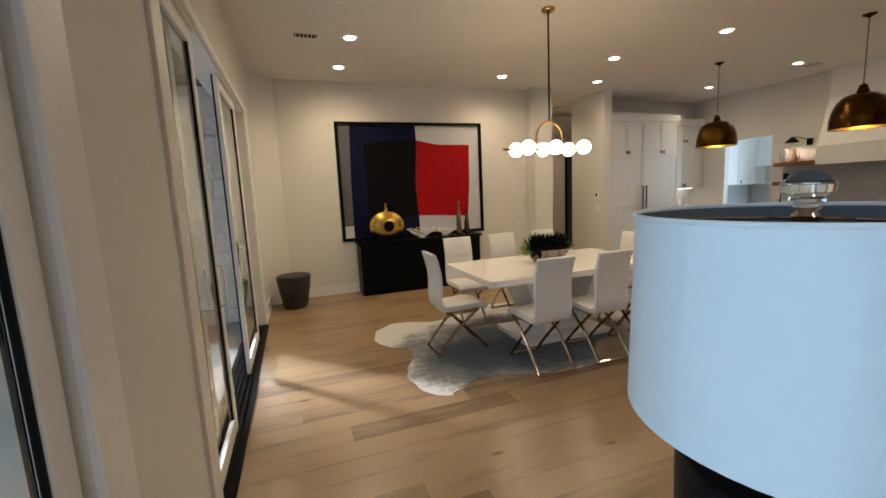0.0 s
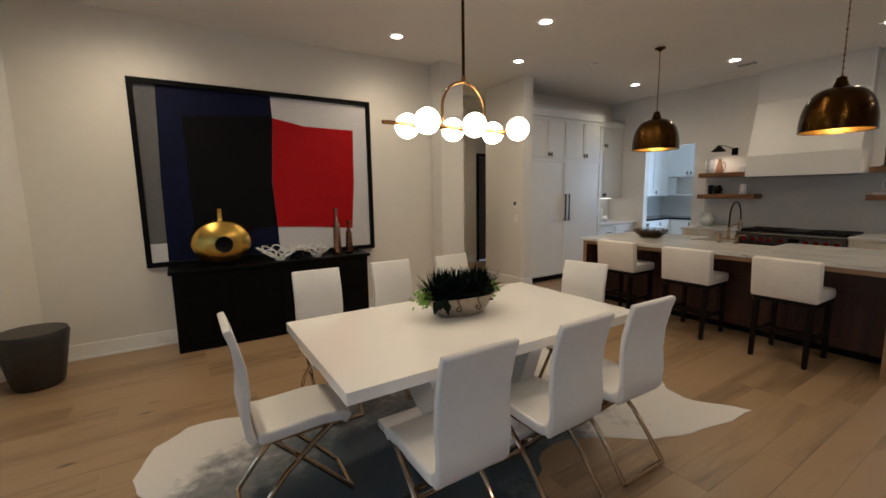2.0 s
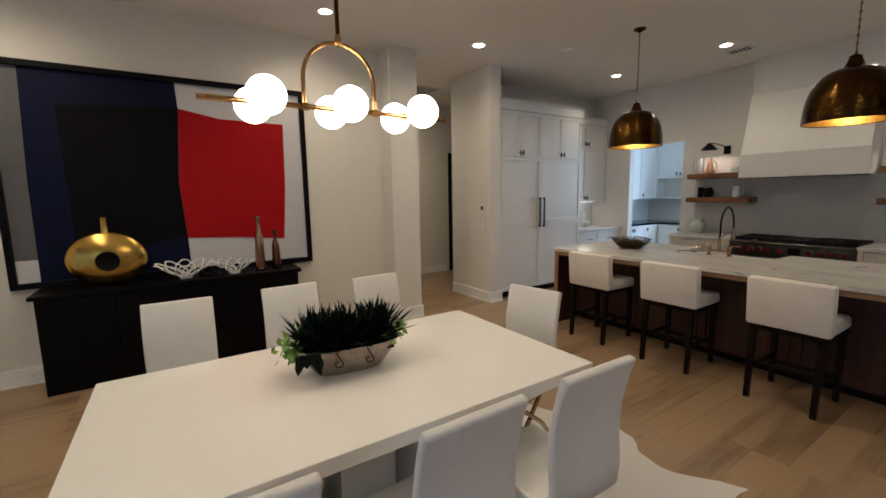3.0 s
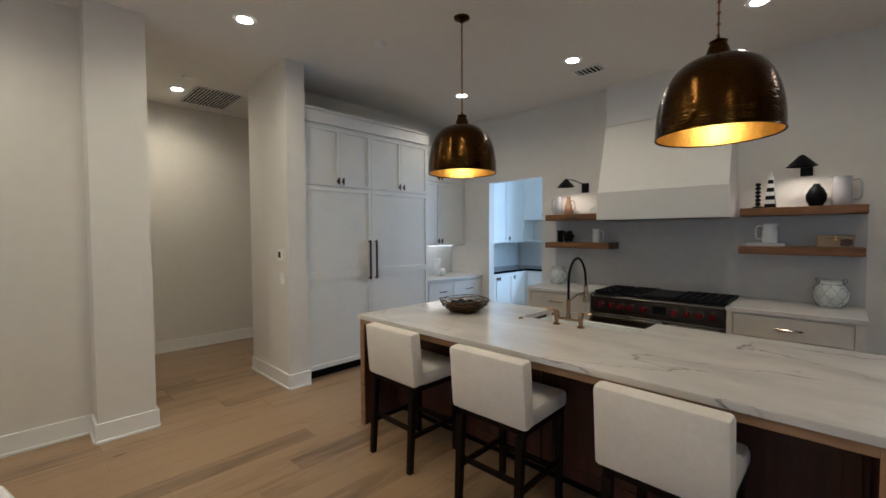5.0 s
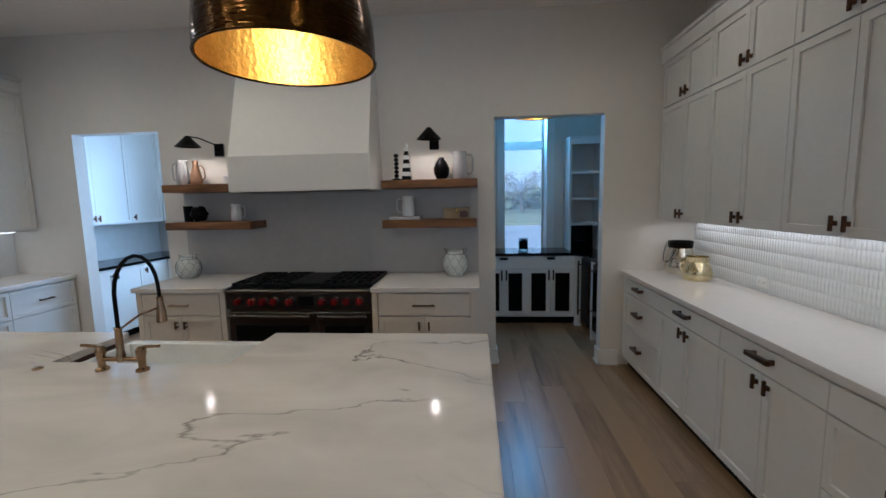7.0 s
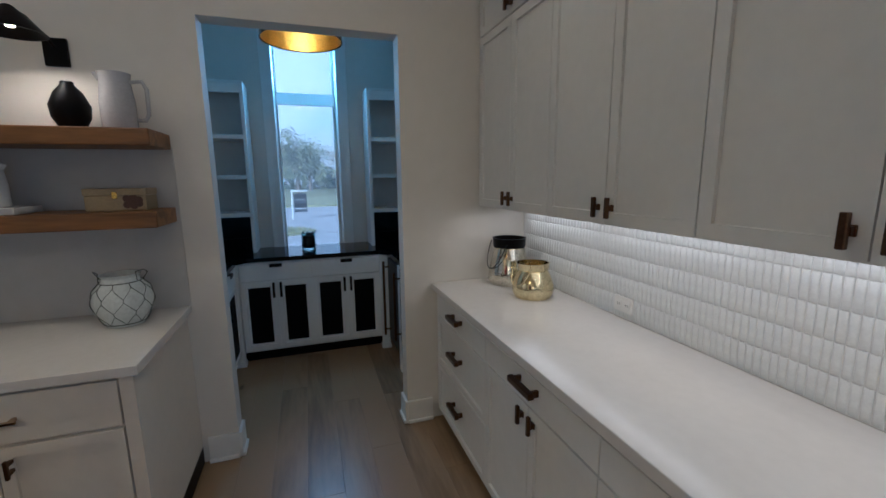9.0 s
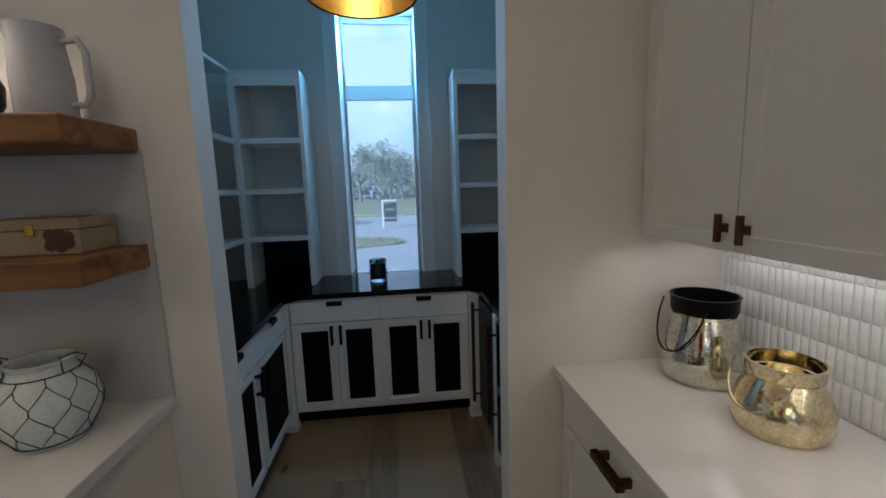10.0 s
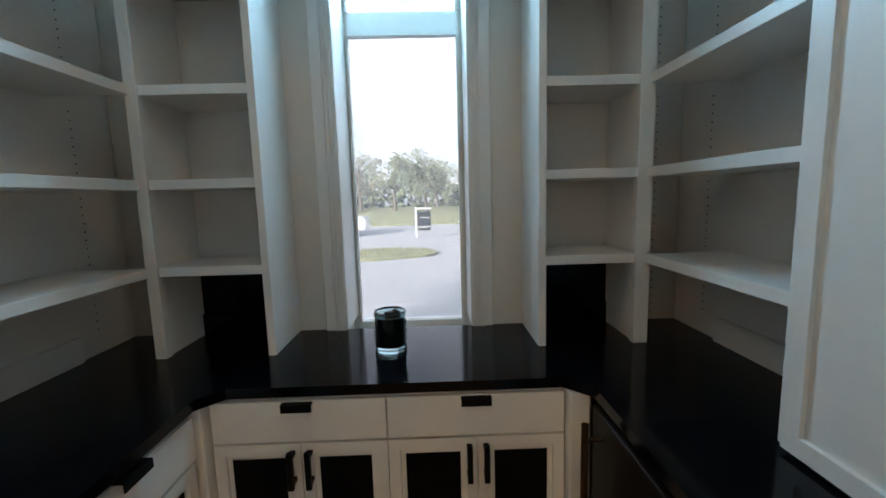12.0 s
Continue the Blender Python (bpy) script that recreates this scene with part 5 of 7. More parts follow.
def rug():
    keys = [(0.0, 4.35), (0.12, 4.05), (0.3, 3.85), (0.17, 3.55), (0.1, 3.3), (0.16, 3.0), (0.29, 2.86), (0.45, 2.93), (0.7, 3.03), (1.0, 2.93), (1.45, 2.84),
            (1.75, 2.9), (1.88, 3.12), (2.15, 3.3), (2.45, 3.2), (2.75, 2.98), (3.1, 2.86), (3.57, 2.79), (3.6, 2.86), (3.42, 3.15), (3.55, 3.42), (3.6, 3.62), (3.4, 3.9),
            (3.3, 4.2), (3.45, 4.5), (3.35, 4.8), (3.05, 4.85), (2.6, 4.7), (2.1, 4.95), (1.6, 5.0), (1.2, 4.8), (0.8, 4.65), (0.42, 4.8), (0.15, 4.7)]
    pts = []
    n = len(keys)
    for i in range(n):
        p = [Vector(keys[(i + k) % n]) for k in (-1, 0, 1, 2)]
        for s in range(4):
            t = s / 4
            q = 0.5 * ((2 * p[1]) + (p[2] - p[0]) * t + (2 * p[0] - 5 * p[1] + 4 * p[2] - p[3]) * t * t + (3 * p[1] - p[0] - 3 * p[2] + p[3]) * t ** 3)
            w = 0.012 * math.sin(7.3 * i + 2.1 * s)
            pts.append((q.x + w, q.y - w))
    bm = prism(pts, 0.0006, 0.0045)
    tagged(part("cowhide_rug", bm, HIDE), "grey and white cowhide rug lying under the dining table", "rug")


rug()


def painting():
    x0, x1, z0, z1, y = 0.01, 2.50, 0.838, 2.714, 6.788
    ob = thing("painting", ((x0 + x1) / 2, y, z0), "large abstract painting with navy and red fields, black frame", "painting")
    f = 0.05
    for b in ((x0, x0 + f, z0, z1), (x1 - f, x1, z0, z1), (x0 + f, x1 - f, z0, z0 + f), (x0 + f, x1 - f, z1 - f, z1)):
        part("frame_bar", box(b[0], b[1], y - 0.045, y, b[2], b[3], 0.002), BLACK, ob)
    a0, a1, c0, c1 = x0 + f, x1 - f, z0 + f, z1 - f
    part("canvas", box(a0, a1, y - 0.012, y, c0, c1), CANVAS, ob)

    def field(name, pts, mat, d, label):
        bm = bmesh.new()
        lo = [bm.verts.new((x, y - d, z)) for x, z in pts]
        hi = [bm.verts.new((x, y - d + 0.002, z)) for x, z in pts]
        bm.faces.new(lo)
        bm.faces.new(hi)
        for i in range(len(lo)):
            j = (i + 1) % len(lo)
            bm.faces.new((lo[i], lo[j], hi[j], hi[i]))
        part(name, bm, mat, ob, label)

    field("colour_field", [(a0, 1.08), (0.205, 1.08), (0.212, 1.74), (0.245, c1), (a0, c1)], GREY_P, 0.0145, "grey strip")
    field("colour_field", [(0.20, c0), (1.31, c0), (1.30, 1.19), (1.27, 1.72), (1.32, 2.43), (1.31, c1), (0.24, c1), (0.207, 1.74)], BLUE_P, 0.0165, "navy field")
    field("colour_field", [(0.46, 1.19), (0.97, 1.15), (1.295, 1.21), (1.267, 1.72), (1.31, 2.45), (0.44, 2.38)], BLACK_P, 0.0185, "black field")
    field("colour_field", [(1.30, 1.19), (1.75, 1.165), (2.21, 1.12), (2.255, 1.7), (2.27, 2.35), (1.67, 2.36), (1.32, 2.43), (1.273, 1.72)], RED_P, 0.0185, "red field")


painting()


def console():
    ob = thing("console_cabinet", (1.23, 6.55, 0), "low black oak console cabinet against the wall", "console cabinet")
    part("body", box(0.22, 2.24, 6.38, 6.76, 0.0, 0.80, 0.003), BLACKWOOD, ob)
    part("top", box(0.19, 2.27, 6.35, 6.765, 0.801, 0.835, 0.004), BLACKWOOD, ob)
    for k in range(4):
        a = 0.225 + k * 0.503
        part("door", box(a + 0.002, a + 0.499, 6.365, 6.3795, 0.02, 0.785, 0.002), BLACKWOOD, ob)


console()


def console_decor():
    ob = thing("disc_vase", (0.69, 6.55, 0.836), "round gold-leaf disc vase with a black dish standing for the dark hollow", "vase")
    bm = moved(ball((0, 0, 0), 1.0, seg=40), Matrix.Translation((0.69, 6.55, 1.073)) @ Matrix.Diagonal((0.285, 0.11, 0.235, 1)))
    part("body", bm, GOLD, ob, smooth=True)
    # Black dish laid on the solid body stands for the hole's dark inside.
    dish = lathe([(0, -0.004), (0.06, 0.0), (0.078, 0.010), (0.084, 0.012), (0.084, 0.0), (0, -0.02)], (0, 0, 0), 28)
    part("hollow", moved(dish, Matrix.Translation((0.70, 6.430, 1.06)) @ Matrix.Rotation(radians(90), 4, "X")), BLACK, ob, "black dish standing for the dark hollow", True)
    part("neck", lathe([(0.03, 0), (0.026, 0.03), (0.024, 0.13), (0.028, 0.135), (0.02, 0.135)], (0.69, 6.55, 1.295), 16), GOLD, ob, smooth=True)
    for x, rr, h in ((1.25, 0.22, 0.13), (1.66, 0.18, 0.11)):
        b = thing("lattice_bowl", (x, 6.5, 0.836), "white ceramic openwork coral bowl on the black console", "bowl", "lattice bowls")
        bm = bmesh.new()
        for k in range(4):
            t = 0.25 + k * 0.25
            pts = []
            for i in range(80):
                a = 2 * math.pi * i / 80
                tt = t + 0.118 * math.cos(a * 10 + k * math.pi)
                pts.append((x + rr * tt * math.cos(a), 6.5 + rr * tt * 0.95 * math.sin(a), 0.845 + h * min(1.05, tt ** 1.5)))
            tube(pts, 0.0065, 5, bm, closed=True)
        part("lattice", bm, CERAMIC, b, smooth=True)
        part("foot", lathe([(0, 0), (0.055, 0), (0.05, 0.02), (0, 0.02)], (x, 6.5, 0.836), 20), CERAMIC, b, smooth=True)
    for x, y, h, s in ((1.90, 6.46, 0.56, 1.0), (2.06, 6.5, 0.40, 0.95)):
        b = thing("bottle_vase", (x, y, 0.836), "slender bronze bottle-shaped vase on the console", "vase", "bronze bottles")
        part("bottle", lathe([(0, 0), (0.045 * s, 0), (0.05 * s, 0.02), (0.042 * s, h * 0.45), (0.04 * s, h * 0.62), (0.018 * s, h * 0.78), (0.016 * s, h * 0.9), (0.028 * s, h * 0.96), (0.026 * s, h), (0.012 * s, h)], (x, y, 0.836), 20), material("dark copper", (0.30, 0.17, 0.10) if h > 0.5 else (0.16, 0.075, 0.035), 0.22, 1.0, vary=0.2), b, smooth=True)
    b = thing("stone_knot", (1.45, 6.45, 0.836), "small black sculptural knot on the console", "ornament")
    pts = [(1.45 + 0.09 * math.cos(t) * (1 + 0.3 * math.cos(3 * t)), 6.45 + 0.05 * math.sin(2 * t), 0.872 + 0.028 * math.sin(3 * t)) for t in (k * 2 * math.pi / 30 for k in range(30))]
    part("knot", tube(pts, 0.018, 8, closed=True), BLACK, b, smooth=True)


console_decor()


def floor_pot():
    ob = thing("stump_stool", (-0.78, 6.27, 0), "dark grey metal drum side stool in the room corner", "side stool")
    part("drum", lathe([(0, 0), (0.15, 0), (0.17, 0.03), (0.215, 0.3), (0.238, 0.44), (0.225, 0.475), (0, 0.485)], (-0.78, 6.27, 0), 32), STONEPOT, ob, smooth=True)


floor_pot()


def planter():
    cx, cy, z, ang = 1.86, 3.83, 0.763, radians(-8)
    ob = thing("planter", (cx, cy, z), "hammered metal boat planter filled with dark succulents", "planter")
    m = Matrix.Translation((cx, cy, z)) @ Matrix.Rotation(ang, 4, "Z")
    bm = bmesh.new()
    rings = []
    for zz, L, W in ((0.0, 0.15, 0.075), (0.012, 0.165, 0.085), (0.06, 0.20, 0.105), (0.125, 0.245, 0.12), (0.13, 0.248, 0.123), (0.128, 0.24, 0.115), (0.105, 0.225, 0.107)):
        rings.append([bm.verts.new((L * (abs(math.cos(a)) ** 0.75) * (1 if math.cos(a) > 0 else -1), W * (abs(math.sin(a)) ** 0.75) * (1 if math.sin(a) > 0 else -1), zz)) for a in (2 * math.pi * i / 32 for i in range(32))])
    for a, b in zip(rings, rings[1:]):
        for i in range(32):
            bm.faces.new((a[i], a[(i + 1) % 32], b[(i + 1) % 32], b[i]))
    bm.faces.new(rings[0])
    part("trough", moved(bm, m), material("hammered pewter", (0.42, 0.37, 0.31), 0.3, 1.0, vary=0.15, scale=20, bump=0.6, bump_scale=45), ob, smooth=True)
    for dx in (-0.07, 0.07):
        pts = [(dx + 0.004 * a * math.cos(a), -0.112 - 0.05 * 0.1, 0.07 + 0.004 * a * math.sin(a)) for a in (k * 0.5 for k in range(2, 13))]
        part("scroll_handle", moved(tube(pts + [(dx - 0.01, -0.128, 0.128)], 0.004, 6), m), PEWTER, ob, "small scrolled wire handle", True)
    part("soil", moved(box(-0.2, 0.2, -0.09, 0.09, 0.09, 0.1), m), JOINT, ob)
    rnd = random.Random(9)
    for k in range(9):
        bx, by = -0.17 + 0.34 * (k / 8), rnd.uniform(-0.05, 0.05)
        bm = bmesh.new()
        for q in range(80):
            a, tilt = rnd.uniform(0, 6.283), rnd.uniform(0.08, 1.3)
            L, w = rnd.uniform(0.11, 0.25), rnd.uniform(0.009, 0.019)
            d = Vector((math.cos(a) * math.sin(tilt), math.sin(a) * math.sin(tilt), math.cos(tilt)))
            s = d.cross(Vector((0, 0, 1))).normalized() * w
            p = Vector((bx, by, 0.1))
            up = s.cross(d).normalized() * w * 0.5
            v = [bm.verts.new(c) for c in (p - s * 0.6, p + s * 0.6, p + d * L * 0.5 + s, p + d * L * 0.5 - s, p + d * L + Vector((0, 0, -0.01)), p + d * L * 0.5 + up)]
            for f in ((0, 1, 5), (1, 2, 5), (2, 4, 5), (4, 3, 5), (3, 0, 5), (0, 3, 2, 1), (3, 4, 2)):
                bm.faces.new([v[i] for i in f])
        part("succulent", moved(bm, m), PLANT, ob, "dark spiky succulent", kind="stuff")
    for end, cnt in ((-0.23, 75), (0.22, 30)):
        bm = bmesh.new()
        for q in range(cnt):
            c = Vector((end + rnd.gauss(-0.02 if end < 0 else 0, 0.035), rnd.gauss(0, 0.045), 0.135 + rnd.gauss(0, 0.03)))
            a = Vector([rnd.uniform(-1, 1) for _ in range(3)]).normalized() * rnd.uniform(0.014, 0.026)
            b = a.orthogonal().normalized() * 0.012
            bm.faces.new([bm.verts.new(c + w) for w in (-a, -b, a, b)])
        part("greenery", moved(bm, m), FERN, ob, "bright green sprigs", kind="stuff")
    for ex in (-0.2,):
        bm = bmesh.new()
        for q in range(6):
            p = Vector((ex + rnd.uniform(-0.03, 0.03), -0.1, 0.12))
            dx, dz = rnd.uniform(-0.05, 0.05), rnd.uniform(-0.11, -0.03)
            tube([p, p + Vector((dx * 0.5, -0.035, 0.01)), p + Vector((dx, -0.05, dz * 0.5)), p + Vector((dx * 1.2, -0.045, dz))], [0.006, 0.02, 0.017, 0.002], 5, bm)
        part("trailing_leaves", moved(bm, m), PLANT, ob, smooth=True)


planter()


def drum_lamp():
    x, y = 0.02, 0.447
    tb = thing("side_table", (x, y, 0), "round black side table beside the patio doors", "side table")
    part("top", lathe([(0, 0.745), (0.24, 0.745), (0.245, 0.755), (0.245, 0.765), (0, 0.77)], (x, y, 0), 32), BLACKWOOD, tb, smooth=True)
    part("pedestal", lathe([(0.16, 0), (0.16, 0.02), (0.04, 0.05), (0.035, 0.7), (0.08, 0.745)], (x, y, 0), 24), BLACKWOOD, tb, smooth=True)
    ob = thing("table_lamp", (x, y, 0.77), "table lamp with a pale linen drum shade and black drum base", "table lamp")
    part("base", lathe([(0, 0), (0.15, 0), (0.156, 0.01), (0.158, 0.30), (0.15, 0.32), (0.05, 0.335), (0.02, 0.35), (0.015, 0.50)], (x, y, 0.7705), 28), BLACK, ob, smooth=True)
    part("shade", lathe([(0.236, 0), (0.228, 0.318), (0.2268, 0.318), (0.2348, 0.0), (0.236, 0)], (x, y, 1.178), 48), SHADE, ob, smooth=True)
    # Inner skin of the drum, much darker than the outside.
    part("shade_inside", lathe([(0.2338, 0.003), (0.2262, 0.315), (0.2252, 0.315), (0.2328, 0.003), (0.2338, 0.003)], (x, y, 1.178), 48), material("grey lamp inside", (0.10, 0.105, 0.115), 0.8), ob, "dark grey inner face", True)
    part("shade_trim", tube([(x + 0.2285 * math.cos(a), y + 0.2285 * math.sin(a), 1.496) for a in (j * math.pi / 24 for j in range(48))], 0.004, 6, closed=True), SHADE, ob, smooth=True)
    bm = bmesh.new()
    for k in range(3):
        a = 2.1 * k + 0.4
        cyl((x, y, 1.487), (x + 0.225 * math.cos(a), y + 0.225 * math.sin(a), 1.49), 0.0025, 6, bm)
    part("spider", bm, CHROME, ob, smooth=True)
    part("finial_stem", lathe([(0.012, -0.02), (0.018, 0.0), (0.008, 0.012), (0, 0.012)], (x, y, 1.49), 14), CHROME, ob, smooth=True)
    part("finial", lathe([(0, 0), (0.014, 0.0), (0.022, 0.008), (0.02, 0.016), (0.032, 0.022), (0.033, 0.034), (0.026, 0.042), (0.018, 0.052), (0, 0.056)], (x, y, 1.503), 24), GLASS, ob, "clear cut glass finial", True)
    part("harp", tube([(x, y - 0.03, 1.27), (x, y - 0.06, 1.36), (x, y - 0.03, 1.48), (x, y, 1.5), (x, y + 0.03, 1.48), (x, y + 0.06, 1.36), (x, y + 0.03, 1.27)], 0.002, 6), CHROME, ob, smooth=True)


drum_lamp()


def wall_plates():
    ob = thing("thermostat", (4.94, 6.68, 1.36), "small white thermostat with a black screen on the column", "thermostat")
    part("plate", box(4.925, 4.939, 6.63, 6.72, 1.30, 1.42, 0.002), TRIM, ob)
    part("screen", box(4.921, 4.9248, 6.65, 6.70, 1.335, 1.395), BLACK, ob)
    ob = thing("light_switch", (4.94, 6.66, 1.13), "white light switch plate on the column", "light switch")
    part("plate", box(4.932, 4.939, 6.61, 6.70, 1.06, 1.18, 0.002), TRIM, ob)
    part("rocker", box(4.928, 4.9318, 6.635, 6.675, 1.08, 1.16, 0.002), TRIM, ob)
    for x, y, z, ax in ((4.78, 8.975, 0.085, "y"), (0.1, 6.765, 0.085, "y"), (7.18, 0.402, 0.995, "n"), (5.68, 0.402, 1.02, "n")):
        ob = thing("wall_outlet", (x, y, z), "white double outlet plate on the baseboard" if ax == "y" else "white double outlet plate on the finger tiles", "wall outlet")
        s = -1 if ax == "y" else 1
        part("plate", box(x - 0.057, x + 0.057, min(y, y + s * 0.008), max(y, y + s * 0.008), z - 0.036, z + 0.036, 0.002), TRIM, ob)
        for d in (-0.025, 0.025):
            part("socket", box(x + d - 0.016, x + d + 0.016, min(y + s * 0.0083, y + s * 0.011), max(y + s * 0.0083, y + s * 0.011), z - 0.018, z + 0.018, 0.001), TRIM, ob)
            bm = bmesh.new()
            for e in (-0.006, 0.006):
                box(x + d + e - 0.001, x + d + e + 0.001, min(y + s * 0.0112, y + s * 0.012), max(y + s * 0.0112, y + s * 0.012), z - 0.005, z + 0.006, bm=bm)
            part("slots", bm, BLACK, ob)


wall_plates()


# shelf and counter objects
def pitcher(x, y, z, h, r, mat, toward, label, name="pitcher"):
    ob = thing(name, (x, y, z), label, "pitcher")
    part("jug", lathe([(0, 0), (r * 0.9, 0), (r, h * 0.04), (r * 1.0, h * 0.5), (r * 0.86, h * 0.85), (r * 0.92, h), (r * 0.84, h), (r * 0.8, h * 0.85), (r * 0.9, h * 0.1), (0, h * 0.06)], (x, y, z), 28), mat, ob, smooth=True)
    s = toward
    part("handle", tube([(x, y + s * r * 0.85, z + h * 0.86), (x, y + s * r * 1.5, z + h * 0.88), (x, y + s * r * 1.75, z + h * 0.75), (x, y + s * r * 1.72, z + h * 0.3), (x, y + s * r * 1.5, z + h * 0.2), (x, y + s * r * 0.97, z + h * 0.2)], r * 0.13, 10), mat, ob, smooth=True)
    part("spout", moved(lathe([(r * 0.28, 0), (r * 0.36, h * 0.12), (r * 0.3, h * 0.12)], (0, 0, 0), 12), Matrix.Translation((x, y - s * r * 0.72, z + h * 0.89)) @ Matrix.Rotation(radians(s * 18), 4, "X")), mat, ob, smooth=True)


def wire_jar(x, y, z, r=0.115):
    ob = thing("wire_jar", (x, y, z), "pale celadon ginger jar wrapped in dark wire netting", "jar", "celadon jars")
    prof = [(0, 0), (r * 0.62, 0), (r * 0.66, r * 0.08), (r * 0.95, r * 0.6), (r, r * 0.95), (r * 0.9, r * 1.4), (r * 0.62, r * 1.72), (r * 0.6, r * 1.85), (r * 0.68, r * 1.98), (r * 0.6, r * 1.98), (r * 0.54, r * 1.8), (r * 0.5, r * 1.4)]
    part("jar", lathe(prof, (x, y, z), 32), CELADON, ob, smooth=True)

    def at(a, h):
        hs = [(p[1], p[0]) for p in prof[1:8]]
        for (h0, r0), (h1, r1) in zip(hs, hs[1:]):
            if h0 <= h <= h1 and h1 > h0:
                rr = r0 + (r1 - r0) * (h - h0) / (h1 - h0)
                break
        else:
            rr = r * 0.64
        return (x + (rr + 0.002) * math.cos(a), y + (rr + 0.002) * math.sin(a), z + h)

    bm = bmesh.new()
    for k in range(9):
        for s in (-1, 1):
            pts = [at(2 * math.pi * (k / 9) + s * 0.35 * (math.floor(i / 4) + min(1, (i % 4) / 3.0)), r * 0.12 + i * r * 1.55 / 12) for i in range(13)]
            tube(pts, 0.0013, 4, bm)
    for h in (0.12, 1.68):
        tube([at(j * math.pi / 16, r * h) for j in range(32)], 0.002, 5, bm, closed=True)
    part("netting", bm, WIRE, ob, "dark wire netting", True)
    for s in (-1, 1):
        part("handle", tube([(x + 0.02, y + s * r * 0.66, z + r * 1.65), (x + 0.02, y + s * r * 0.85, z + r * 1.95), (x - 0.01, y + s * r * 0.8, z + r * 2.1), (x - 0.03, y + s * r * 0.6, z + r * 2.05), (x - 0.03, y + s * r * 0.62, z + r * 1.7)], 0.002, 6), WIRE, ob, smooth=True)


BOWLWIRE = material("brown bronze wire", (0.10, 0.06, 0.03), 0.4, 1.0, vary=0.3, scale=20)


def decor():
    zu, zl, cz = 1.802, 1.446, 0.926
    pitcher(8.02, 2.54, zu, 0.252, 0.068, GREYGLAZE, -1, "tall grey-white glazed pitcher on the upper shelf")
    pitcher(7.97, 3.02, zl + 0.03, 0.18, 0.06, CERAMIC, 1, "white glazed pitcher standing on a white book")
    pitcher(7.97, 5.19, zu + 0.006, 0.235, 0.054, GREYGLAZE, 1, "white glazed pitcher on the upper shelf beside the hood")
    tan = material("tan woven wicker", (0.35, 0.2, 0.11), 0.7, vary=0.3, scale=30, bump=0.8, bump_scale=120)
    ob = thing("carafe", (7.95, 5.04, zu + 0.006), "tan woven carafe with a narrow neck and a long loop handle", "carafe")
    part("body", lathe([(0, 0), (0.046, 0), (0.056, 0.012), (0.056, 0.04), (0.036, 0.14), (0.022, 0.19), (0.028, 0.225), (0.022, 0.225), (0.016, 0.19), (0, 0.18)], (7.95, 5.04, zu + 0.006), 26), tan, ob, smooth=True)
    part("handle", tube([(7.95, 5.018, zu + 0.18), (7.95, 4.985, zu + 0.185), (7.95, 4.955, zu + 0.15), (7.95, 4.95, zu + 0.08), (7.95, 4.985, zu + 0.03)], 0.006, 8), tan, ob, smooth=True)
    pitcher(7.97, 4.68, zl + 0.013, 0.16, 0.048, CERAMIC, -1, "small white mug-shaped pitcher on the lower shelf")
    ob = thing("vase", (7.99, 2.705, zu), "matt black teardrop vase on the wood shelf", "vase")
    part("body", lathe([(0, 0), (0.042, 0), (0.068, 0.05), (0.073, 0.1), (0.05, 0.155), (0.025, 0.185), (0.022, 0.2), (0.012, 0.2)], (7.99, 2.705, zu), 28), BLACK, ob, smooth=True)
    ob = thing("candlestick", (7.93, 3.11, zu), "black stacked-bead wooden candlestick", "candlestick")
    part("base", lathe([(0, 0), (0.045, 0), (0.045, 0.01), (0.015, 0.022), (0, 0.022)], (7.93, 3.11, zu), 18), BLACK, ob, smooth=True)
    for k in range(6):
        part("bead", ball((7.93, 3.11, zu + 0.04 + 0.036 * k), 0.024, seg=14, squash=0.78), BLACK, ob, smooth=True)
    ob = thing("obelisk", (7.95, 3.02, zu), "striped bone and horn inlay obelisk", "ornament")
    for k in range(8):
        w0, w1 = 0.042 - 0.0035 * k, 0.042 - 0.0035 * (k + 1)
        bm = bmesh.new()
        a = [bm.verts.new((7.95 + p * w0, 3.02 + q * w0, zu + 0.037 * k)) for p, q in ((-1, -1), (1, -1), (1, 1), (-1, 1))]
        b = [bm.verts.new((7.95 + p * w1, 3.02 + q * w1, zu + 0.037 * (k + 1))) for p, q in ((-1, -1), (1, -1), (1, 1), (-1, 1))]
        bm.faces.new(a)
        bm.faces.new(b)
        for i in range(4):
            bm.faces.new((a[i], a[(i + 1) % 4], b[(i + 1) % 4], b[i]))
        part("band", bm, CERAMIC if k % 2 else BLACK, ob)
    part("tip", lathe([(0.014, 0), (0.016, 0.01), (0, 0.045)], (7.95, 3.02, zu + 0.296), 12), CERAMIC, ob)
    ob = thing("book", (7.97, 3.04, zl), "thick white book lying on the lower shelf", "book")
    part("cover", box(7.87, 8.07, 2.90, 3.18, zl, zl + 0.029, 0.002), CERAMIC, ob)
    part("pages", box(7.868, 7.8699, 2.905, 3.175, zl + 0.004, zl + 0.025), CANVAS, ob)
    ob = thing("keepsake_box", (7.97, 2.54, zl), "cream decorated box with brown blossom inlay and brass clasp", "box")
    cream = material("aged parchment", (0.26, 0.20, 0.11), 0.5, vary=0.15, scale=12)
    part("box_base", box(7.94, 8.09, 2.455, 2.69, zl, zl + 0.068, 0.003), cream, ob)
    part("lid", box(7.937, 8.093, 2.452, 2.693, zl + 0.069, zl + 0.1, 0.003), cream, ob)
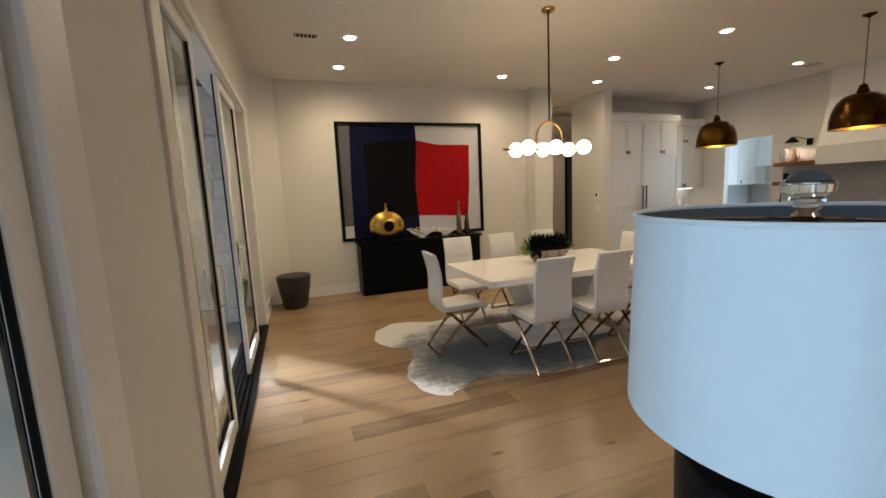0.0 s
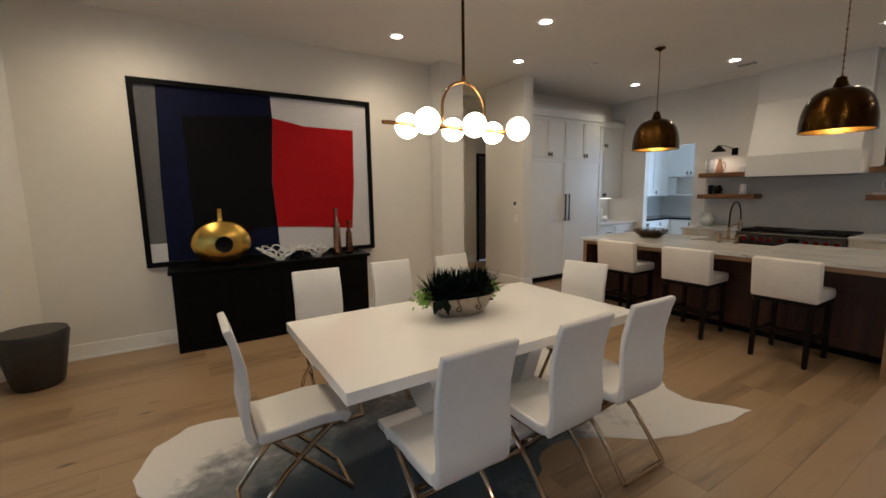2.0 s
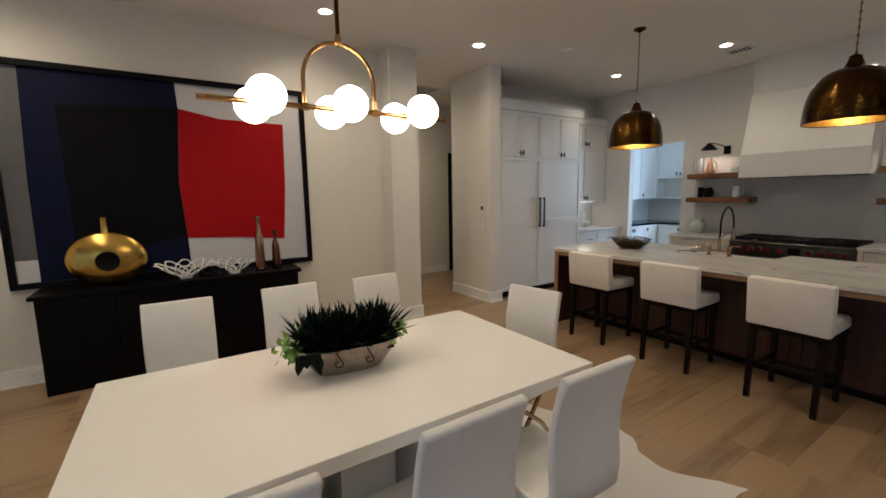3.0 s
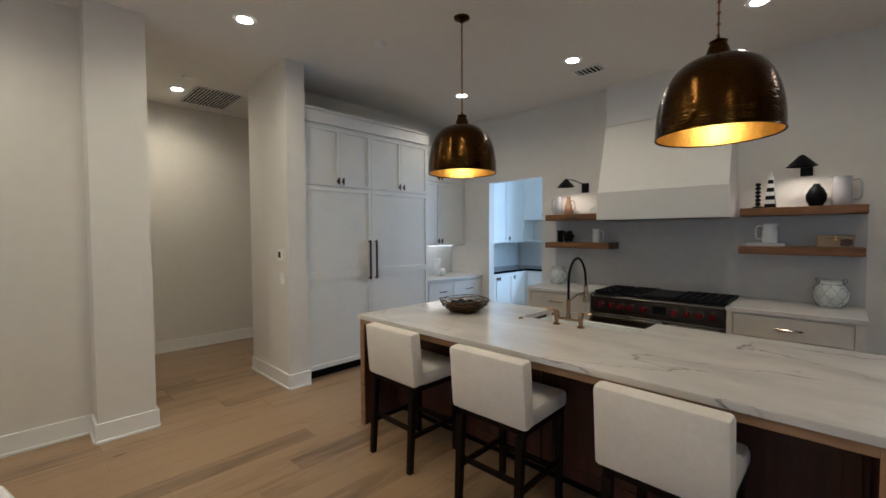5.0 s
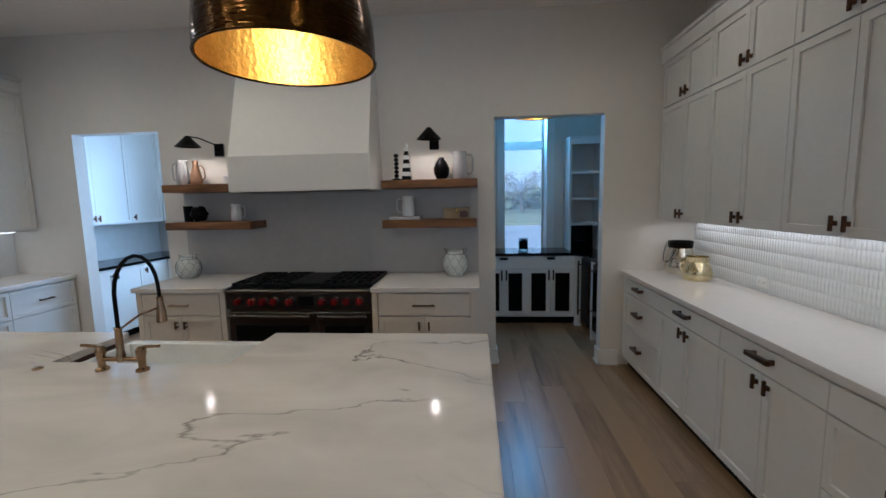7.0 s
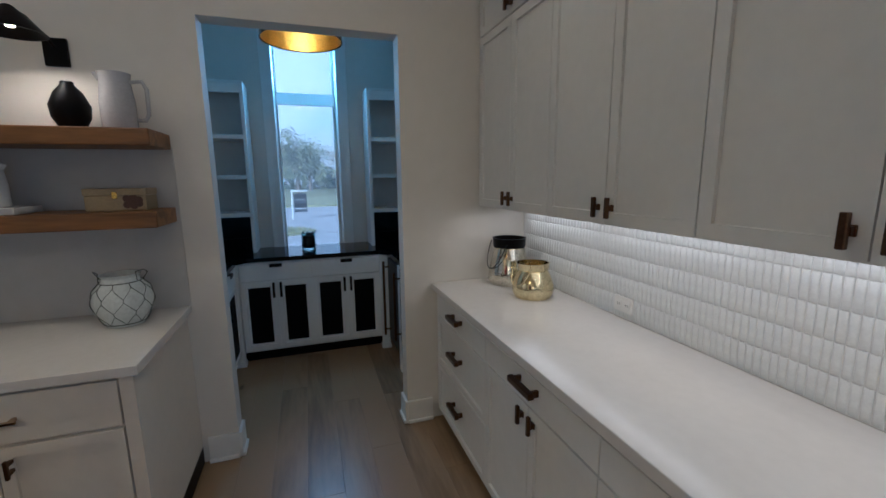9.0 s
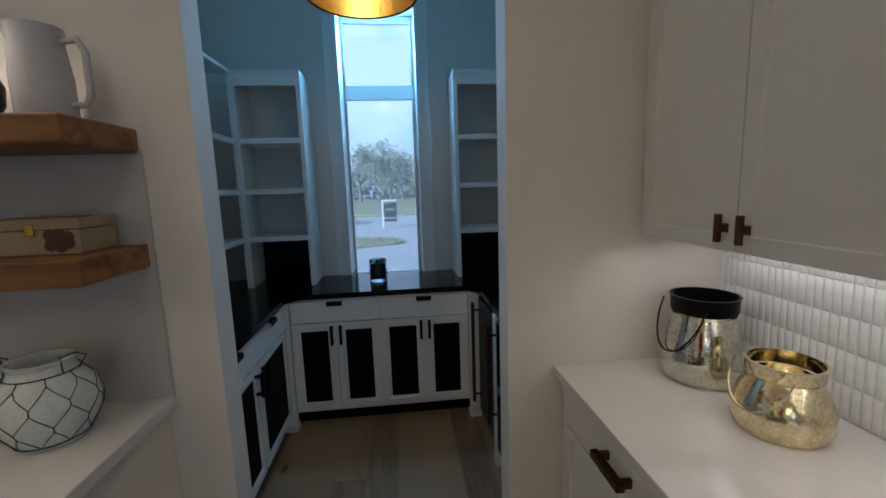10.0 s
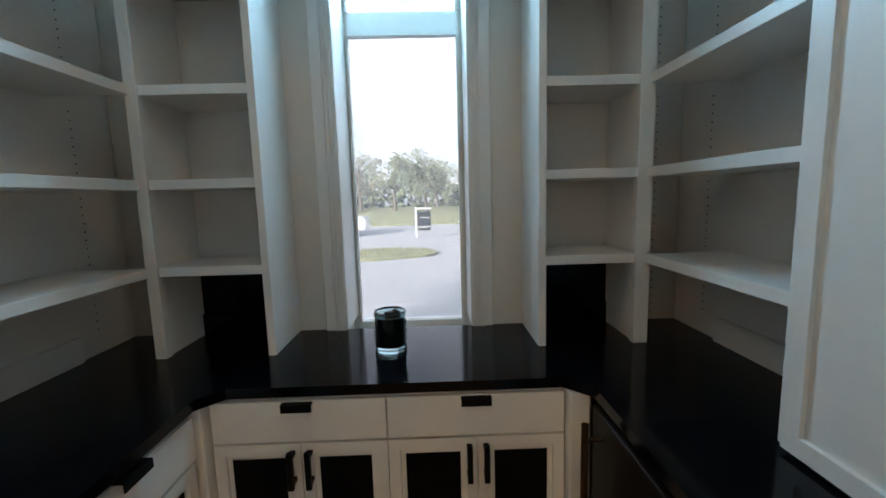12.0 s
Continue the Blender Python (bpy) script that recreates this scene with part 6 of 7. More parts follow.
    part("clasp", box(7.933, 7.9365, 2.563, 2.583, zl + 0.055, zl + 0.085, 0.001), GOLD, ob, "small brass clasp")
    bm = bmesh.new()
    for k in range(7):
        a = k * 0.9
        join(bm, moved(lathe([(0, 0), (0.017, 0), (0, 0.001)], (0, 0, 0), 8), Matrix.Translation((7.9385, 2.51 + 0.03 * math.cos(a) * (k > 0), zl + 0.04 + 0.018 * math.sin(a) * (k > 0))) @ Matrix.Rotation(radians(-90), 4, "Y")))
    part("blossom", bm, WALNUT, ob, "brown blossom inlay", kind="stuff")
    ob = thing("plate_stack", (7.95, 4.7, zu), "small stack of white patterned tiles on the upper shelf", "tile stack")
    for k in range(5):
        part("tile", box(7.9, 8.0, 4.655, 4.745, zu + k * 0.018, zu + k * 0.018 + 0.015, 0.002), CERAMIC, ob)
    ob = thing("stone_knot", (7.95, 5.0, zl + 0.013), "chunky black sculpted knot ornament on the lower shelf", "ornament")
    for a, b in ((0, 0), (0.9, 1.2), (2.0, 2.2)):
        pts = [Vector((7.95, 5.04, zl + 0.088)) + Matrix.Rotation(a, 3, "X") @ Matrix.Rotation(b, 3, "Z") @ Vector((0.058 * math.cos(t), 0.058 * math.sin(t), 0)) for t in (k * math.pi / 10 for k in range(20))]
        part("ring", tube(pts, 0.023, 8, closed=True), BLACK, ob, smooth=True)
    part("cup", lathe([(0, 0), (0.037, 0), (0.042, 0.15), (0.038, 0.15), (0.032, 0.01), (0, 0.01)], (7.95, 5.15, zl + 0.013), 18), BLACK, ob, smooth=True)
    wire_jar(7.92, 2.59, cz, 0.12)
    wire_jar(7.86, 5.13, cz, 0.11)
    # island bowl
    bx, by, bz = 5.67, 4.81, 0.916
    ob = thing("wire_bowl", (bx, by, bz), "round woven bronze wire bowl holding dark spheres", "bowl")
    bm = bmesh.new()
    rnd = random.Random(21)
    for k in range(9):
        t = k / 8
        rr = 0.115 + 0.095 * math.sin(t * 1.5)
        f, g = rnd.uniform(0, 6), rnd.uniform(0, 6)
        bm = tube([(bx + (rr + 0.007 * math.sin(5 * a + f)) * math.cos(a), by + (rr + 0.007 * math.sin(5 * a + f)) * math.sin(a), bz + 0.008 + 0.1 * t + 0.006 * math.sin(3 * a + g)) for a in (j * math.pi / 24 for j in range(48))], 0.0035, 5, closed=True)
        part("woven_ring", bm, BOWLWIRE, ob, smooth=True)
    bm = bmesh.new()
    for k in range(30):
        a0, sw = k * math.pi / 15, 0.5 if k % 2 else -0.5
        tube([(bx + (0.11 + 0.095 * math.sin(t * 1.5)) * math.cos(a0 + sw * t), by + (0.11 + 0.095 * math.sin(t * 1.5)) * math.sin(a0 + sw * t), bz + 0.006 + 0.104 * t) for t in (j / 6 for j in range(7))], 0.0028, 5, bm)
    part("woven_ribs", bm, BOWLWIRE, ob, smooth=True)
    part("liner", lathe([(0, 0.004), (0.09, 0.004), (0.135, 0.035), (0.15, 0.07), (0.145, 0.07), (0.085, 0.012), (0, 0.012)], (bx, by, bz), 32), BLACK, ob, smooth=True)
    for k in range(7):
        a = k * 1.05
        rr = 0.085 if k else 0.0
        part("sphere", ball((bx + rr * math.cos(a), by + rr * math.sin(a), bz + 0.055), 0.042, seg=14), IRON, ob, "dark sphere", True)
    # lanterns on the long counter
    for x, y, r, h, mat, rim, lab in ((7.97, 0.585, 0.13, 0.285, MERCURY, BLACK, "tall silvered glass lantern jar with a dark metal rim and handle"), (7.655, 0.60, 0.112, 0.19, MERCGOLD, MERCGOLD, "squat golden silvered glass lantern jar with a brass rim")):
        ob = thing("lantern_jar", (x, y, cz), lab, "lantern", "lantern jars")
        tall = h > 0.2
        prof = [(0, 0), (r * 0.9, 0), (r, h * 0.08), (r * 0.97, h * 0.3), (r * 0.8, h * 0.62), (r * 0.72, h * 0.78)] if tall else [(0, 0), (r * 0.88, 0), (r, h * 0.15), (r, h * 0.38), (r * 0.8, h * 0.68), (r * 0.7, h * 0.78)]
        part("glass", lathe(prof, (x, y, cz), 32), mat, ob, smooth=True)
        part("inner_wall", lathe([(a * 0.94, b + 0.003) for a, b in prof], (x, y, cz), 24), MERCGOLD, ob, smooth=True)
        rr = r * 0.73
        part("rim", lathe([(rr, h * 0.8), (rr * 1.04, h * 0.82), (rr * 1.06, h * 0.98), (rr * 1.1, h), (rr, h), (rr * 0.98, h * 0.8)], (x, y, cz), 32), rim, ob, "metal rim", True)
        part("bail_handle", tube([(x + 0.001 + rr * 1.1 * math.cos(t), y + rr * 1.12 * math.sin(t) * 0.55 + 0.55 * r, cz + h * 0.9 - 0.55 * h * math.sin(t)) for t in (k * math.pi / 14 for k in range(15))], 0.0028, 6), rim, ob, smooth=True)
    # fluted vase near the wall stub
    ob = thing("fluted_vase", (5.30, 0.66, cz), "large matt white fluted vase at the end of the counter", "vase")
    bm = bmesh.new()
    rings = []
    for rr, z in ((0.05, 0), (0.075, 0.03), (0.11, 0.11), (0.118, 0.18), (0.10, 0.26), (0.075, 0.30), (0.062, 0.305)):
        rings.append([bm.verts.new((5.30 + rr * (1 + 0.05 * math.cos(18 * a)) * math.cos(a), 0.66 + rr * (1 + 0.05 * math.cos(18 * a)) * math.sin(a), cz + z)) for a in (2 * math.pi * i / 108 for i in range(108))])
    for a, b in zip(rings, rings[1:]):
        for i in range(108):
            bm.faces.new((a[i], a[(i + 1) % 108], b[(i + 1) % 108], b[i]))
    bm.faces.new(rings[0])
    part("body", bm, CERAMIC, ob, smooth=True)
    ob = thing("magazine", (5.26, 0.9, cz), "dark covered magazine with a pale band lying on the counter", "magazine")
    m = Matrix.Translation((5.235, 0.86, cz)) @ Matrix.Rotation(radians(12), 4, "Z")
    part("pages", moved(box(-0.095, 0.095, -0.12, 0.12, 0.001, 0.012, 0.002), m), CERAMIC, ob)
    part("cover", moved(box(-0.0965, 0.0965, -0.1215, 0.1215, 0.0122, 0.014), m), DARKWOOD, ob, "dark printed cover")
    part("title_bar", moved(box(-0.075, 0.075, 0.03, 0.09, 0.0142, 0.0146), m), CERAMIC, ob, "pale title bar")


decor()


# pantry
MESH = material("black woven mesh", (0.002, 0.002, 0.0025), 0.6, bump=0.3, bump_scale=350)


def edge_pull(parent, pl, u):
    bm = fbox(pl, u - 0.05, u + 0.05, 0.012, 0.044, 0.871, 0.875)
    fbox(pl, u - 0.05, u + 0.05, 0.038, 0.044, 0.848, 0.8712, 0.0015, bm)
    return part("handle", bm, BLACK, parent, "flat black edge pull")


def pantry():
    pl = frame_of("W", 9.436)
    ob = thing("base_cabinet", (9.7, 1.77, 0), "white pantry base cabinet with four black mesh doors under the window", "base cabinet", "pantry base cabinets")
    carcass(ob, pl, 1.10, 2.40, 0.55, 0, 0.893, TRIM, toe=0.1)
    for a, b in ((1.16, 1.755), (1.755, 2.335)):
        d = shaker(ob, pl, a, b, 0.733, 0.88, "drawer", TRIM)
        edge_pull(d, pl, (a + b) / 2)
    for a, b, hu in ((1.16, 1.455, 1.427), (1.455, 1.755, 1.483), (1.755, 2.045, 2.015), (2.045, 2.335, 2.073)):
        d = shaker(ob, pl, a, b, 0.12, 0.73, "door", TRIM, rail=0.055, panel=MESH)
        pull(d, pl, hu, 0.652, 0.13, True, 0.018, BLACK)
    for y0, y1 in ((1.088, 1.156), (2.34, 2.405)):
        bm = box(9.375, 9.436, y0, y1, 0.0, 0.893, 0.006)
        box(9.362, 9.437, y0 - 0.008, y1 + 0.008, 0.0, 0.04, 0.004, bm)
        part("corner_post", bm, TRIM, ob)
    tagged(part("countertop", prism([(8.262, 0.452), (9.998, 0.452), (9.998, 2.978), (8.262, 2.978), (8.262, 2.337), (9.34, 2.337), (9.41, 2.27), (9.41, 1.17), (9.335, 1.094), (8.262, 1.094)], 0.895, 0.93), BLACKTOP), "u-shaped polished black stone pantry countertop", "countertop")
    # side run with mesh doors
    pl = frame_of("S", 2.375)
    for u0, u1 in ((8.30, 8.83), (8.83, 9.36)):
        c = thing("base_cabinet", ((u0 + u1) / 2, 2.7, 0), "white pantry base cabinet with drawer and black mesh doors", "base cabinet", "pantry base cabinets")
        carcass(c, pl, u0, u1, 0.56, 0, 0.893, TRIM, toe=0.1)
        d = shaker(c, pl, u0, u1, 0.725, 0.87, "drawer", TRIM)
        edge_pull(d, pl, (u0 + u1) / 2)
        d = shaker(c, pl, u0 + 0.01, u1 - 0.01, 0.125, 0.72, "door", TRIM, rail=0.055, panel=MESH)
        pull(d, pl, u1 - 0.05 if u0 < 8.5 else u0 + 0.05, 0.63, 0.13, True, 0.018, BLACK)
    # appliances
    pl = frame_of("N", 1.07)
    for u0, u1, hu, lab in ((8.895, 9.335, 9.255, "panelled dark wood undercounter fridge with a long bar handle"), (8.32, 8.83, 8.79, "black glass undercounter wine fridge with a long bar handle")):
        c = thing("undercounter_fridge", ((u0 + u1) / 2, 0.8, 0), lab, "undercounter fridge")
        part("body", fbox(pl, u0, u1, -0.6, -0.001, 0.1, 0.888), BLACK, c)
        part("toe_kick", fbox(pl, u0, u1, -0.55, -0.05, 0.0, 0.0995), BLACK, c)
        part("door", fbox(pl, u0 + 0.003, u1 - 0.003, 0, 0.03, 0.12, 0.875, 0.004), DARKWOOD if u0 > 8.8 else BLACKTOP, c, "dark door")
        z0, z1 = (0.18, 0.855) if u0 > 8.8 else (0.3, 0.855)
        x = hu
        part("handle", cyl((x, 1.152, z0), (x, 1.152, z1), 0.011, 12), PEWTER, c, "bronze bar handle", True)
        for z in (z0 + 0.05, z1 - 0.05):
            part("handle_standoff", cyl((x, 1.10, z), (x, 1.152, z), 0.007, 8), PEWTER, c, smooth=True)
        if u0 < 8.8:
            part("sticker", moved(lathe([(0, 0), (0.03, 0), (0, 0.0008)], (0, 0, 0), 20), Matrix.Translation((8.60, 1.101, 0.72)) @ Matrix.Rotation(radians(-90), 4, "X") @ Matrix.Diagonal((0.6, 1.2, 1, 1))), TRIM, c, "pale oval sticker")
    tagged(part("filler_strip", box(8.832, 8.893, 1.03, 1.104, 0.0, 0.893, 0.002), TRIM), "white filler strip between the undercounter fridges", "filler strip")
    # end bookcases
    zs, t = (1.255, 1.585, 1.925), 0.036
    for y0, y1, inner, lab in ((2.212, 2.68, 2.212, ""), (0.745, 1.18, 1.18, "")):
        c = thing("shelf_unit", (9.95, (y0 + y1) / 2, 0.931), "white painted open shelf unit standing on the black pantry counter", "shelf unit", "pantry shelves")
        a, b = (y0, y0 + 0.03) if inner == y0 else (y1 - 0.03, y1)
        part("side_panel", box(9.69, 9.998, a, b, 0.931, 2.375, 0.002), TRIM, c)
        p, q = (y1 - 0.045, y1) if inner == y0 else (y0, y0 + 0.057)
        part("post", box(9.69, 9.73, p, q, 0.931, 2.375, 0.002), TRIM, c)
        part("divider", box(9.731, 9.998, p + 0.012, q - 0.012, 0.931, 2.375), TRIM, c)
        lo, hi = (b, p + 0.011) if inner == y0 else (q - 0.011, a)
        part("top", box(9.69, 9.998, min(y0, y1) if inner == y0 else y0, y1, 2.376, 2.40, 0.002), TRIM, c)
        part("header", box(9.692, 9.712, b if inner == y0 else q, p if inner == y0 else a, 2.30, 2.375, 0.001), TRIM, c)
        for z in zs:
            part("shelf", box(9.70, 9.995, lo + 0.0005, hi - 0.0005, z, z + t, 0.002), TRIM, c)
        # White wall below the shelf, blackened here to carry the bay's shade.
        part("back_ledge", box(9.97, 9.997, lo + 0.001, hi - 0.001, 0.931, 1.03, 0.002), BLACKTOP, c, "black upstand, bay shade put into its colour")
        part("back_panel", box(9.985, 9.997, lo + 0.001, hi - 0.001, 1.031, 1.254), BLACKTOP, c, "black panel, bay shade put into its colour")
    # side bookcases and tall door cabinets
    for side, y_front, y_back, s in (("L", 2.655, 2.978, 1), ("R", 0.775, 0.452, -1)):
        ya, yb = sorted((y_front, y_back))
        c = thing("shelf_unit", (9.35, (ya + yb) / 2, 0.931), "white painted side shelf unit on the black counter with peg holes", "shelf unit", "pantry shelves")
        part("back", box(9.02, 9.99, yb - 0.008 if s > 0 else ya, yb if s > 0 else ya + 0.008, 0.931, 2.375), TRIM, c)
        for z in zs:
            part("shelf", box(9.03, 9.688, ya + 0.009, yb - 0.009, z, z + t, 0.002), TRIM, c)
        part("top", box(8.28, 9.689, ya, yb, 2.376, 2.40, 0.002), TRIM, c)
        part("end_panel", box(9.0, 9.029, ya, yb - 0.0085 if s > 0 else yb, 0.931, 2.375, 0.002) if s > 0 else box(9.0, 9.029, ya + 0.0085, yb, 0.931, 2.375, 0.002), TRIM, c)
        part("back_ledge", box(9.03, 9.688, yb - 0.03 if s > 0 else ya + 0.0085, yb - 0.0085 if s > 0 else ya + 0.03, 0.931, 1.03, 0.002), TRIM, c)
        bm = bmesh.new()
        for z in [1.05 + 0.032 * k for k in range(40)]:
            if min(abs(z - q - t / 2) for q in zs) > 0.03:
                for y in (ya + 0.05, yb - 0.06):
                    box(9.0292, 9.0298, y - 0.0025, y + 0.0025, z - 0.0025, z + 0.0025, bm=bm)
                    box(9.7305, 9.7309, y - 0.0025, y + 0.0025, z - 0.0025, z + 0.0025, bm=bm)
        part("peg_holes", bm, BLACK, c, "rows of dark peg holes", kind="stuff")
        d = thing("tall_cabinet", (8.65, (ya + yb) / 2, 0.931), "tall white shaker cabinet standing on the black pantry counter", "tall cabinet", "pantry tall cabinets")
        pl = frame_of("S" if s > 0 else "N", y_front - 0.005 * s)
        part("body", box(8.27, 8.999, ya, yb, 0.931, 2.375), TRIM, d)
        for a, b, hu in ((8.28, 8.64, 8.61), (8.64, 8.995, 8.67)):
            e = shaker(d, pl, a, b, 0.94, 2.37, "door", TRIM, rail=0.065)
            tee(e, pl, hu, 1.05)
    j = thing("candle_jar", (9.72, 1.765, 0.931), "small black ribbed glass candle jar on the black counter", "candle jar")
    prof = [(0, 0), (0.061, 0)]
    for k in range(9):
        prof += [(0.061 if k % 2 else 0.066, 0.01 + 0.0175 * k)]
    part("glass", lathe(prof + [(0.06, 0.16), (0.056, 0.16), (0.056, 0.02), (0, 0.02)], (9.72, 1.765, 0.931), 28), glass_material("smoky glass", (0.55, 0.75, 0.8), 0.02), j, "clear ribbed glass", True)
    part("wax", lathe([(0, 0.022), (0.054, 0.022), (0.054, 0.135), (0, 0.135)], (9.72, 1.765, 0.931), 24), material("black wax", (0.004, 0.004, 0.006), 0.3), j, smooth=True)
    bm = bmesh.new()
    for k in range(8):
        ball((9.72 + 0.03 * math.cos(k * 2.4) * (k % 3) / 2, 1.765 + 0.03 * math.sin(k * 2.4) * (k % 3) / 2, 0.931 + 0.146), 0.013, bm, seg=8)
    part("pebbles", bm, BLACK, j, "dark pebbles", True, "stuff")


pantry()


def scullery():
    pl = frame_of("S", 6.71)
    c = thing("base_cabinet", (8.85, 7.0, 0), "white scullery base cabinet with dark knobs", "base cabinet", "scullery cabinets")
    carcass(c, pl, 8.27, 9.56, 0.58, 0, 0.89, TRIM, toe=0.1)
    for a, b, hu in ((8.27, 8.69, 8.66), (8.69, 9.12, 8.72), (9.12, 9.55, 9.16)):
        d = shaker(c, pl, a, b, 0.11, 0.87, "door", TRIM)
        tee(d, pl, hu, 0.8)
    pl = frame_of("W", 9.57)
    c = thing("base_cabinet", (9.85, 6.3, 0), "white scullery base cabinet with a dark pull", "base cabinet", "scullery cabinets")
    carcass(c, pl, 4.35, 6.70, 0.62, 0, 0.89, TRIM, toe=0.1)
    for k in range(5):
        d = shaker(c, pl, 4.36 + k * 0.466, 4.82 + k * 0.466, 0.11, 0.87, "door", TRIM)
        tee(d, pl, 4.4 + k * 0.466, 0.8)
    tagged(part("countertop", prism([(8.262, 6.68), (9.54, 6.68), (9.54, 4.342), (10.198, 4.342), (10.198, 7.298), (8.262, 7.298)], 0.891, 0.925), BLACKTOP), "l-shaped black stone scullery countertop", "countertop")
    pl = frame_of("S", 6.96)
    c = thing("wall_cabinet", (8.8, 7.1, 1.4), "tall white scullery wall cabinet", "wall cabinet", "scullery cabinets")
    carcass(c, pl, 8.27, 9.865, 0.335, 1.4, 2.75, TRIM)
    for a, b, hu in ((8.28, 8.80, 8.77), (8.80, 9.32, 8.83), (9.32, 9.86, 9.36)):
        d = shaker(c, pl, a, b, 1.41, 2.74, "door", TRIM)
        tee(d, pl, hu, 1.48)
    pl = frame_of("W", 9.87)
    c = thing("wall_cabinet", (10.0, 6.6, 1.4), "white scullery wall cabinet with an open cubby below", "wall cabinet", "scullery cabinets")
    part("body", box(9.87, 10.198, 6.0, 6.955, 1.82, 2.75), TRIM, c)
    part("side", box(9.87, 10.198, 6.0, 6.02, 1.4, 1.819), TRIM, c)
    part("side", box(9.87, 10.198, 6.93, 6.955, 1.4, 1.819), TRIM, c)
    part("shelf", box(9.87, 10.198, 6.021, 6.929, 1.4, 1.425), TRIM, c)
    for a, b, hu in ((6.01, 6.48, 6.44), (6.48, 6.95, 6.52)):
        d = shaker(c, pl, a, b, 1.825, 2.74, "door", TRIM)
        tee(d, pl, hu, 1.9)
    tagged(part("wall_backsplash", box(8.262, 10.19, 7.288, 7.2995, 0.926, 1.399), CERAMIC), "white glazed scullery backsplash", "backsplash", "", "structure")


scullery()


def parked_car(x, y):
    z = -0.45
    ob = thing("parked_car", (x, y, z), "white sport utility car parked on the street", "car", "parked cars")
    bm = bmesh.new()
    prof = [(-2.3, 0.35), (-2.35, 0.8), (-2.2, 1.0), (-1.25, 1.1), (-0.6, 1.65), (1.5, 1.7), (2.2, 1.15), (2.35, 0.9), (2.3, 0.35)]
    a = [bm.verts.new((x - 0.9, y + u, z + v)) for u, v in prof]
    b = [bm.verts.new((x + 0.9, y + u, z + v)) for u, v in prof]
    bm.faces.new(a)
    bm.faces.new(b)
    for i in range(len(a)):
        bm.faces.new((a[i], a[(i + 1) % len(a)], b[(i + 1) % len(a)], b[i]))
    bmesh.ops.bevel(bm, geom=bm.edges[:], offset=0.06, segments=2, affect="EDGES")
    part("body", bm, CARPAINT, ob, smooth=True)
    for u0, u1 in ((-0.75, 0.3), (0.4, 1.4)):
        part("side_window", box(x - 0.915, x - 0.9, y + u0, y + u1, z + 1.12, z + 1.55, 0.005), BLACKTOP, ob, "dark window")
    for u in (-1.45, 1.45):
        w = part("wheel", cyl((x - 0.92, y + u, z + 0.36), (x - 0.7, y + u, z + 0.36), 0.36, 24), RUBBER, ob, "black tyre", True)
        part("rim", cyl((x - 0.93, y + u, z + 0.36), (x - 0.915, y + u, z + 0.36), 0.22, 18), STEEL, w, "steel rim", True)


parked_car(31.0, 7.6)


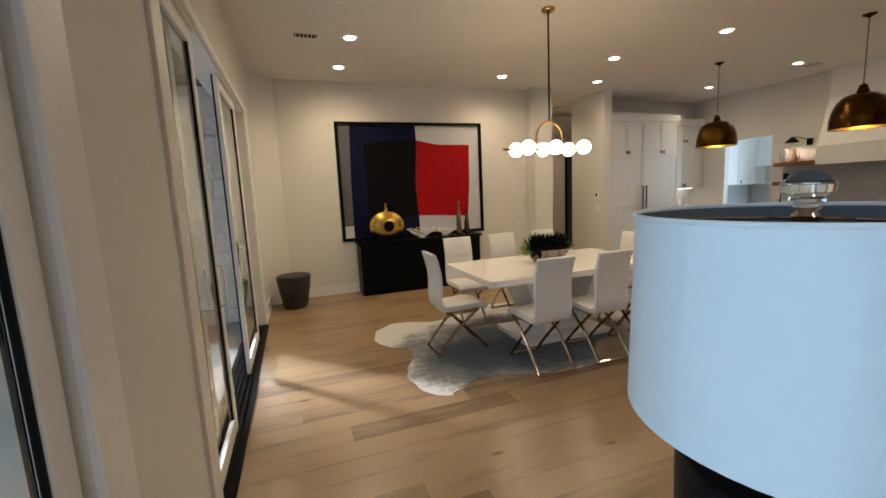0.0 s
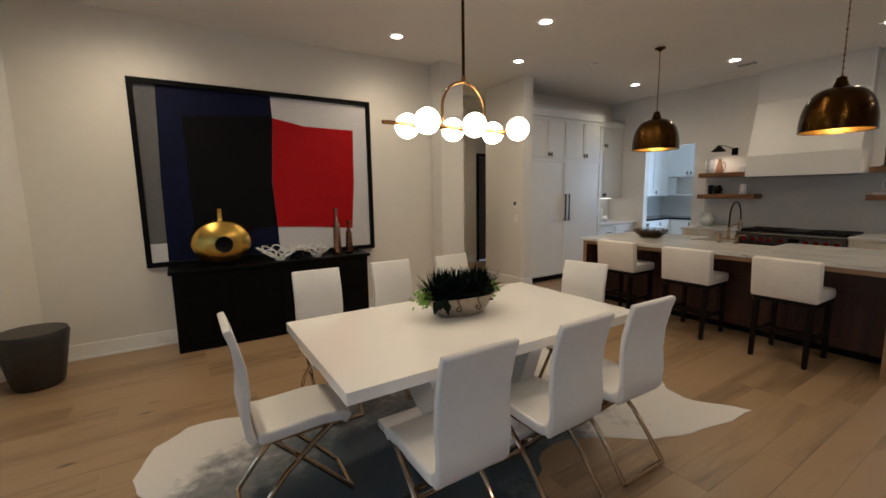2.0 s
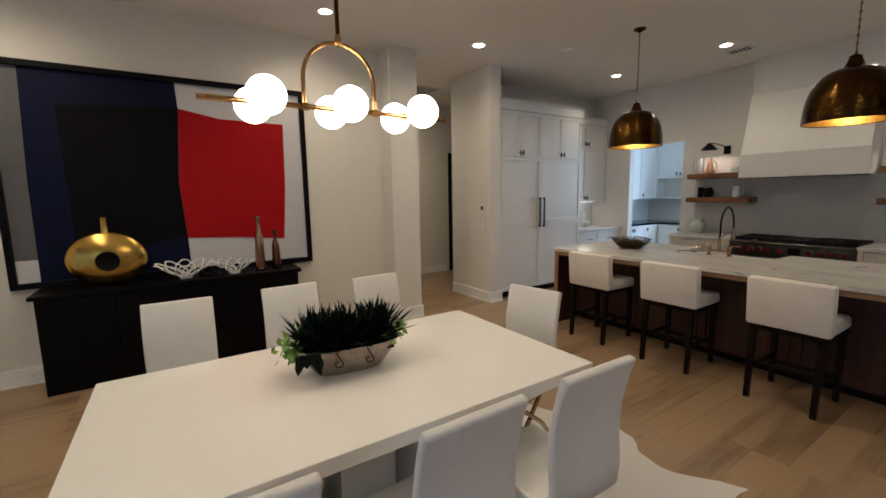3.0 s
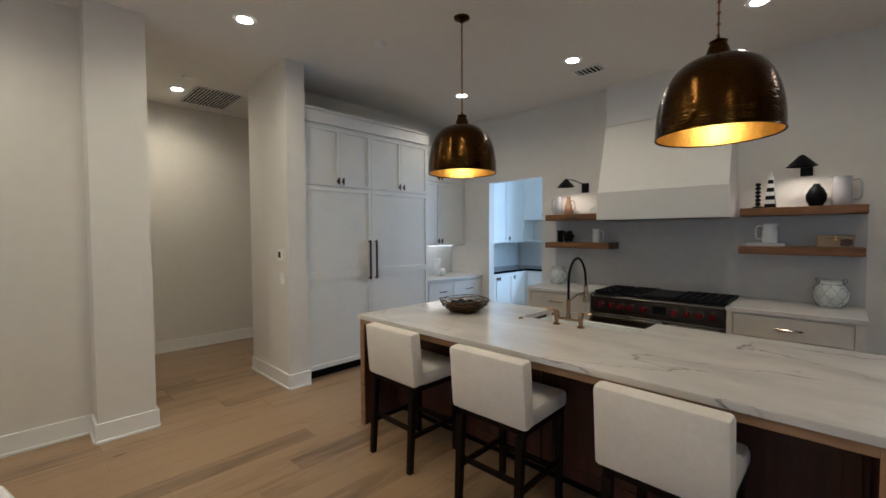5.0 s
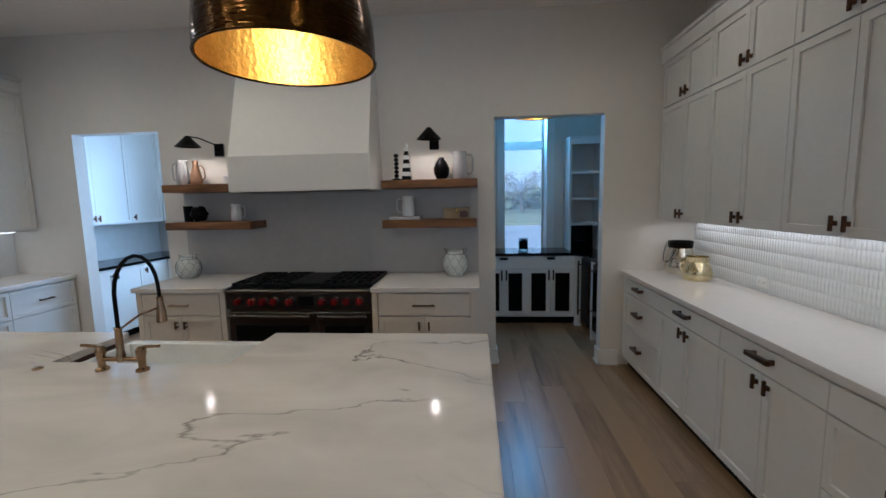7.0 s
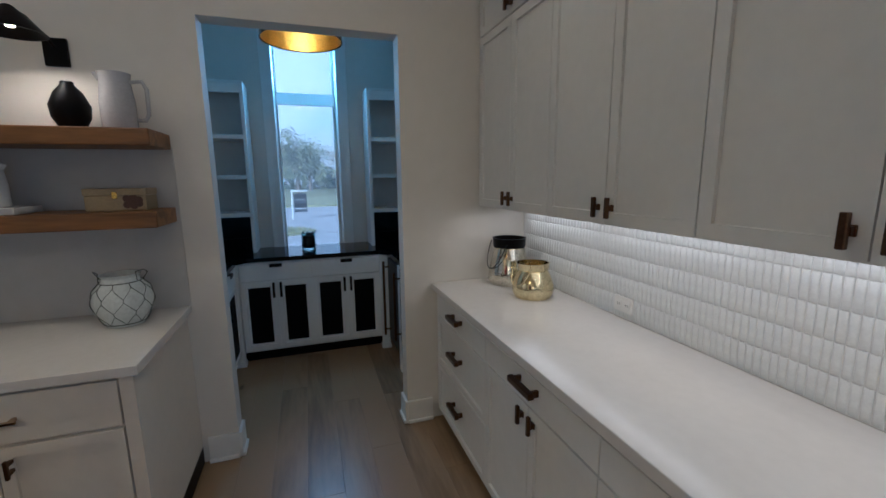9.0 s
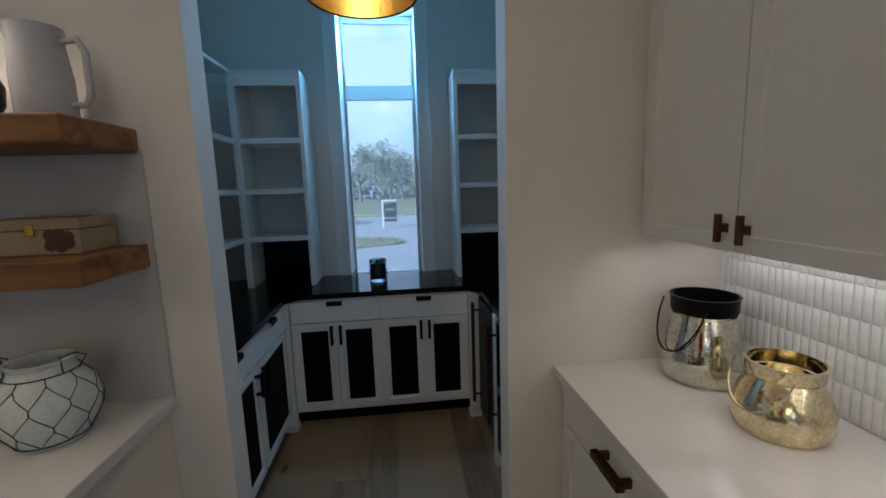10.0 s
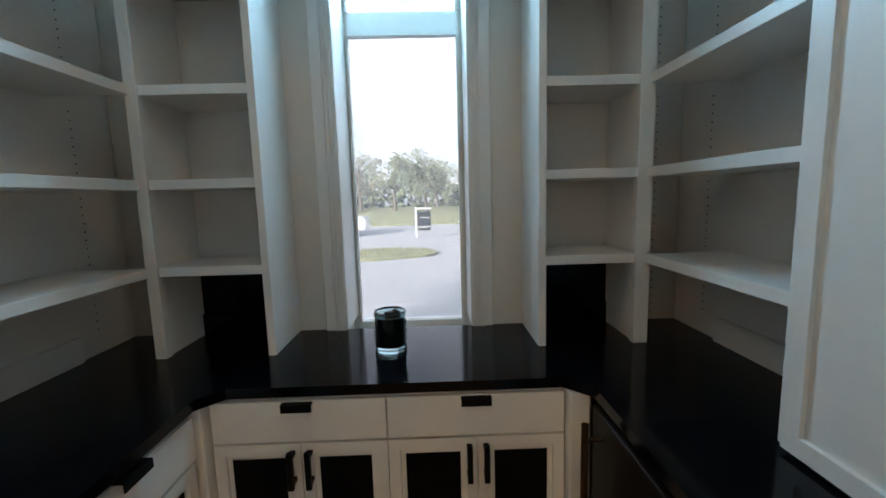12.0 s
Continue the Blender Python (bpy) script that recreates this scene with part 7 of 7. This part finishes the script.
# floor planks and wall tiles
def planks():
    ob = tagged(new("plank_floor"), "wide light brown oiled oak plank flooring", "floor", "", "structure")
    rnd = random.Random(21)
    meshes = {}
    far = bmesh.new()
    w, gap = 0.18, 0.0015
    row, y = 0, -3.6 + 0.044
    while y < 9.0:
        for xa, xb in ((-1.36, 10.2),):
            x = xa - rnd.choice((0.0, 0.3, 0.6, 0.9, 1.2))
            while x < xb:
                L = rnd.choice((1.2, 1.5, 1.8, 2.1))
                a, b = max(x, xa), min(x + L, xb)
                x += L
                if b - a < 0.05:
                    continue
                cx, cy = (a + b) / 2, y + w / 2
                if cx > 8.3 and not (0.4 < cy < 3.0 or 4.3 < cy < 7.3):
                    continue
                key = round(b - a, 3)
                if (1.0 < cy < 6.3 and cx < 8.2) or (1.0 < cy < 2.5 and cx >= 8.2):
                    if key not in meshes:
                        bm = box(-key / 2, key / 2, -w / 2, w / 2, -0.015, 0.0)
                        top = [e for e in bm.edges if all(v.co.z > -0.001 for v in e.verts)]
                        bmesh.ops.bevel(bm, geom=top, offset=gap, segments=1, affect="EDGES")
                        me = bpy.data.meshes.new("plank")
                        bm.to_mesh(me)
                        bm.free()
                        me.materials.append(OAK)
                        meshes[key] = me
                    p = new("plank", meshes[key])
                    p.parent = ob
                    p.location = (cx, cy, 0)
                else:
                    box(a + gap, b - gap, y + gap, y + w - gap, -0.015, 0.0, bm=far)
        y += w
        row += 1
    part("planks_beyond", far, OAK_FAR, ob, kind="stuff")


def tiles():
    ob = tagged(new("wall_tiles"), "white glazed vertical finger tiles behind the long counter", "wall tiles", "", "structure")
    part("grout", box(5.121, 8.133, 0.3905, 0.394, 0.926, 1.399), material("light grout", (0.84, 0.84, 0.83), 0.9), ob)
    def finger(x, y, z, bm):
        """One glazed tile with a rounded front."""
        prof = [(-0.0116, 0.0), (-0.0106, 0.0024), (-0.006, 0.0033), (0.0, 0.0037), (0.006, 0.0033), (0.0106, 0.0022), (0.0116, 0.0)]
        lo = [bm.verts.new((x + u, y + v * 0.85, z - 0.0458)) for u, v in prof]
        hi = [bm.verts.new((x + u, y + v * 0.85, z + 0.0458)) for u, v in prof]
        lo2 = [bm.verts.new((x + u, y + v, z - 0.045)) for u, v in prof]
        hi2 = [bm.verts.new((x + u, y + v, z + 0.045)) for u, v in prof]
        for i in range(len(prof) - 1):
            for a, b in ((lo, lo2), (lo2, hi2), (hi2, hi)):
                f = bm.faces.new((a[i], a[i + 1], b[i + 1], b[i]))
                f.smooth = a is lo2
        bm.faces.new(lo)
        bm.faces.new(hi)
        return bm

    bm = finger(0, 0, 0, bmesh.new())
    me = bpy.data.meshes.new("tile")
    bmesh.ops.recalc_face_normals(bm, faces=bm.faces)
    bm.to_mesh(me)
    bm.free()
    glaze = material("white tile glaze", (0.74, 0.75, 0.745), 0.16, vary=0.06, scale=15, bump=0.1, bump_scale=30)
    me.materials.append(glaze)
    far = bmesh.new()
    n = int((8.13 - 5.125) / 0.0255)
    for r in range(5):
        z = 0.976 + r * 0.094
        for k in range(n):
            x = 5.139 + k * 0.0255
            if 6.3 < x < 7.8:
                t = new("tile", me)
                t.parent = ob
                t.location = (x, 0.3945, z)
            else:
                finger(x, 0.3945, z, far)
    part("tiles_beyond", far, glaze, ob, kind="stuff")


planks()
tiles()
